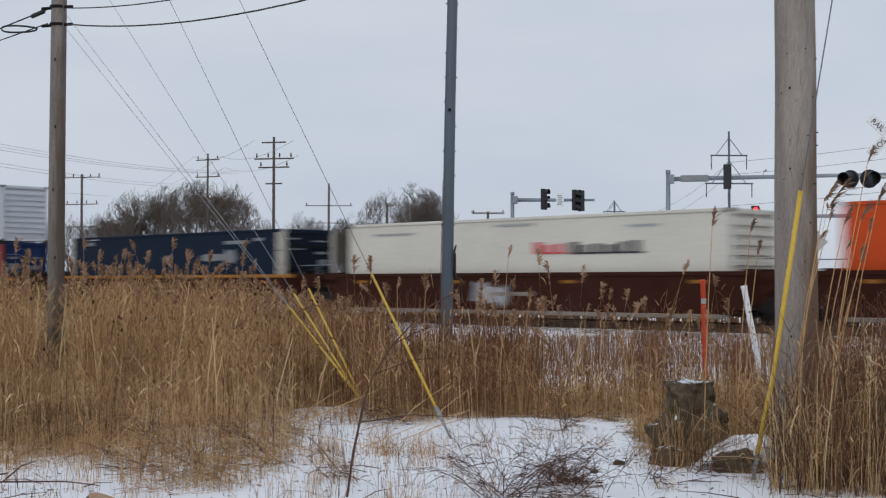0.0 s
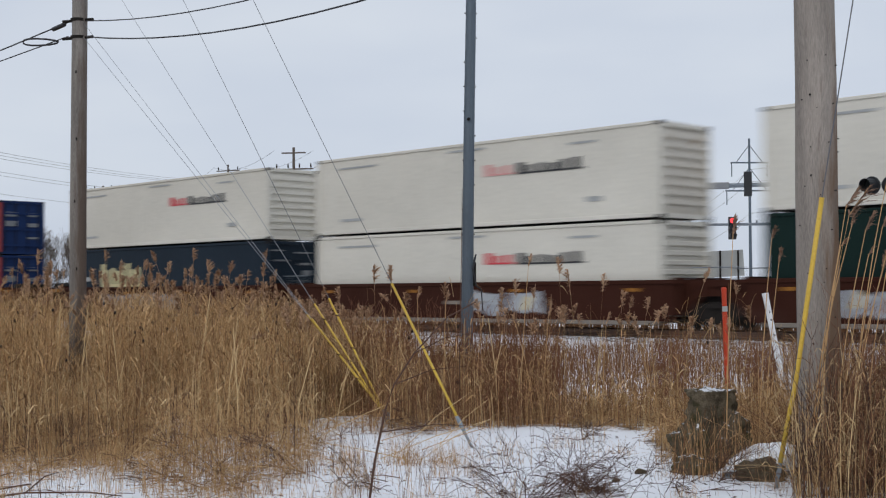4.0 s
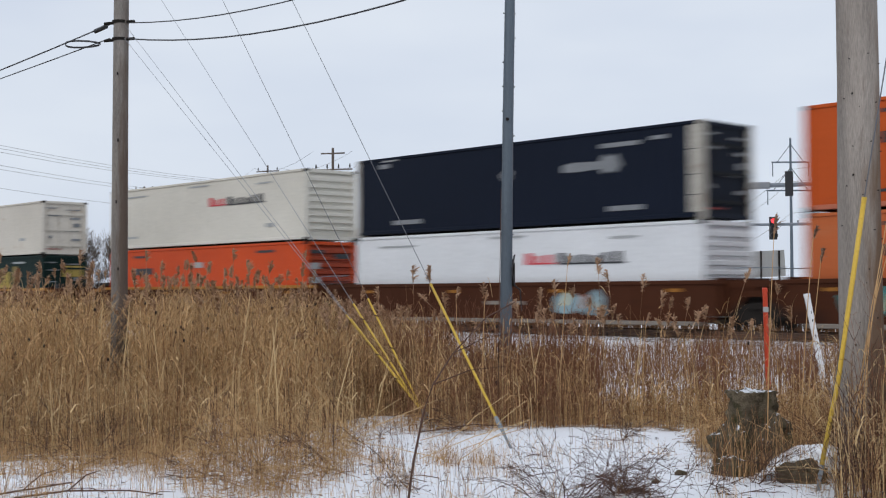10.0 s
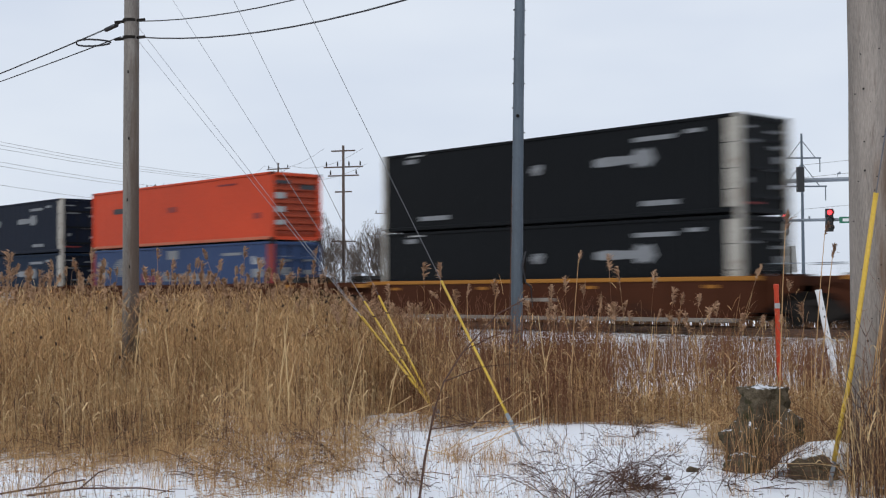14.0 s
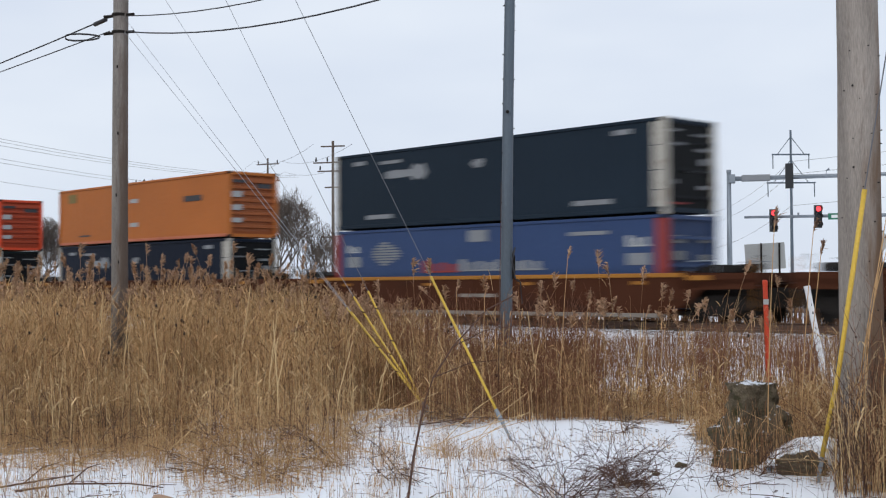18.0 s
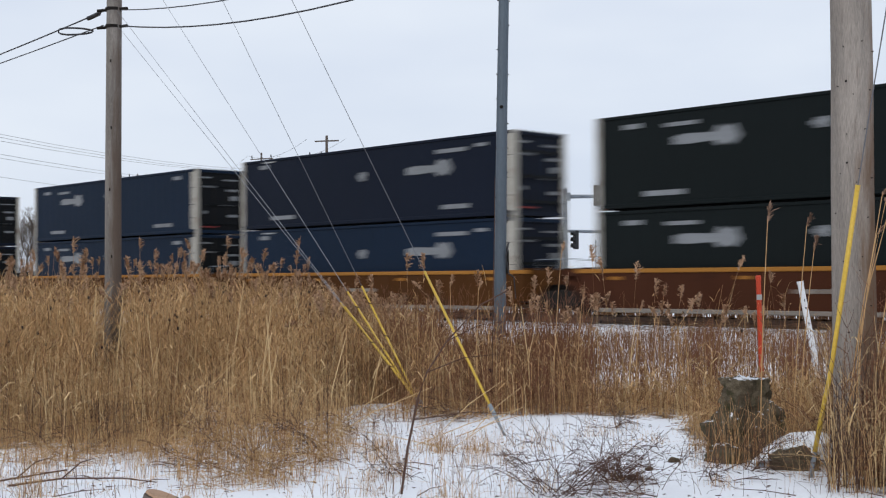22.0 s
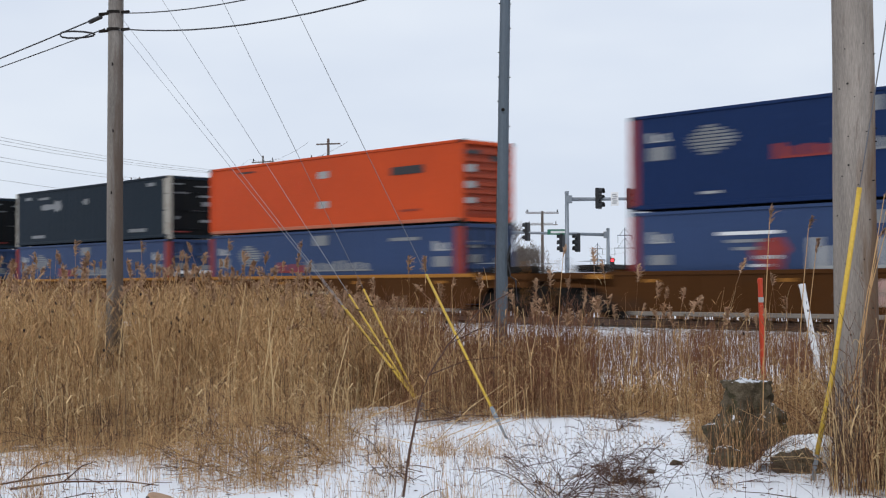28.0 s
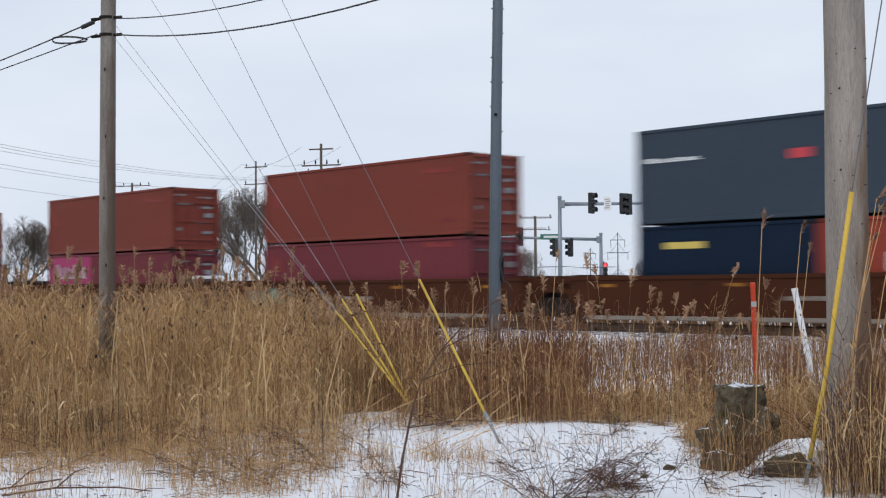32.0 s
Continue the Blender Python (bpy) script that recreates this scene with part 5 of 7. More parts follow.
snowcap = mat("stone_with_snow", (0.125, 0.100, 0.068), 0.95, vary=0.75, scale=9, bump=1.0, dirt=(0.062, 0.058, 0.028), dirt_at=0.52, spec=0.1)
snt = snowcap.node_tree
s_geo, s_sep, s_n, s_add, s_cut, s_mix = (snt.nodes.new(k) for k in ("ShaderNodeNewGeometry", "ShaderNodeSeparateXYZ", "ShaderNodeTexNoise", "ShaderNodeMath", "ShaderNodeMapRange", "ShaderNodeMix"))
s_n.inputs["Scale"].default_value = 19.0
s_add.operation = "MULTIPLY_ADD"
s_add.inputs[1].default_value = 0.9
snt.links.new(s_geo.outputs["Normal"], s_sep.inputs[0])
snt.links.new(s_n.outputs[0], s_add.inputs[0]), snt.links.new(s_sep.outputs["Z"], s_add.inputs[2])
s_cut.inputs[1].default_value, s_cut.inputs[2].default_value = 1.27, 1.38
snt.links.new(s_add.outputs[0], s_cut.inputs[0])
s_mix.data_type = "RGBA"
s_bs = snt.nodes["Principled BSDF"]
s_old = s_bs.inputs["Base Color"].links[0].from_socket
snt.links.new(s_cut.outputs[0], s_mix.inputs[0]), snt.links.new(s_old, s_mix.inputs[6])
s_mix.inputs[7].default_value = (0.8, 0.82, 0.86, 1)
snt.links.new(s_mix.outputs[2], s_bs.inputs["Base Color"])
def craggy_rock(m):
    """A blocky, cracked rock: a wide foot, a ledge all round, a narrower flat-topped head."""
    nz, seg, v, f = 52, 96, [], []
    for i in range(nz):
        k = i / (nz - 1)
        z = -0.12 + 0.82 * k
        for j in range(seg):
            t = 2 * math.pi * j / seg
            c, s_ = math.cos(t), math.sin(t)
            box_r = 1 / (abs(c) ** 3.4 + abs(s_) ** 3.4) ** (1 / 3.4)
            ledge = 0.34 + 0.07 * noise.noise(Vector((c * 1.2, s_ * 1.2, 3.0))) + (0.10 if c > 0.2 else 0.0)
            q = min(max((z - ledge + 0.05) / 0.12, 0.0), 1.0)
            wide = 0.325 * (1 - q) + 0.205 * q - 0.05 * max(z - ledge, 0) - 0.04 * max(0.1 - z, 0)
            n = Vector((c * 0.9, s_ * 0.9, z * 2.6))
            rough = 0.11 * noise.noise(n * 2.3) + 0.07 * noise.noise(n * 5.1 + Vector((4, 0, 0))) + 0.04 * noise.noise(n * 11) + 0.022 * noise.noise(n * 24)
            crack = -0.05 * max(0.0, 1 - abs(noise.noise(n * 1.7 + Vector((0, 9, 0)))) * 9)
            r = wide * box_r * (1 + rough * 2.3 + crack * 2.6) + 0.035 * (((z * 6.5 + 1.2 * noise.noise(Vector((c * 1.5, s_ * 1.5, 7.0)))) % 1.0) - 0.5)
            v.append((c * r, s_ * r * 0.85, z + 0.02 * noise.noise(n * 6)))
    for i in range(nz - 1):
        f += [(i * seg + j, i * seg + (j + 1) % seg, (i + 1) * seg + (j + 1) % seg, (i + 1) * seg + j) for j in range(seg)]
    last = (nz - 1) * seg
    inner = len(v)
    for j in range(seg):
        x, y, z = v[last + j]
        v.append((x * 0.5, y * 0.5, z - 0.035 + 0.3 * y + 0.012 * noise.noise(Vector((x * 9, y * 9, 0)))))
    f += [(last + j, last + (j + 1) % seg, inner + (j + 1) % seg, inner + j) for j in range(seg)]
    f.append(tuple(inner + j for j in range(seg)))
    rock = piece("boulder", Shape().add(v, f).mesh("boulder", True), snowcap, m=m)
    return tagged(rock, "tall craggy lichen-grey boulder with snow on its ledges", "stone")


craggy_rock(pose(2.79, 11.86, 0.0, 0, 0, 14))
boulder("boulder", (0.20, 0.18, 0.15), 9.9, snowcap, "dark stone at the foot of the tall boulder", pose(2.50, 11.42, 0.03, 0, 22, 110))
boulder("boulder", (0.60, 0.42, 0.17), 8.7, SNOW, "low rounded stone buried under snow by the pole", pose(3.22, 11.5, 0.10, -10, 0, 50))
boulder("boulder", (0.24, 0.18, 0.15), 5.2, CONCRETE, "small grey-brown stone beside the boulder", pose(2.98, 11.0, 0.02, 0, 0, 10))
boulder("pebble", (0.06, 0.05, 0.03), 1.2, STONE, "small stone lying on the snow", pose(2.05, 11.4, 0.02))
boulder("pebble", (0.04, 0.035, 0.02), 4.2, STONE, "small stone lying on the snow", pose(1.75, 10.9, 0.02))
st = empty("tree_stump", pose(-2.02, 9.42, -0.05), "freshly cut low tree stump in the snow", "stump")
part("bark", Shape().tube([(0, 0, -0.1), (0, 0, 0.05), (0.01, 0, 0.10)], [0.17, 0.145, 0.135], 14), BARK, st)
part("cut_face", Shape().tube([(0.01, 0, 0.098), (0.015, 0, 0.112)], [0.128, 0.12], 14), CUT_WOOD, st)
part("side_log", Shape().tube([(0.12, -0.06, 0.0), (0.22, -0.1, 0.09)], [0.055, 0.045], 10), CUT_WOOD, st)


# ---- signals and signs behind the line ----
def signal_head(parent, x, z, facing, lit=-1, y=0.0, n=3, scale=1.0):
    """A signal head: housing, lenses, visors. facing: degrees."""
    h = part("signal_head", Shape().box(-0.17 * scale, 0.17 * scale, -0.1, 0.1, -0.18 * n * scale, 0.18 * n * scale, 0.03), BLACK_CASE, parent, m=pose(x, y, z, 0, 0, facing))
    for i in range(n):
        zz = (0.36 * (n - 1) / 2 - 0.36 * i) * scale
        part("lens", Shape().tube([(0, -0.10, zz), (0, -0.125, zz)], 0.118 * scale, 16), LENS_RED if i == lit else LENS_OFF, h)
        arc = [radians(-30 + k * 24) for k in range(11)]
        hood = [(0.168 * scale * math.cos(t), zz + 0.168 * scale * math.sin(t)) for t in arc] + [(0.155 * scale * math.cos(t), zz + 0.155 * scale * math.sin(t)) for t in reversed(arc)]
        part("visor", Shape().prism(hood, -0.29, -0.10), BLACK_CASE, h)
    return h


def mast(m, height, arm, z_arm, rise, label, r=0.13):
    s = empty("traffic_signal", m, label, "traffic signal", "traffic signals at the road junction")
    part("mast", Shape().tube([(0, 0, 0), (0, 0, height)], [r, r * 0.72], 14), GALV, s, smooth=True)
    part("mast_cap", Shape().tube([(0, 0, height - 0.05), (0, 0, height + 0.08)], [r * 0.85, r * 0.8], 12), GALV, s)
    part("arm", Shape().tube([(0, 0, z_arm), (arm, 0, z_arm + rise)], [0.105, 0.06], 12), GALV, s, smooth=True)
    part("arm_clamp", Shape().box(0.02, 0.27, -0.12, 0.12, z_arm - 0.2, z_arm + 0.2, 0.03), GALV, s)
    part("base_plate", Shape().box(-0.3, 0.3, -0.3, 0.3, 0, 0.06), GALV, s)
    return s


def bars(parent, x0, x1, z0, z1, y, rows, material):
    for i in range(rows):
        z = z0 + (z1 - z0) * (i + 0.5) / rows
        part("lettering_bar", Shape().box(x0 + 0.04 * (i % 2), x1 - 0.05 * ((i + 1) % 2), y - 0.006, y, z - (z1 - z0) / rows * 0.28, z + (z1 - z0) / rows * 0.28), material, parent)


SR = mast(pose(12.42, 56.66, 0.15, 0, 0, -14), 6.4, 13.0, 6.08, 0.10, "galvanised traffic signal mast with long arm and lamp case")
part("lamp_case", Shape().box(0.55, 1.75, -0.12, 0.12, 5.95, 6.24, 0.05), LAMP_GREY, SR)
signal_head(SR, 2.56, 6.15, 180)
part("detector", Shape().tube([(4.1, 0, 6.15), (4.1, 0, 6.34), (4.22, -0.05, 6.40)], [0.03, 0.03, 0.06], 8), GALV, SR)
SR2 = mast(pose(25.43, 59.5, 0.15, 0, 0, 167), 5.4, 11.4, 4.68, 0.0, "far traffic signal arm with two red lights")
signal_head(SR2, 8.0, 4.66, 192, 0)
signal_head(SR2, 10.05, 4.50, 192, 0)
part("detector", Shape().tube([(8.9, 0, 4.7), (8.9, 0, 4.86)], [0.03, 0.05], 8), GALV, SR2)
sg = part("street_sign", Shape().box(6.55, 7.55, 0.10, 0.13, 4.50, 4.80), SIGN_GREEN, SR2, "green street name sign")
part("lettering_bar", Shape().box(6.7, 7.4, 0.13, 0.136, 4.58, 4.72), SIGN_WHITE, sg)
SL = mast(pose(6.40, 65.69, 0.15, 0, 0, -7), 6.05, 4.15, 5.72, -0.02, "galvanised signal mast with short arm and sign")
signal_head(SL, 1.60, 5.75, 62, scale=0.98)
pl = part("sign_plate", Shape().box(2.22, 2.60, -0.10, -0.08, 5.36, 6.06), SIGN_WHITE, SL, "white regulatory sign with black lettering")
bars(pl, 2.27, 2.55, 5.44, 5.98, -0.10, 5, MARK_GREY)
signal_head(SL, 3.18, 5.70, 58, scale=0.98)
signal_head(SL, 3.48, 5.66, -60, scale=0.98)
signal_head(SL, -0.42, 1.62, -60, scale=0.8)
pl = part("sign_plate", Shape().box(0.1, 0.42, -0.10, -0.08, 1.2, 2.2), SIGN_WHITE, SL, "white sign on the mast")
bars(pl, 0.14, 0.38, 1.3, 2.08, -0.10, 5, MARK_GREY)
SL2 = mast(pose(10.24, 79.34, 0.15, 0, 0, 175), 4.75, 8.4, 4.42, 0.28, "farther traffic signal mast with three dark heads")
signal_head(SL2, 1.86, 3.95, 118, scale=1.05)
signal_head(SL2, 2.80, 3.95, 62, scale=1.05)
signal_head(SL2, 4.92, 4.65, 62, scale=1.05)
sg = part("street_sign", Shape().box(2.4, 3.7, 0.10, 0.13, 4.45, 4.78), SIGN_GREEN, SL2, "green street name sign")
part("lettering_bar", Shape().box(2.55, 3.5, 0.13, 0.136, 4.54, 4.68), SIGN_WHITE, sg)
ps = empty("traffic_signal", pose(12.34, 94.2, 0.15), "low post-mounted traffic signal showing red", "traffic signal", "traffic signals at the road junction")
part("mast", Shape().tube([(0, 0, 0), (0, 0, 3.4)], 0.06, 10), GALV, ps)
signal_head(ps, 0.05, 2.75, 10, 0, y=-0.15)

# road sign seen from behind, and a diamond sign
sb = empty("road_sign", pose(12.1, 48.5, 0.15, 0, 0, -14), "bare aluminium back of a road sign on two posts", "road sign")
part("panel", Shape().box(-0.74, 0.72, -0.012, 0.012, 2.02, 3.0), SIGN_BACK, sb, m=pose(0, 0, 0, 0, -3, 0))
for x in (-0.28, 0.38):
    part("post", Shape().box(x - 0.035, x + 0.035, -0.06, -0.014, 0, 3.0, 0.008), DARK_STEEL, sb)
ds = empty("road_sign", pose(18.16, 55.08, 0.15, 0, 0, -18), "grey back of a diamond warning sign on a post", "road sign")
part("panel", Shape().prism([(0.82, 3.26), (0, 4.08), (-0.82, 3.26), (0, 2.44)], -0.012, 0.012), SIGN_BACK, ds)
part("post", Shape().box(-0.04, 0.04, -0.06, -0.014, 0, 3.9, 0.008), GALV, ds)

# crossing signal with crossbuck
cs = empty("crossing_signal", pose(11.5, 29.45, 0.1, 0, 0, -21), "railway crossing signal with crossbuck and dark flashers", "crossing signal")
part("mast", Shape().tube([(0.24, 0.02, 0), (0.24, 0.02, 5.5)], 0.07, 12), GALV, cs)
part("cross_arm", Shape().tube([(-0.8, -0.02, 3.98), (1.5, -0.02, 3.98)], 0.042, 8), SIGN_BACK, cs)
for x, turn in ((-0.76, -35), (-0.32, 25), (1.45, -30)):
    fl = part("flasher", Shape().tube([(0, 0.05, 0), (0, 0, 0)], 0.215, 24), BLACK_CASE, cs, m=pose(x, -0.1, 3.94, 0, 0, turn))
    part("hood", Shape().tube([(0, 0.02, 0), (0, -0.26, 0)], [0.165, 0.155], 16, caps=False), BLACK_CASE, fl)
    part("lens", Shape().tube([(0, -0.02, 0), (0, -0.05, 0)], 0.15, 16), LENS_OFF, fl)
    part("lamp_housing", Shape().tube([(0, 0.05, 0), (0, 0.22, 0)], [0.16, 0.1], 14), BLACK_CASE, fl)


def lettering(parent, text, size, m, material):
    cu = bpy.data.curves.new("lettering", "FONT")
    cu.body, cu.size, cu.align_x, cu.align_y, cu.extrude = text, size, "CENTER", "CENTER", 0.002
    tmp = bpy.data.objects.new("lettering", cu)
    me = bpy.data.meshes.new_from_object(tmp)
    bpy.data.objects.remove(tmp)
    return piece("lettering", me, material, parent, m)


for turn, words in ((-45, ("RAIL", "ROAD")), (45, ("CROS", "SING"))):
    bd = part("crossbuck_board", Shape().box(-0.62, 0.62, -0.012, 0.012, -0.115, 0.115), SIGN_WHITE, cs, m=pose(0.12, -0.11 - (0.03 if turn > 0 else 0), 4.92, 0, -turn, 0))
    for sx, wd in zip((-0.36, 0.36), words):
        lettering(bd, wd, 0.17, pose(sx, -0.014, 0, 90, 0, 0), BLACK_INK)

# cars waiting behind the line
def car_body(m, paint_mat, label, tall):
    c = empty("car", m, label, "car", "cars waiting behind the line")
    part("body", Shape().prism([(-2.3, 0.45), (2.3, 0.45), (2.35, 0.85), (1.5, 1.02), (-2.2, 1.08), (-2.35, 0.8)], -0.9, 0.9), paint_mat, c)
    part("cabin", Shape().prism([(-2.1, 1.06), (1.4, 1.02), (0.7, tall - 0.06), (0.5, tall), (-1.7, tall), (-1.95, tall - 0.08)], -0.8, 0.8), paint_mat, c)
    for y in (-0.81, 0.81):
        part("side_window", Shape().prism([(-1.85, 1.12), (1.15, 1.10), (0.6, tall - 0.14), (-1.7, tall - 0.14)], y - 0.006, y + 0.006), GLASS, c)
    for x in (-1.45, 1.45):
        for y in (-0.82, 0.82):
            wl_ = part("wheel", Shape().tube([(x, y - 0.11, 0.33), (x, y + 0.11, 0.33)], 0.33, 18), TYRE, c)
            part("rim", Shape().tube([(x, y - 0.12, 0.33), (x, y + 0.12, 0.33)], 0.19, 14), GALV, wl_)
    return c


car_body(pose(-10.3, 60.2, 0.42, 0, 0, -16), CAR_WHITE, "white tall wagon parked on the road behind the line", 1.86)
car_body(pose(-4.6, 72.6, 0.27, 0, 0, -14), CAR_SILVER, "silver car on the road behind the line", 1.6)

# ---- power poles and wires in the distance ----
def power_pole(x, y, top, arms, label, material=None, r=0.115, turn=0.0, lean=0.0):
    material = material or FAR_POLE
    p = empty("power_pole", pose(x, y, 0.0, 0, lean, turn), label, "power pole", "distant power poles")
    part("shaft", Shape().tube([(0, 0, 0), (0, 0, top)], [r, r * 0.7], 10), material, p)
    for z, half, ins in arms:
        part("crossarm", Shape().box(-half, half, -0.04, 0.04, z - 0.03, z + 0.03), material, p)
        for k in range(ins):
            xx = -half + 0.12 + k * (2 * half - 0.24) / max(ins - 1, 1)
            part("insulator", Shape().tube([(xx, 0, z + 0.05), (xx, 0, z + 0.13), (xx, 0, z + 0.26)], [0.025, 0.042, 0.022], 8), DARK_STEEL, p)
    return p


def davit_pole(x, y, top, arms, r=0.10):
    p = empty("steel_power_pole", pose(x, y, 0.0), "slender grey steel power pole with braced arms", "power pole", "distant power poles")
    part("shaft", Shape().tube([(0, 0, 0), (0, 0, top)], [r, r * 0.55], 10), BLUE_STEEL, p)
    for z, half in arms:
        part("crossarm", Shape().box(-half, half, -0.05, 0.05, z - 0.045, z + 0.045), BLUE_STEEL, p)
        for sd in (-1, 1):
            part("brace", Shape().tube([(sd * half * 0.72, 0, z), (0, 0, z + half * 0.95)], 0.025, 6), BLUE_STEEL, p)
            part("insulator_string", Shape().tube([(sd * half * 0.95, 0, z), (sd * half * 0.95, 0, z - 0.9)], 0.032, 6), BLUE_STEEL, p)
    return p


PP = [power_pole(-21.54, 92.53, 9.3, [(9.1, 1.5, 5), (7.2, 1.3, 4), (5.6, 1.3, 0)], "dark wooden power pole with three crossarms", turn=-20),
      power_pole(-11.56, 84.21, 10.0, [(9.6, 0.85, 3), (8.5, 0.9, 2), (7.1, 1.1, 0), (5.8, 1.0, 0)], "dark wooden power pole with four crossarms", r=0.085, turn=-25),
      power_pole(-5.19, 59.78, 8.35, [(8.1, 0.58, 0), (7.35, 0.95, 4), (6.95, 0.75, 2), (6.2, 0.4, 0), (3.9, 0.6, 0)], "tall wooden power pole crowded with crossarms and insulators", r=0.085, turn=-15),
      power_pole(-4.67, 104.9, 9.7, [(7.9, 1.9, 2), (6.5, 1.5, 5)], "wooden power pole with two crossarms and insulators"),
      power_pole(0.04, 130.0, 9.7, [(9.5, 2.2, 4), (7.6, 2.0, 0)], "wooden power pole with wide crossarms", r=0.16),
      power_pole(10.91, 139.57, 9.4, [(9.3, 1.8, 2), (8.1, 1.2, 0)], "short-looking distant power pole", r=0.16),
      power_pole(7.44, 94.71, 6.9, [(6.75, 1.2, 2), (5.9, 1.1, 2)], "wooden power pole with two crossarms by the junction"),
      power_pole(5.6, 150.0, 7.2, [(7.0, 1.5, 2), (5.6, 1.4, 0)], "far wooden power pole by the junction")]
davit_pole(21.95, 82.12, 11.4, [(9.85, 1.2), (8.05, 1.55)], 0.12)
davit_pole(20.9, 118.2, 9.3, [(8.25, 1.0), (6.5, 1.35), (3.66, 0.8)])
davit_pole(22.5, 158.4, 8.4, [(7.46, 0.9), (5.9, 1.3), (3.3, 0.75)])
davit_pole(24.0, 198.6, 7.8, [(6.9, 0.8), (5.25, 1.1)])
davit_pole(26.2, 147.7, 11.0, [(9.7, 1.3)])


def wire_run(points, material=FAR_WIRE, r=0.013, sag=0.5, label="thin power line strung between distant poles"):
    pts = []
    for a, b in zip(points, points[1:]):
        a, b = Vector(a), Vector(b)
        pts += [a.lerp(b, s / 8) - Vector((0, 0, 4 * sag * s / 8 * (1 - s / 8))) for s in range(9)]
    tagged(part("power_line", Shape().tube(pts, r, 4, caps=False), material), label, "power line", "distant power lines")


NEAR_TOP = (-22.89, 53.29)
for end, dip, drop in (((-13.11, 114.25, 11.45), 8.75, 0.66), ((-13.0, 114.25, 11.30), 8.60, 0.67), ((-13.11, 114.25, 11.30), 8.40, 0.68), ((-18.0, 113.58, 10.23), 7.84, 0.42), ((-18.0, 113.58, 9.98), 7.61, 0.36), ((-23.73, 112.53, 9.11), 6.79, 0.26)):
    wire_run([(*NEAR_TOP, dip), end], r=0.0085, sag=drop)
for dx, dz in ((-0.9, 8.2), (0.9, 8.2), (1.1, 7.5)):
    wire_run([(-30, 150, dz + 3.0), (-11.56 + dx, 84.21, dz + 1.6), (-5.19 + dx, 59.78, dz)], r=0.008, sag=0.45)
for dz in (9.2, 10.0, 7.2):
    wire_run([(60, 62, dz + 6), (21.95, 82.12, dz - 0.6), (20.9, 118.2, dz - 2.2), (24, 198, dz - 3)], r=0.011, sag=1.2)


# ---- bare trees behind the line ----
def tree_parts(seed, height, spread_, levels=6):
    """Limbs and twigs of a bare broadleaf tree that fill a dome, as tapered tubes."""
    rng = random.Random(seed)
    trunk, limbs, twigs = [], [], []
    mid, rx, rz = height * 0.56, height * spread_, height * 0.44

    def inside(p):
        return (p.x / rx) ** 2 + (p.y / rx) ** 2 + ((p.z - mid) / rz) ** 2 < 1.0 + 0.12 * noise.noise(p * 0.6)

    def grow(p, d, length, r, level):
        pts, n = [p.copy()], 4 if level < 3 else 3 if level < 5 else 2
        for _ in range(n):
            d = (d + Vector((rng.gauss(0, 0.13), rng.gauss(0, 0.13), rng.gauss(0.05, 0.07)))).normalized()
            p = p + d * (length / n)
            if level and p.z > mid * 0.55 and not inside(p):
                break
            pts.append(p.copy())
        if len(pts) < 2:
            return
        (trunk if level == 0 else limbs if level < 4 else twigs).append((pts, r, r * 0.6))
        if level >= levels:
            return
        for _ in range(9 if level == 0 else rng.choice((3, 4, 4)) if level < 3 else rng.choice((4, 5, 5))):
            k = rng.randint(max(1, len(pts) // 2), len(pts) - 1)
            turn = Vector((rng.gauss(0, 1), rng.gauss(0, 1), rng.gauss(0.0, 0.45))).normalized()
            nd = (d * (0.45 if level == 0 else 0.8) + turn * (0.75 if level == 0 else 0.62) + Vector((0, 0, 0.24))).normalized()
            grow(pts[k], nd, length * (rng.uniform(1.0, 1.45) if level == 0 else rng.uniform(0.55, 0.78)), r * (0.46 if level == 0 else 0.56), level + 1)

    grow(Vector((0, 0, -0.2)), Vector((rng.gauss(0, 0.04), rng.gauss(0, 0.04), 1)), height * 0.27, height * 0.021, 0)
    return trunk, limbs, twigs


def tube_set(branches, sides, least=0.008):
    s = Shape()
    for pts, r0, r1 in branches:
        n = len(pts)
        s.tube(pts, [max(r0 + (r1 - r0) * i / (n - 1), least) for i in range(n)], sides, caps=False)
    return s


def tree(seed, height, spread_, m, label, levels=6):
    t = empty("tree", m, label, "tree", "bare trees behind the line")
    trunk, limbs, twigs = tree_parts(seed, height, spread_, levels)
    part("trunk", tube_set(trunk, 8), BARK, t)
    part("branchwork", tube_set(limbs, 5, 0.014), BARK, t)
    part("crown", tube_set(twigs, 3, 0.0070), BARK, t)
    return t


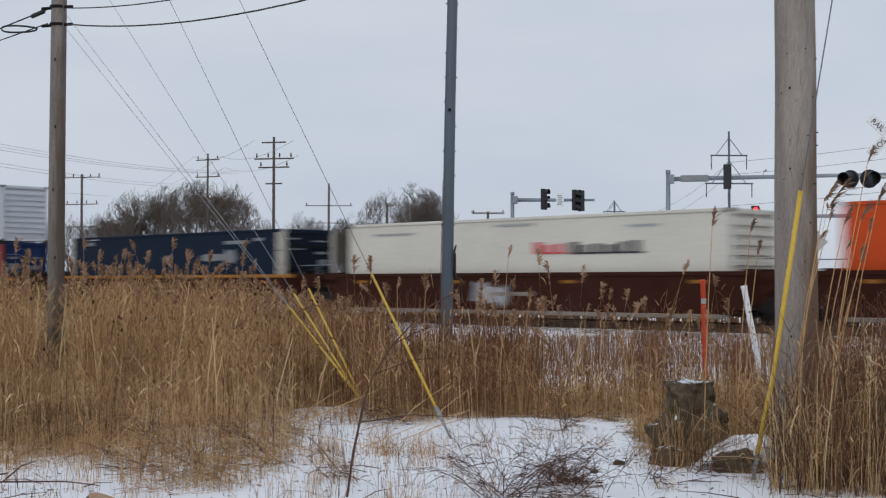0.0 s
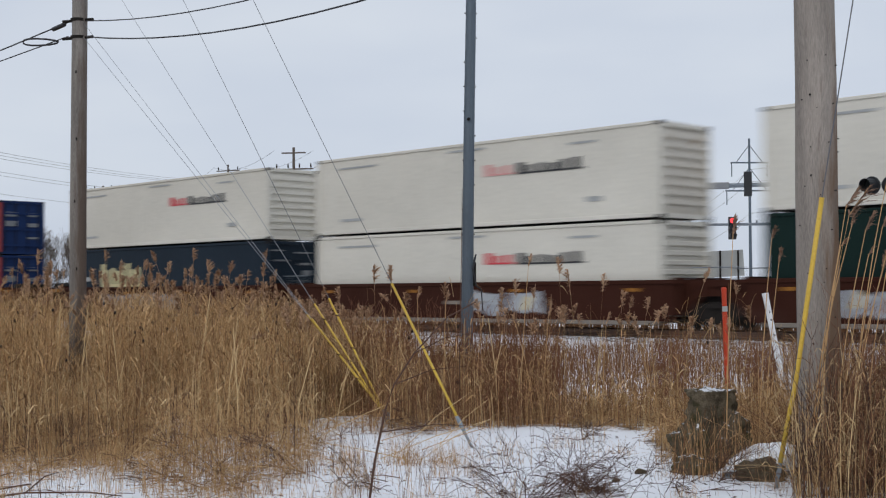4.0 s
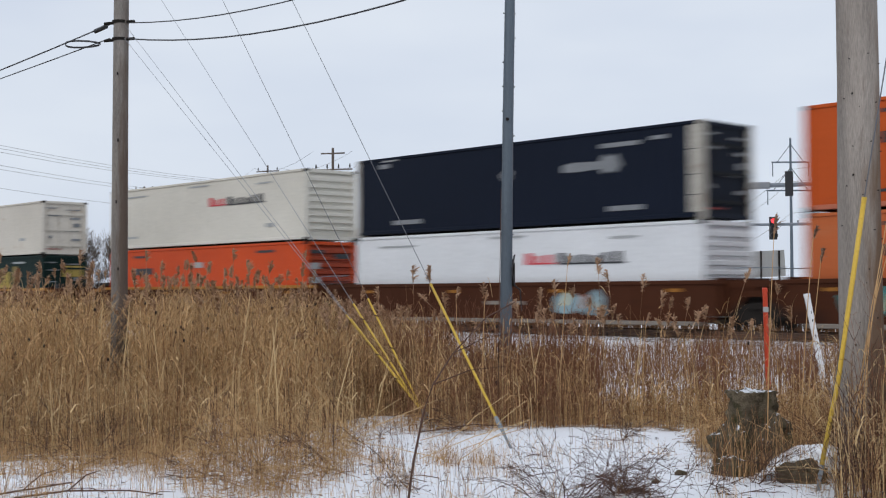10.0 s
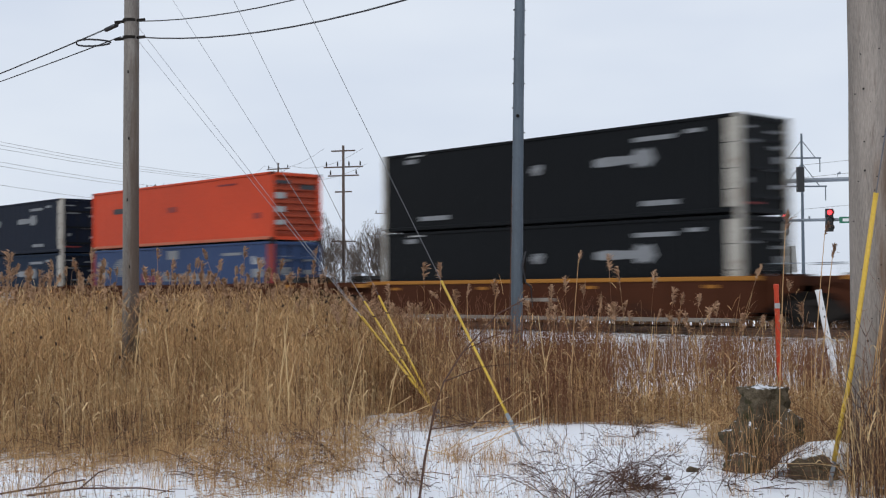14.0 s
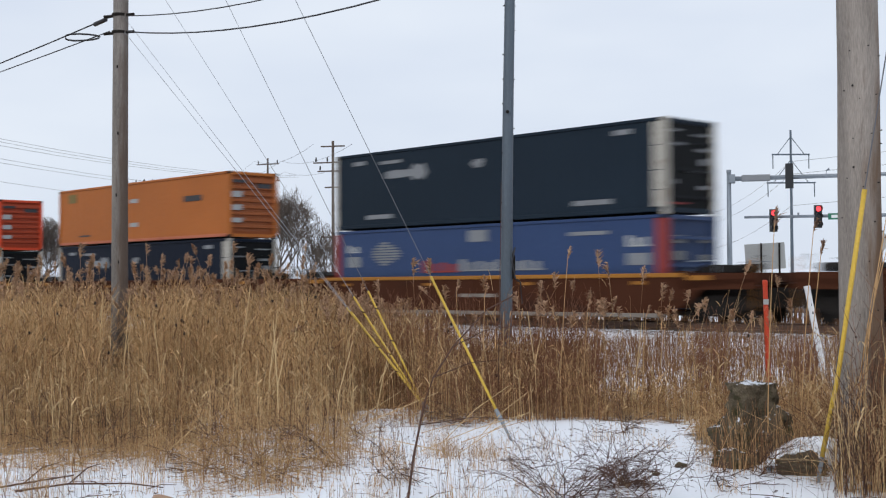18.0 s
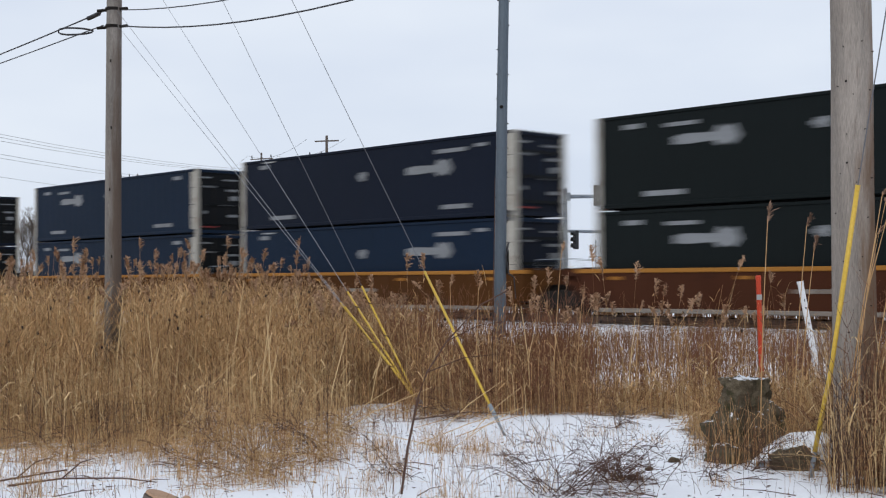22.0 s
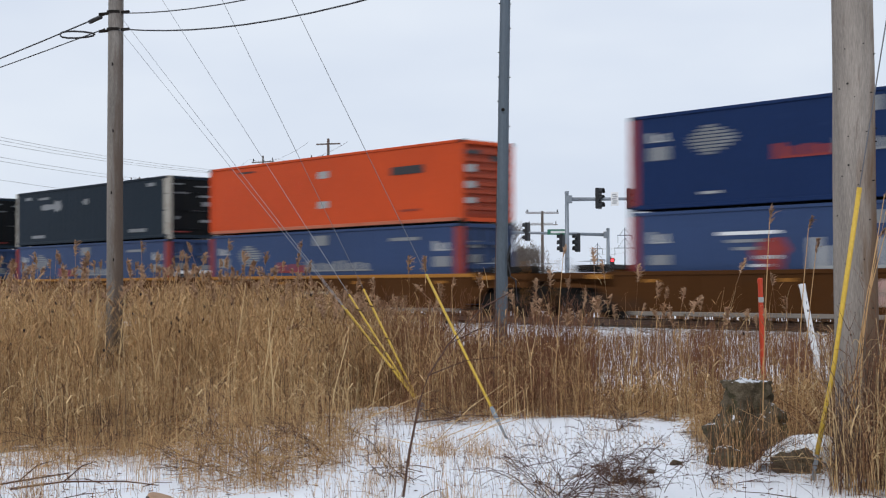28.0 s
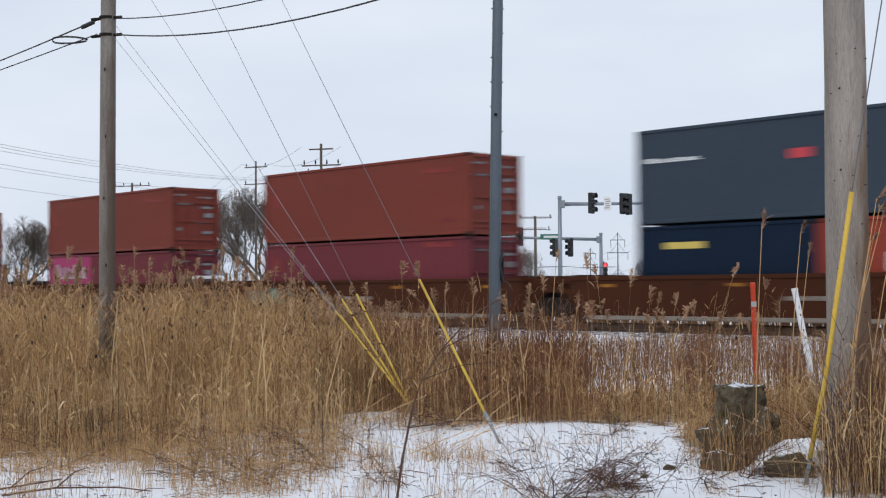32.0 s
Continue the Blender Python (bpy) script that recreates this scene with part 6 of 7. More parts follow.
tree_a = tree(11, 9.8, 0.42, pose(-13.2, 99.0, 0.2), "domed bare winter tree with dense fine twigs")
tree_b = tree(23, 9.0, 0.43, pose(1.3, 96.0, 0.2), "rounded bare winter tree with fine twigs")
tree_c = tree(37, 7.8, 0.34, pose(-2.4, 110.0, 0.2), "slim bare winter tree", 5)
for proto, x, y, turn, k in ((tree_b, -18.2, 101.0, 80, 1.02), (tree_a, -21.8, 103.0, 140, 0.76), (tree_c, -25.0, 104.0, 40, 0.95), (tree_b, -29.5, 108.0, 200, 0.8), (tree_c, -11.0, 104.0, 250, 0.95),
                             (tree_c, -6.6, 109.8, 100, 1.0), (tree_b, -4.4, 112.0, 30, 0.78), (tree_a, 3.9, 104.0, 300, 0.82), (tree_b, -1.6, 103.0, 210, 0.72), (tree_c, 8.2, 119.7, 10, 0.75),
                             (tree_b, 8.9, 130.0, 120, 0.62), (tree_c, 25.0, 150.0, 60, 0.7), (tree_b, -36.0, 112.0, 20, 0.9), (tree_a, -43.0, 118.0, 75, 0.9), (tree_c, -8.6, 98.0, 170, 0.72)):
    c = copy_thing(proto, pose(x, y, 0.2, 0, 0, turn))
    c.scale = (k, k, k)
# low brush along the far side
rng = np.random.default_rng(5)
n = 2600
bx = rng.uniform(-52, 14, n)
by = 96 + rng.uniform(0, 14, n) - bx * 0.25
hh = rng.uniform(0.8, 3.2, n) * np.clip(1.1 - (bx + 5) / 40, 0.35, 1.2)
k = np.linspace(0, 1, 4)
lean = rng.normal(0, 0.35, (n, 2))
lines = np.stack([bx[:, None] + lean[:, :1] * hh[:, None] * k ** 1.4, by[:, None] + lean[:, 1:] * hh[:, None] * k ** 1.4, 0.1 + hh[:, None] * k], -1)
brush = merged("brush", [stalks(lines, np.outer(np.full(n, 0.022), [1, 0.8, 0.6, 0.35]))])
tagged(piece("brush", brush, BARK), "thicket of leafless grey-brown brush behind the line", "brush", kind="stuff")

# ---- reeds, weeds and grass ----
def scatter(rng, count, a0, a1, y0, y1):
    """Places spread evenly over a wedge of ground before the camera."""
    y = np.sqrt(rng.uniform(y0 * y0, y1 * y1, count))
    return rng.uniform(a0, a1, count) * y, y


def plants(rng, x, y, h, z, bend, r, points=4):
    n = len(x)
    k = np.linspace(0, 1, points)
    ang = rng.uniform(0, 2 * np.pi, n)
    off = bend * h * np.abs(rng.normal(0, 1, n)) * np.where(rng.uniform(0, 1, n) < 0.12, 3.0, 1.0)
    curve = k[None] ** 1.7
    lines = np.stack([x[:, None] + (np.cos(ang) * off)[:, None] * curve, y[:, None] + (np.sin(ang) * off)[:, None] * curve, z[:, None] + h[:, None] * k - (off * off / (h + 0.01))[:, None] * 0.3 * curve], -1)
    return lines, r[:, None] * np.linspace(1, 0.45, points)[None]


def cover_of(x, y):
    c = [reed_cover(float(a), float(b)) for a, b in zip(x, y)]
    return np.array([v[0] for v in c]), np.array([v[1] for v in c])


def heights(x, y):
    return np.array([lie(float(a), float(b)) for a, b in zip(x, y)])


rng = np.random.default_rng(7)


def share(rng, n, a=None):
    """Which of three tones each plant takes: straw, dark or pale; a is its bearing."""
    u = rng.uniform(0, 1, n)
    more = 0 if a is None else np.where(a > 0.29, 0.48, np.where(a > -0.10, 0.14, 0.0))
    return np.where(u < 0.70 - more, 0, np.where(u < 0.86 - more * 0.2, 1, 2))


xs, ys = [], []
for count, a0, a1, y0, y1 in ((6800, -0.42, 0.10, 12.5, 18), (9500, -0.42, 0.10, 18, 27), (4000, -0.46, 0.06, 27, 40), (620, 0.298, 0.46, 9.4, 13.6)):
    a, b = scatter(rng, count, a0, a1, y0, y1)
    xs.append(a), ys.append(b)
x, y = np.concatenate(xs), np.concatenate(ys)
dens, tall = cover_of(x, y)
keep = (tall > 0.85) & (rng.uniform(0, 1, len(x)) < dens) & ((x / y < 0.10) | (x / y > 0.298))
x, y, tall = x[keep], y[keep], tall[keep]
# scattered taller reeds with plumes, before and over the low scrub
ex, ey = scatter(rng, 230, -0.12, 0.27, 15.2, 18.2)
wx, wy = scatter(rng, 400, -0.10, 0.09, 15.4, 19.5)
plain = len(x)
x, y = np.concatenate([x, ex, wx]), np.concatenate([y, ey, wy])
tall = np.concatenate([tall, 0.95 + 0.62 * rng.uniform(0, 1, 230) ** 1.6, 0.55 + 0.75 * rng.uniform(0, 1, 400) ** 1.8])
h = tall * rng.normal(0.95, 0.11, len(x)).clip(0.45, 1.16)
z = heights(x, y)
lines, rad = plants(rng, x, y, h, z, 0.185, 0.0020 + 0.0036 * rng.uniform(0, 1, len(x)) ** 2, 5)
tone = share(rng, len(x), x / y)
tone[plain + 230:] = np.where(rng.uniform(0, 1, 400) < 0.8, 1, 0)
chunks = [[stalks(lines[tone == k], rad[tone == k])] for k in range(3)]
# dry leaves and broken bits at every height
for rep in range(5):
    n = len(x)
    i = rng.integers(0, 5, n)
    start = lines[np.arange(n), i] + rng.normal(0, 0.03, (n, 3))
    L = rng.uniform(0.08, 0.42, n)
    ang = rng.uniform(0, 2 * np.pi, n)
    kk = np.linspace(0, 1, 4)
    up = rng.uniform(0.1, 1.5, n)
    leaf = start[:, None] + np.stack([np.cos(ang)[:, None] * L[:, None] * kk * 0.6, np.sin(ang)[:, None] * L[:, None] * kk * 0.6, L[:, None] * (up[:, None] * kk - 0.75 * kk ** 2)], -1)
    leaf[..., 2] = np.maximum(leaf[..., 2], z[:, None] + 0.01)
    wide = np.outer(rng.uniform(0.0022, 0.0055, n), [0.8, 1.0, 0.7, 0.1])
    tone = share(rng, n, x / y)
    for k in range(3):
        chunks[k].append(ribbons(leaf[tone == k], wide[tone == k], rng))
for k, (material, label) in enumerate(((STRAW, "dense stand of dry straw-brown reeds"), (STRAW_DARK, "dark brown dead reeds mixed among straw"), (STRAW_PALE, "bleached pale reeds mixed among the brown"))):
    tagged(piece("reeds", merged("reeds", chunks[k]), material), label, "reeds", kind="stuff")

# feathery plumes on part of the reeds
pl = (h > np.where(x / y > -0.09, 1.02, 1.22)) & (np.arange(len(x)) < plain + 230) & (rng.uniform(0, 1, len(x)) < np.where(x / y > 0.27, 0.0, np.where(x / y > 0.0, 0.50, np.where(x / y > -0.09, 0.20, 0.058))))
tips, dirs = lines[pl][:, -1], lines[pl][:, -1] - lines[pl][:, -2]
dirs = dirs / np.linalg.norm(dirs, axis=1, keepdims=True)
extra = rng.uniform(0.02, 0.62, len(tips)) ** 1.5 * np.where(x[pl] / y[pl] > -0.09, 0.3, 1.15)
top = tips + dirs * extra[:, None]
pc = [stalks(np.stack([tips, (tips + top) / 2, top + dirs * 0.18], 1), np.full((len(tips), 3), 0.0026))]
side = rng.normal(0, 1, (len(tips), 2))
side /= np.linalg.norm(side, axis=1, keepdims=True)
size = rng.uniform(0.95, 1.6, len(tips))
for rep in range(64):
    f = rng.uniform(-0.05, 0.9, len(tips))
    L = (0.030 + 0.058 * np.sin(np.pi * np.clip(f + 0.12, 0, 1))) * rng.uniform(0.7, 1.3, len(tips)) * size
    ang = rng.uniform(0, 2 * np.pi, len(tips))
    base = top + dirs * (f * 0.155 * size)[:, None]
    out = np.stack([np.cos(ang) * 0.46 + side[:, 0] * 0.28, np.sin(ang) * 0.46 + side[:, 1] * 0.28, rng.uniform(0.2, 0.9, len(tips))], -1) * L[:, None]
    kk = np.array([0, 0.5, 1.0])
    wisp = base[:, None] + out[:, None] * kk[None, :, None] - np.stack([0 * kk, 0 * kk, 0.3 * kk ** 2], -1)[None] * L[:, None, None]
    pc.append(ribbons(wisp, np.outer(rng.uniform(0.006, 0.0125, len(tips)), [0.7, 1.0, 0.35]), rng))
tagged(piece("reed_plumes", merged("reed_plumes", pc), PLUME), "feathery brown seed plumes on the reeds", "reeds", kind="stuff")

# dark little seed heads among the reeds
sd = rng.choice(np.nonzero((y > 14) & (h > 1.0))[0], 420, replace=False)
at = lines[sd, 4] - np.stack([0 * h[sd], 0 * h[sd], rng.uniform(0.0, 0.35, 420)], -1) + rng.normal(0, 0.03, (420, 3))
heads = np.stack([at, at + [0, 0, 0.016], at + [0, 0, 0.034], at + [0, 0, 0.046]], 1)
tagged(piece("seed_heads", merged("seed_heads", [stalks(heads, np.tile([0.008, 0.016, 0.015, 0.005], (420, 1)), 5)]), SEED), "small dark seed heads among the reeds", "reeds", kind="stuff")

# knee-high brown weeds and grass at the reeds' feet and before the line
xs, ys = [], []
for count, a0, a1, y0, y1 in ((15000, -0.42, 0.06, 10.5, 18), (15000, 0.03, 0.46, 11.5, 20), (5000, -0.42, 0.06, 18, 24), (3200, 0.02, 0.115, 18, 26), (3000, 0.26, 0.46, 9.4, 13.5)):
    a, b = scatter(rng, count, a0, a1, y0, y1)
    xs.append(a), ys.append(b)
x, y = np.concatenate(xs), np.concatenate(ys)
dens, tall = cover_of(x, y)
clump = np.array([noise.noise(Vector((float(a) * 0.9, float(b) * 0.9, 2.0))) for a, b in zip(x, y)])
keep = (tall > 0) & (rng.uniform(0, 1, len(x)) < dens * (0.6 + clump))
x, y, tall, clump = x[keep], y[keep], tall[keep], clump[keep]
low = np.minimum(tall, 1.0)
h = low * rng.uniform(0.35, 1.05, len(x)) * (1 + 0.35 * clump)
z = heights(x, y)
lines, rad = plants(rng, x, y, h, z, 0.26, rng.uniform(0.0018, 0.0038, len(x)), 5)
n = len(x)
ang, L, up = rng.uniform(0, 2 * np.pi, n), rng.uniform(0.06, 0.3, n), rng.uniform(-0.2, 1.0, n)
start = lines[np.arange(n), rng.integers(1, 5, n)]
kk = np.linspace(0, 1, 4)
leaf = start[:, None] + np.stack([np.cos(ang)[:, None] * L[:, None] * kk * 0.8, np.sin(ang)[:, None] * L[:, None] * kk * 0.8, L[:, None] * (up[:, None] * kk - 0.6 * kk ** 2)], -1)
leaf[..., 2] = np.maximum(leaf[..., 2], z[:, None] + 0.01)
wide = np.outer(rng.uniform(0.002, 0.006, n), [0.8, 1.0, 0.7, 0.1])
mixed = rng.uniform(0, 1, n)
dark = ((x / y > 0.05) & (mixed < 0.40)) | (mixed < 0.28)
pale = ~dark & (mixed > 0.86)
for pick, nm, material, label in ((dark, "dead_weeds", STRAW_DARK, "tangle of dead dark brown weeds"), (pale, "pale_grass", STRAW_PALE, "bleached blades in the dry grass"), (~dark & ~pale, "dry_grass", STRAW, "dry straw-coloured grass among the reeds")):
    tagged(piece(nm, merged(nm, [stalks(lines[pick], rad[pick]), ribbons(leaf[pick], wide[pick], rng)]), material), label, "grass", kind="stuff")

# fine bent grass over everything that grows
xs, ys = [], []
for count, a0, a1, y0, y1 in ((17000, -0.42, 0.06, 9.8, 18.5), (8500, 0.06, 0.46, 11.6, 19), (2500, 0.298, 0.46, 9.3, 13)):
    a, b = scatter(rng, count, a0, a1, y0, y1)
    xs.append(a), ys.append(b)
x, y = np.concatenate(xs), np.concatenate(ys)
dens, tall = cover_of(x, y)
keep = (tall > 0) & (rng.uniform(0, 1, len(x)) < 0.35 + 0.65 * dens)
x, y, tall = x[keep], y[keep], tall[keep]
h = np.minimum(tall, 0.75) * rng.uniform(0.3, 1.1, len(x))
lines, rad = plants(rng, x, y, h, heights(x, y), 0.55, rng.uniform(0.0011, 0.0021, len(x)), 6)
lines[..., 2] = np.maximum(lines[..., 2], heights(x, y)[:, None] + 0.005)
tone = share(rng, len(x), x / y)
for k, (material, label) in enumerate(((STRAW, "fine bent straw grass in a tangle"), (STRAW_DARK, "fine dark grass in a tangle"), (STRAW_PALE, "fine bleached grass in a tangle"))):
    tagged(piece("bent_grass", merged("bent_grass", [stalks(lines[tone == k], rad[tone == k])]), material), label, "grass", kind="stuff")

# dark weeds on the far side of the track
n = 12000
u_, s_ = rng.uniform(-110, 45, n), rng.uniform(3.9, 7.5, n)
fx, fy = TRACK.x + ALONG.x * u_ + AWAY.x * s_, TRACK.y + ALONG.y * u_ + AWAY.y * s_
lines, rad = plants(rng, fx, fy, rng.uniform(0.6, 1.3, n), heights(fx, fy), 0.16, rng.uniform(0.012, 0.022, n), 4)
tagged(piece("far_weeds", merged("far_weeds", [stalks(lines, rad)]), STRAW_DARK), "band of dead brown weeds beyond the track", "weeds", kind="stuff")

# thin dead weeds on the snow before the track and on the near snow
x1, y1 = scatter(rng, 17000, 0.06, 0.46, 19.0, 35)
near = AWAY.x * x1 + AWAY.y * y1
k1 = (near > 15.0) & (near < 29.2)
x1, y1 = x1[k1], y1[k1]
l1, r1 = plants(rng, x1, y1, 0.05 + 0.5 * rng.uniform(0, 1, len(x1)) ** 2, heights(x1, y1), 0.2, rng.uniform(0.003, 0.0062, len(x1)))
x2, y2 = scatter(rng, 3300, -0.40, 0.42, 8.6, 15.4)
c2 = np.array([noise.noise(Vector((float(a) * 1.1, float(b) * 1.1, 11.0))) for a, b in zip(x2, y2)])
k2 = c2 + rng.normal(0, 0.25, len(x2)) - 0.38 * (x2 > 0.2) > 0.1
x2, y2 = x2[k2], y2[k2]
l2, r2 = plants(rng, x2, y2, rng.uniform(0.06, 0.42, len(x2)), heights(x2, y2), 0.35, rng.uniform(0.0014, 0.0026, len(x2)))
x3, y3 = scatter(rng, 1900, -0.40, 0.42, 8.8, 15.4)
c3 = np.array([noise.noise(Vector((float(a) * 0.8, float(b) * 0.8, 31.0))) for a, b in zip(x3, y3)])
k3 = c3 + rng.normal(0, 0.2, len(x3)) - 0.15 * (x3 > 0.2) > 0.12
x3, y3 = x3[k3], y3[k3]
l3, r3 = plants(rng, x3, y3, rng.uniform(0.05, 0.34, len(x3)), heights(x3, y3), 0.4, rng.uniform(0.0012, 0.0022, len(x3)))
tagged(piece("snow_stubble", merged("snow_stubble", [stalks(l3, r3)]), TWIG), "thin dark stubble poking through near snow", "weeds", kind="stuff")
tagged(piece("snow_weeds", merged("snow_weeds", [stalks(l1, r1)]), STRAW_DARK), "sparse dead weeds poking through the snow", "weeds", kind="stuff")
tagged(piece("snow_grass", merged("snow_grass", [stalks(l2, r2)]), STRAW_DARK), "thin dry grass blades in the near snow", "grass", kind="stuff")


# grass growing round and before the stones
sx, sy = scatter(rng, 260, 0.205, 0.282, 10.9, 11.6)
l4, r4 = plants(rng, sx, sy, rng.uniform(0.15, 0.62, 260), heights(sx, sy), 0.3, rng.uniform(0.0016, 0.0034, 260), 5)
tagged(piece("stone_grass", merged("stone_grass", [stalks(l4[:130], r4[:130])]), STRAW), "dry grass growing round the stones", "grass", kind="stuff")
tagged(piece("stone_weeds", merged("stone_weeds", [stalks(l4[130:], r4[130:])]), STRAW_DARK), "dark weeds growing round the stones", "weeds", kind="stuff")


# reddish weeds round the guards and the steel pole
x6, y6 = scatter(rng, 900, -0.04, 0.09, 14.9, 18.5)
x6 = x6 + rng.normal(0, 0.15, 900) + np.abs(rng.normal(0, 0.45, 900))
l6, r6 = plants(rng, x6, y6, rng.uniform(0.25, 1.15, 900) * rng.uniform(0.5, 1.0, 900), heights(x6, y6), 0.16, rng.uniform(0.0020, 0.0036, 900), 5)
twigs6 = [stalks(l6, r6)]
for rep in range(4):
    i6 = rng.integers(1, 5, 900)
    base6 = l6[np.arange(900), i6]
    a6, n6 = rng.uniform(0, 2 * np.pi, 900), rng.uniform(0.08, 0.34, 900)
    tip6 = base6 + np.stack([np.cos(a6) * n6 * 0.6, np.sin(a6) * n6 * 0.6, n6 * rng.uniform(0.3, 1.0, 900)], -1)
    twigs6.append(stalks(np.stack([base6, (base6 + tip6) / 2 - [0, 0, 0.015], tip6], 1), np.tile([0.0022, 0.0018, 0.0012], (900, 1))))
tagged(piece("red_weeds", merged("red_weeds", twigs6), RED_WEED), "thicket of branching reddish-brown weed stems", "weeds", kind="stuff")

# dark brambles and reeds round the near pole
x7, y7 = scatter(rng, 1000, 0.325, 0.47, 9.7, 12.8)
l7, r7 = plants(rng, x7, y7, rng.uniform(0.25, 1.55, 1000), heights(x7, y7), 0.2, rng.uniform(0.0018, 0.0034, 1000), 5)
twigs7 = [stalks(l7, r7)]
for rep in range(3):
    base7 = l7[np.arange(1000), rng.integers(1, 5, 1000)]
    a7, n7 = rng.uniform(0, 2 * np.pi, 1000), rng.uniform(0.06, 0.28, 1000)
    tip7 = base7 + np.stack([np.cos(a7) * n7 * 0.7, np.sin(a7) * n7 * 0.7, n7 * rng.uniform(0.0, 0.9, 1000)], -1)
    twigs7.append(stalks(np.stack([base7, (base7 + tip7) / 2 - [0, 0, 0.012], tip7], 1), np.tile([0.0020, 0.0016, 0.0010], (1000, 1))))
tagged(piece("pole_brambles", merged("pole_brambles", twigs7), RED_WEED), "dark reddish brambles crowding the near pole", "weeds", kind="stuff")

# lodged grass: broken blades lying every way over the stubble
x8, y8 = scatter(rng, 7600, -0.40, 0.04, 9.7, 16.0)
x9, y9 = scatter(rng, 3000, 0.02, 0.30, 13.2, 18.5)
x8, y8 = np.concatenate([x8, x9]), np.concatenate([y8, y9])
d8, t8 = cover_of(x8, y8)
k8 = (t8 > 0) & (rng.uniform(0, 1, len(x8)) < 0.3 + d8)
x8, y8, t8 = x8[k8], y8[k8], t8[k8]
n8 = len(x8)
a8, len8, rise = rng.uniform(0, 2 * np.pi, n8), rng.uniform(0.12, 0.62, n8), rng.uniform(-0.25, 0.55, n8)
z8 = heights(x8, y8) + rng.uniform(0.01, 0.55, n8) * np.minimum(t8, 0.9)
k = np.linspace(-0.5, 0.5, 4)
l8 = np.stack([x8[:, None] + np.cos(a8)[:, None] * len8[:, None] * k, y8[:, None] + np.sin(a8)[:, None] * len8[:, None] * k, z8[:, None] + len8[:, None] * (rise[:, None] * k - 0.35 * k ** 2)], -1)
l8[..., 2] = np.maximum(l8[..., 2], heights(x8, y8)[:, None] + 0.006)
r8 = np.outer(rng.uniform(0.0013, 0.0026, n8), [1, 1, 0.9, 0.6])
tone = share(rng, n8, x8 / y8)
for k, (material, label) in enumerate(((STRAW, "broken straw lying criss-cross in the grass"), (STRAW_DARK, "broken dark stems lying in the grass"), (STRAW_PALE, "bleached straw lying criss-cross in the grass"))):
    tagged(piece("lodged_grass", merged("lodged_grass", [stalks(l8[tone == k], r8[tone == k])]), material), label, "grass", kind="stuff")
# flecks of dead leaf and bark on the snow
xf, yf = scatter(rng, 900, -0.36, 0.36, 9.2, 14.6)
af, nf = rng.uniform(0, 2 * np.pi, 900), rng.uniform(0.012, 0.05, 900)
zf = heights(xf, yf)
flecks = np.stack([np.stack([xf + np.cos(af) * nf * q, yf + np.sin(af) * nf * q, zf + 0.004], -1) for q in (-0.5, 0.0, 0.5)], 1)
tagged(piece("leaf_flecks", merged("leaf_flecks", [stalks(flecks, np.tile([0.002, 0.005, 0.002], (900, 1)))]), TWIG), "flecks of dead leaf scattered over the snow", "leaf litter", kind="stuff")

# loose tufts of fine grass on the snow's edge
tx, ty = scatter(rng, 95, -0.36, 0.06, 9.4, 13.0)
ux, uy = scatter(rng, 22, 0.05, 0.30, 9.5, 13.8)
tx, ty = np.concatenate([tx, ux]), np.concatenate([ty, uy])
per = rng.integers(8, 46, len(tx))
gx_ = np.repeat(tx, per) + rng.normal(0, 0.085, per.sum())
gy_ = np.repeat(ty, per) + rng.normal(0, 0.10, per.sum())
gh = np.repeat(rng.uniform(0.10, 0.40, len(tx)), per) * rng.uniform(0.4, 1.15, per.sum())
l5, r5 = plants(rng, gx_, gy_, gh, heights(gx_, gy_), 0.5, rng.uniform(0.0010, 0.0020, len(gx_)), 6)
l5[..., 2] = np.maximum(l5[..., 2], heights(gx_, gy_)[:, None] + 0.004)
tone = share(rng, len(gx_))
for k, (material, label) in enumerate(((STRAW, "loose tufts of dry grass in the snow"), (STRAW_DARK, "dark blades in the grass tufts"), (STRAW_PALE, "bleached blades in the grass tufts"))):
    tagged(piece("grass_tufts", merged("grass_tufts", [stalks(l5[tone == k], r5[tone == k])]), material), label, "grass", kind="stuff")


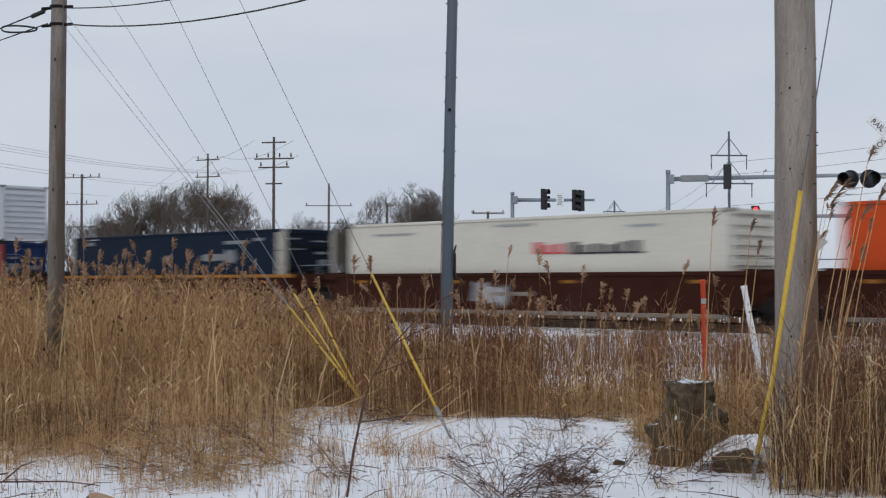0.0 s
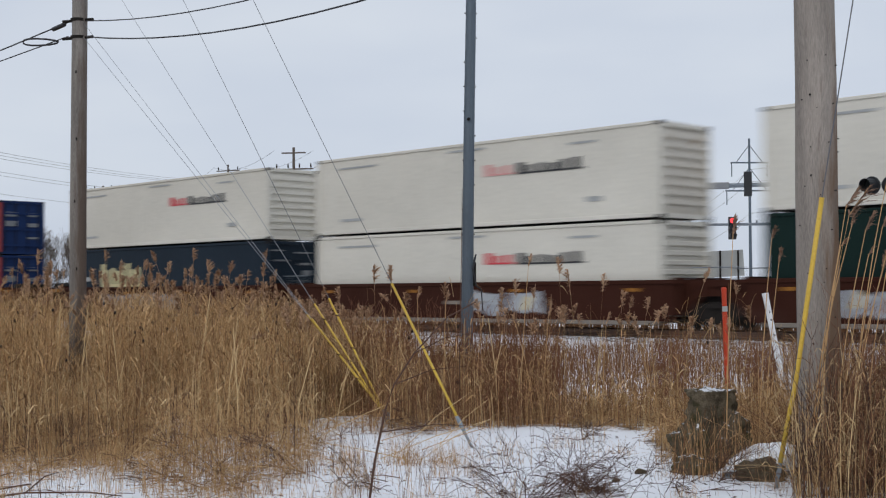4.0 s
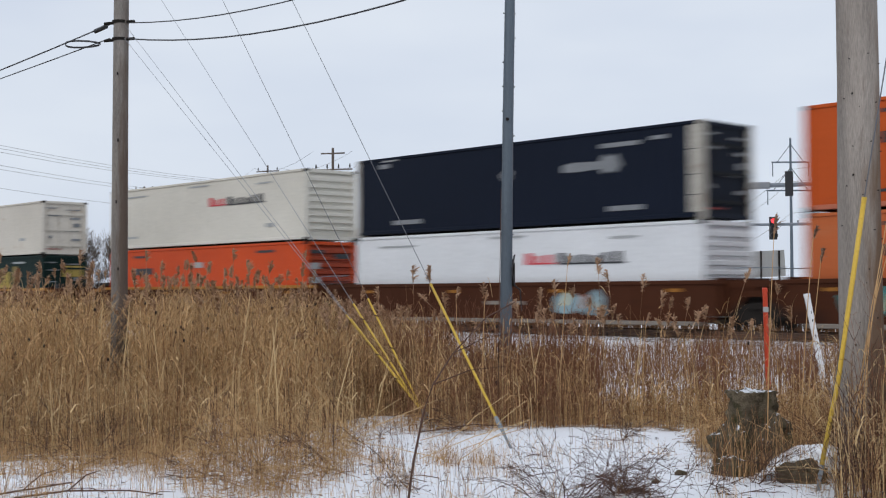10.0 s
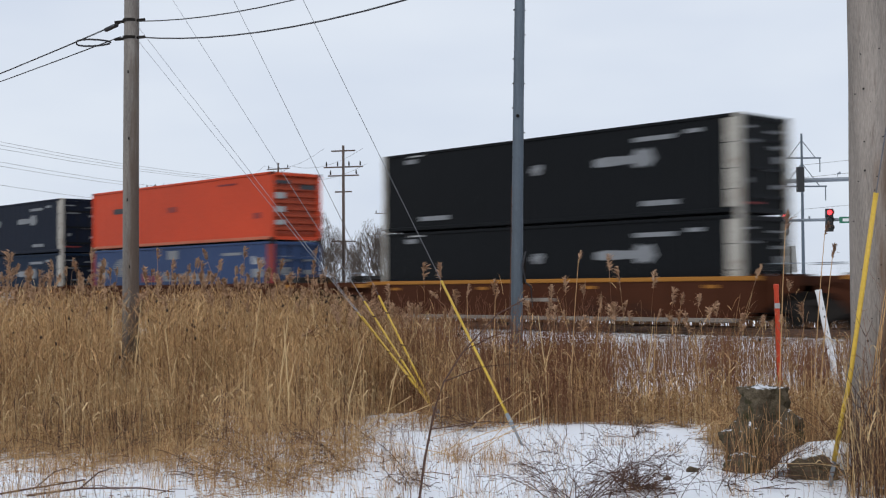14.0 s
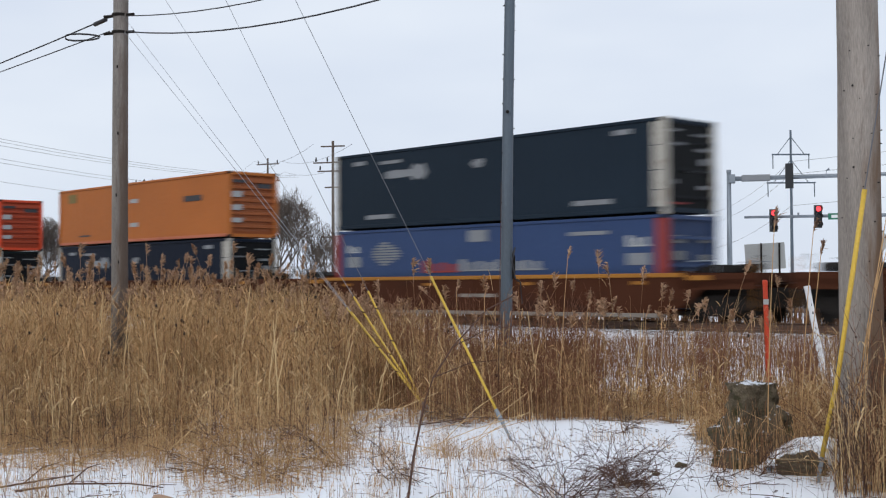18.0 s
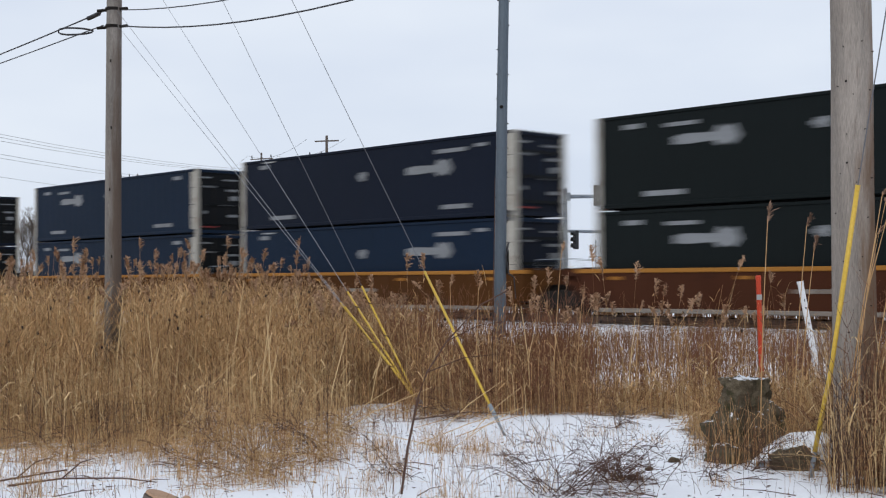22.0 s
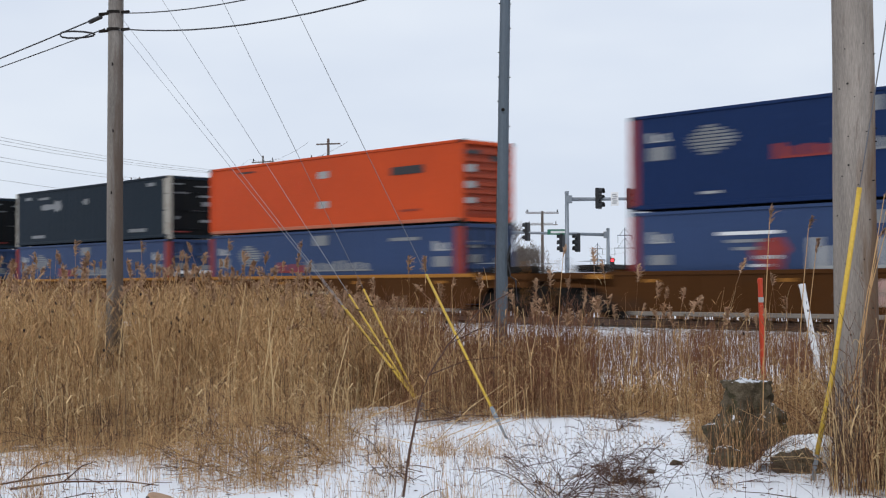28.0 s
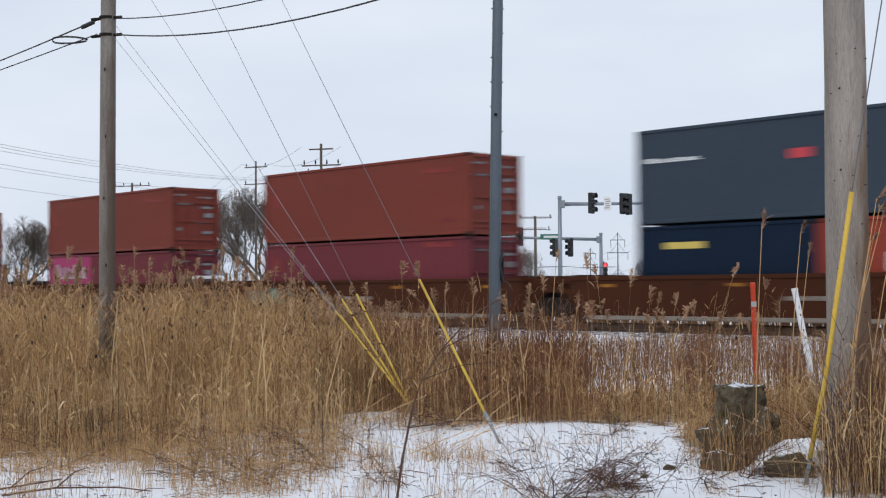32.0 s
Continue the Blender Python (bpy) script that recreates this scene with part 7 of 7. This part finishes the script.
# leafless shrubs, brambles and single twigs in the foreground
def shrub(x, y, size, seed, label, stems=9, levels=3):
    r = random.Random(seed)
    lines_, stems_ = [], []

    def grow(p, d, length, w, level):
        pts = [p.copy()]
        for _ in range(3):
            d = (d + Vector((r.gauss(0, 0.16), r.gauss(0, 0.16), r.gauss(-0.03, 0.10)))).normalized()
            p = p + d * (length / 3)
            p.z = max(p.z, 0.02)
            pts.append(p.copy())
        (stems_ if level == 0 else lines_).append((pts, w, w * 0.6))
        if level < levels:
            for _ in range(r.choice((2, 3, 3))):
                k = r.randint(1, 3)
                nd = (d + Vector((r.gauss(0, 0.55), r.gauss(0, 0.55), r.gauss(0, 0.35)))).normalized()
                grow(pts[k], nd, length * r.uniform(0.5, 0.85), w * 0.65, level + 1)

    for _ in range(stems):
        a = r.uniform(0, 2 * math.pi)
        grow(Vector((r.gauss(0, size * 0.2), r.gauss(0, size * 0.2), 0)), Vector((math.cos(a), math.sin(a), r.uniform(0.15, 1.2))).normalized(), size * r.uniform(0.4, 0.7), 0.0038, 0)
    s_ = empty("shrub", pose(x, y, lie(x, y)), label, "shrub", "leafless shrubs in the snow")
    for one in stems_:
        part("stem", tube_set([one], 4, 0.0012), TWIG, s_)
    tagged(part("branchwork", tube_set(lines_, 4, 0.0012), TWIG, s_), kind="stuff")


shrub(0.95, 9.75, 0.62, 1, "spreading leafless reddish-brown shrub in snow", 24)
shrub(1.55, 9.75, 0.55, 16, "low arching brambles in the near snow", 9)
shrub(1.38, 10.35, 0.30, 2, "dense knot of reddish twigs in snow", 34)
shrub(2.60, 10.9, 0.5, 4, "leafless shrub before the boulder", 9)
shrub(3.45, 10.1, 0.6, 5, "brambles round the foot of the pole", 12)
shrub(3.85, 10.5, 0.8, 6, "brambles beside the near pole", 12)
shrub(-1.55, 10.7, 0.75, 7, "thin dark shrub at the edge of the reeds", 9)
shrub(-1.0, 11.6, 0.7, 9, "leafless shrub among dry grass", 9)
shrub(0.05, 14.9, 0.45, 10, "dark weeds at the foot of the guy anchors", 12)
shrub(-3.3, 12.3, 0.6, 11, "thin dark twigs before the reeds", 7)
shrub(-2.2, 11.5, 0.6, 12, "leafless shrub at the foot of the reeds", 8)
shrub(-0.35, 10.6, 0.55, 13, "sparse thin shrub in the snow", 6)
shrub(1.9, 13.9, 0.4, 14, "small leafless shrub by the grass edge", 7)
shrub(2.15, 10.2, 0.4, 15, "small leafless shrub in the snow", 6)
# dark twigs lying on the snow
for i in range(34):
    r_ = random.Random(500 + i)
    x0, y0 = r_.uniform(-3.4, 3.2), r_.uniform(9.3, 12.4)
    a, L_ = r_.uniform(0, math.pi), r_.uniform(0.1, 0.55)
    tw = empty("fallen_twig", pose(x0, y0, lie(x0, y0) + 0.012, 0, 0, math.degrees(a)), "dark twig lying on the snow", "twig", "fallen twigs")
    part("stick", Shape().tube([(-L_ / 2, 0, 0), (0, r_.uniform(-0.04, 0.04), 0.02), (L_ / 2, 0, 0.01)], [0.004, 0.0035, 0.002], 5), TWIG, tw)


def switch(points, r, label, side=None):
    t = empty("sapling", pose(*points[0]), label, "sapling", "leafless saplings")
    o = Vector(points[0])
    pts = [Vector(p) - o for p in points]
    part("stem", Shape().tube(pts, [r * (1 - 0.55 * i / (len(pts) - 1)) for i in range(len(pts))], 6), TWIG, t)
    for a, b in side or []:
        part("twig", Shape().tube([Vector(a) - o, (Vector(a) + Vector(b)) / 2 - o + Vector((0, 0, 0.04)), Vector(b) - o], [r * 0.45, r * 0.3, r * 0.15], 5), TWIG, t)
    return t


switch([(-0.30, 9.86, -0.05), (-0.251, 9.86, 0.307), (-0.168, 9.86, 0.712), (-0.098, 9.86, 0.909), (0.054, 9.86, 1.143), (0.313, 9.86, 1.421), (0.524, 9.86, 1.531)], 0.0105, "thin dark curved sapling rising from the snow",
       [((-0.098, 9.86, 0.909), (0.458, 9.8, 1.05)), ((0.054, 9.86, 1.143), (0.52, 9.8, 1.30)), ((-0.2, 9.86, 0.55), (0.62, 9.7, 0.60))])
switch([(0.62, 15.5, 0.3), (0.64, 15.5, 1.4), (0.66, 15.5, 2.2), (0.67, 15.5, 2.85)], 0.006, "thin upright dry stem above the reeds")
for (x0, y0, hgt, lean_x, lab) in ((-2.45, 15.2, 1.62, 0.16, ""), (-1.62, 12.6, 1.28, -0.06, ""), (-3.9, 15.6, 1.5, 0.1, ""), (-3.1, 14.2, 1.25, -0.1, ""), (-4.4, 16.4, 1.55, 0.06, ""), (-1.95, 14.1, 1.35, 0.12, ""), (-1.15, 13.2, 1.05, 0.2, ""), (1.1, 15.6, 1.3, -0.12, ""), (2.3, 15.9, 1.15, 0.1, ""), (-0.85, 15.4, 1.1, 0.35, ""), (0.2, 15.2, 1.0, -0.3, "")):
    s_ = empty("dry_stalk", pose(x0, y0, 0), "single thick bleached stalk standing among the reeds", "stalk", "bleached stalks")
    part("stem", Shape().tube([(0, 0, 0), (lean_x * 0.3, 0, hgt * 0.5), (lean_x, 0, hgt)], [0.007, 0.006, 0.004], 7), STRAW_PALE, s_)
    part("side_shoot", Shape().tube([(lean_x * 0.3, 0, hgt * 0.5), (lean_x * 0.3 + 0.07, 0.02, hgt * 0.75)], [0.006, 0.003], 5), STRAW_PALE, s_)
# bent stalks leaning over the grass
for i in range(44):
    r_ = random.Random(100 + i)
    x0, y0 = r_.uniform(-3.4, 0.4) - (1.2 if i > 21 else 0.0), r_.uniform(11.6, 15.6)
    dx, up = r_.uniform(-1.2, 1.2), r_.uniform(0.12, 0.6) + (0.3 if i > 21 else 0.0)
    s_ = empty("fallen_stalk", pose(x0, y0, 0.02), "pale broken reed stalk leaning across the grass", "stalk", "fallen reed stalks")
    part("stem", Shape().tube([(0, 0, 0), (dx * 0.5, 0, up * 0.6), (dx, 0.1, up)], [0.0042, 0.0038, 0.0025], 6), STRAW_PALE if i % 2 else STRAW, s_)


# bold single stems that stand out of the mass, pale, brown and dark
for seed_, count, zone, reach, material, label in ((61, 620, (-0.40, -0.04, 12.6, 18.0), (0.45, 0.95), STRAW_PALE, "scattered bold bleached stems among the reeds"), (62, 420, (-0.40, -0.02, 12.2, 17.5), (0.3, 0.8), TWIG, "scattered dark dead stems among the reeds"),
                                                   (63, 900, (-0.13, 0.29, 14.9, 17.4), (0.35, 1.0), STRAW, "upright straw canes along the edge of the snow"), (64, 320, (-0.13, 0.29, 15.0, 17.6), (0.3, 0.95), RED_WEED, "upright reddish canes along the edge of the snow"),
                                                   (65, 240, (-0.13, 0.29, 14.9, 17.2), (0.4, 1.15), STRAW_PALE, "upright bleached canes along the edge of the snow"), (66, 820, (-0.045, 0.118, 17.0, 20.5), (0.95, 1.45), RED_WEED, "tall dark reddish thicket behind the canes"),
                                                   (67, 150, (0.188, 0.216, 18.5, 20.5), (0.6, 1.15), RED_WEED, "reddish bush standing before the snow"), (68, 130, (0.262, 0.285, 18.5, 20.5), (0.5, 0.9), RED_WEED, "low reddish bush standing before the snow"),
                                                   (69, 210, (0.298, 0.46, 9.6, 11.4), (0.5, 1.35), STRAW_PALE, "bold bleached stems crowding the near pole"), (70, 520, (0.298, 0.46, 9.6, 11.6), (0.35, 1.25), TWIG, "dark dead stems crowding the near pole")):
    r_ = np.random.default_rng(seed_)
    bx_, by_ = scatter(r_, count, *zone)
    keep = (np.hypot(bx_ - RP.x, by_ - RP.y) > 0.3) & ((np.array([reed_cover(float(a), float(b))[0] for a, b in zip(bx_, by_)]) > 0.09) | (seed_ > 65))
    bx_, by_ = bx_[keep], by_[keep]
    n = len(bx_)
    hgt = reach[0] + (reach[1] - reach[0]) * r_.uniform(0, 1, n) ** 2.0
    if seed_ < 66:
        hgt = hgt * np.where((bx_ / by_ > 0.115) & (r_.uniform(0, 1, n) < 0.86), 0.60, 1.0)
    stems, wide = plants(r_, bx_, by_, hgt, heights(bx_, by_), 0.11 if seed_ < 69 else 0.2, 0.0026 + 0.0034 * r_.uniform(0, 1, n) ** 2, 5)
    bits = [stalks(stems, wide)]
    if material in (RED_WEED, TWIG):
        for rep in range(3):
            foot = stems[np.arange(n), r_.integers(1, 5, n)]
            ang, far = r_.uniform(0, 2 * np.pi, n), r_.uniform(0.06, 0.3, n)
            tip = foot + np.stack([np.cos(ang) * far * 0.5, np.sin(ang) * far * 0.5, far * r_.uniform(0.4, 1.0, n)], -1)
            bits.append(stalks(np.stack([foot, (foot + tip) / 2 - [0, 0, 0.012], tip], 1), np.tile([0.0024, 0.0020, 0.0014], (n, 1))))
    else:
        foot = stems[np.arange(n), r_.integers(2, 5, n)]
        ang, far = r_.uniform(0, 2 * np.pi, n), r_.uniform(0.12, 0.42, n)
        kk = np.linspace(0, 1, 4)
        blade = foot[:, None] + np.stack([np.cos(ang)[:, None] * far[:, None] * kk * 0.6, np.sin(ang)[:, None] * far[:, None] * kk * 0.6, far[:, None] * (0.9 * kk - 0.9 * kk ** 2)], -1)
        bits.append(ribbons(blade, np.outer(r_.uniform(0.004, 0.008, n), [0.8, 1.0, 0.7, 0.1]), r_))
    tagged(piece("canes", merged("canes", bits), material), label, "reeds", kind="stuff")


# single tall reeds whose plumes show against the train and the sky
def tall_reed(foot, neck, tip, seed, label, dark=True):
    r_ = np.random.default_rng(seed)
    o = Vector(foot)
    ob = empty("tall_reed", pose(*foot), label, "reed", "tall single reeds")
    a, b = Vector(neck) - o, Vector(tip) - o
    bend = [Vector((a.x * k ** 1.6, a.y * k, a.z * k)) for k in (0, 0.25, 0.5, 0.75, 1.0)]
    part("stem", Shape().tube(bend + [b], [0.0055, 0.005, 0.0045, 0.0038, 0.003, 0.0015], 6), STRAW, ob)
    n = 64
    f = r_.uniform(-0.05, 0.98, n)
    ax_ = np.array(b - a)
    length = np.linalg.norm(ax_)
    way_ = ax_ / length
    out = np.stack([r_.normal(0.35, 0.5, n), r_.normal(0, 0.5, n), r_.normal(-0.1, 0.4, n)], -1) * 0.55 + way_ * 0.9
    L = (0.022 + 0.055 * np.sin(np.pi * np.clip(f + 0.1, 0, 1))) * r_.uniform(0.7, 1.3, n) * length / 0.17
    kk = np.array([0, 0.5, 1.0])
    base = np.array(a) + ax_ * f[:, None]
    wisp = base[:, None] + out[:, None] * (L[:, None] * kk)[..., None] - np.stack([0 * kk, 0 * kk, 0.35 * kk ** 2], -1)[None] * L[:, None, None]
    v, q_ = ribbons(wisp, np.outer(r_.uniform(0.004, 0.010, n), [0.7, 1.0, 0.3]), r_)
    piece("plume", numpy_mesh("plume", v, q_), DARK_PLUME if dark else PLUME, ob)
    return ob


DARK_PLUME = mat("brown_reed_plume", (0.24, 0.150, 0.105), 0.9, vary=0.4, scale=5, bump=0, island=True, tint=1.2, spec=0.12)
for i, (nx_, nz_, tx_, tz_) in enumerate(((3.709, 2.308, 3.84, 2.488), (3.734, 2.24, 3.926, 2.497), (3.751, 2.137, 3.786, 2.291), (3.872, 2.112, 3.959, 2.283), (4.019, 2.147, 4.115, 2.327), (4.087, 2.053, 4.123, 2.173),
                                          (3.896, 1.907, 3.949, 1.984), (4.016, 1.779, 4.052, 1.95), (4.083, 2.635, 4.145, 2.781), (3.66, 1.98, 3.73, 2.06), (4.16, 2.28, 4.24, 2.46))):
    tall_reed((nx_ - 0.30 - 0.05 * (i % 3), 10.72 + 0.04 * (i % 4), 0.0), (nx_, 10.82, nz_), (tx_, 10.84, tz_), 300 + i, "tall leaning reed with a drooping brown plume")
for i, (fx_, nx_, nz_, tx_, tz_, yy) in enumerate(((2.86, 2.945, 2.13, 2.965, 2.30, 11.6), (3.16, 3.30, 2.08, 3.335, 2.20, 11.62), (3.22, 3.375, 1.86, 3.395, 2.0, 11.66))):
    tall_reed((fx_, yy, 0.0), (nx_, yy, nz_), (tx_, yy, tz_), 330 + i, "tall thin reed with a brown plume by the snowy stone")
for i, (fx_, nx_, nz_, tx_, tz_, yy) in enumerate(((1.36, 1.47, 1.93, 1.50, 2.07, 15.6), (0.42, 0.46, 1.50, 0.49, 1.63, 15.3), (0.16, 0.13, 1.52, 0.16, 1.68, 15.9), (1.62, 1.70, 1.33, 1.73, 1.47, 15.5), (2.36, 2.42, 1.22, 2.46, 1.36, 15.7))):
    tall_reed((fx_, yy, 0.0), (nx_, yy, nz_), (tx_, yy, tz_), 350 + i, "tall pale reed with a bleached plume", False)
# long dark branches lying on the snow
for i, pts in enumerate((((-3.3, 9.95, 0.05), (-2.9, 9.98, 0.10), (-2.45, 10.05, 0.09), (-2.2, 10.1, 0.05)), ((-3.6, 10.05, 0.04), (-3.3, 10.15, 0.08), (-2.95, 10.3, 0.12)))):
    o = Vector(pts[0])
    br = empty("fallen_branch", pose(*o), "long dark bare branch lying on the snow", "branch", "fallen branches")
    part("stick", Shape().tube([Vector(p) - o for p in pts], [0.008, 0.0075, 0.006, 0.004][:len(pts)], 7), TWIG, br)
    p = Vector(pts[1]) - o
    part("side_twig", Shape().tube([p, p + Vector((0.14, 0.02, 0.12)), p + Vector((0.24, 0.03, 0.15))], [0.006, 0.005, 0.003], 5), TWIG, br)


# ---- what moves ----
def motions():
    """The whole train runs along its track, past the camera."""
    for ob, u, z in moving:
        walk(ob, [(t, on_track(u + s, 0, z)) for t, s in RUN])


motions()
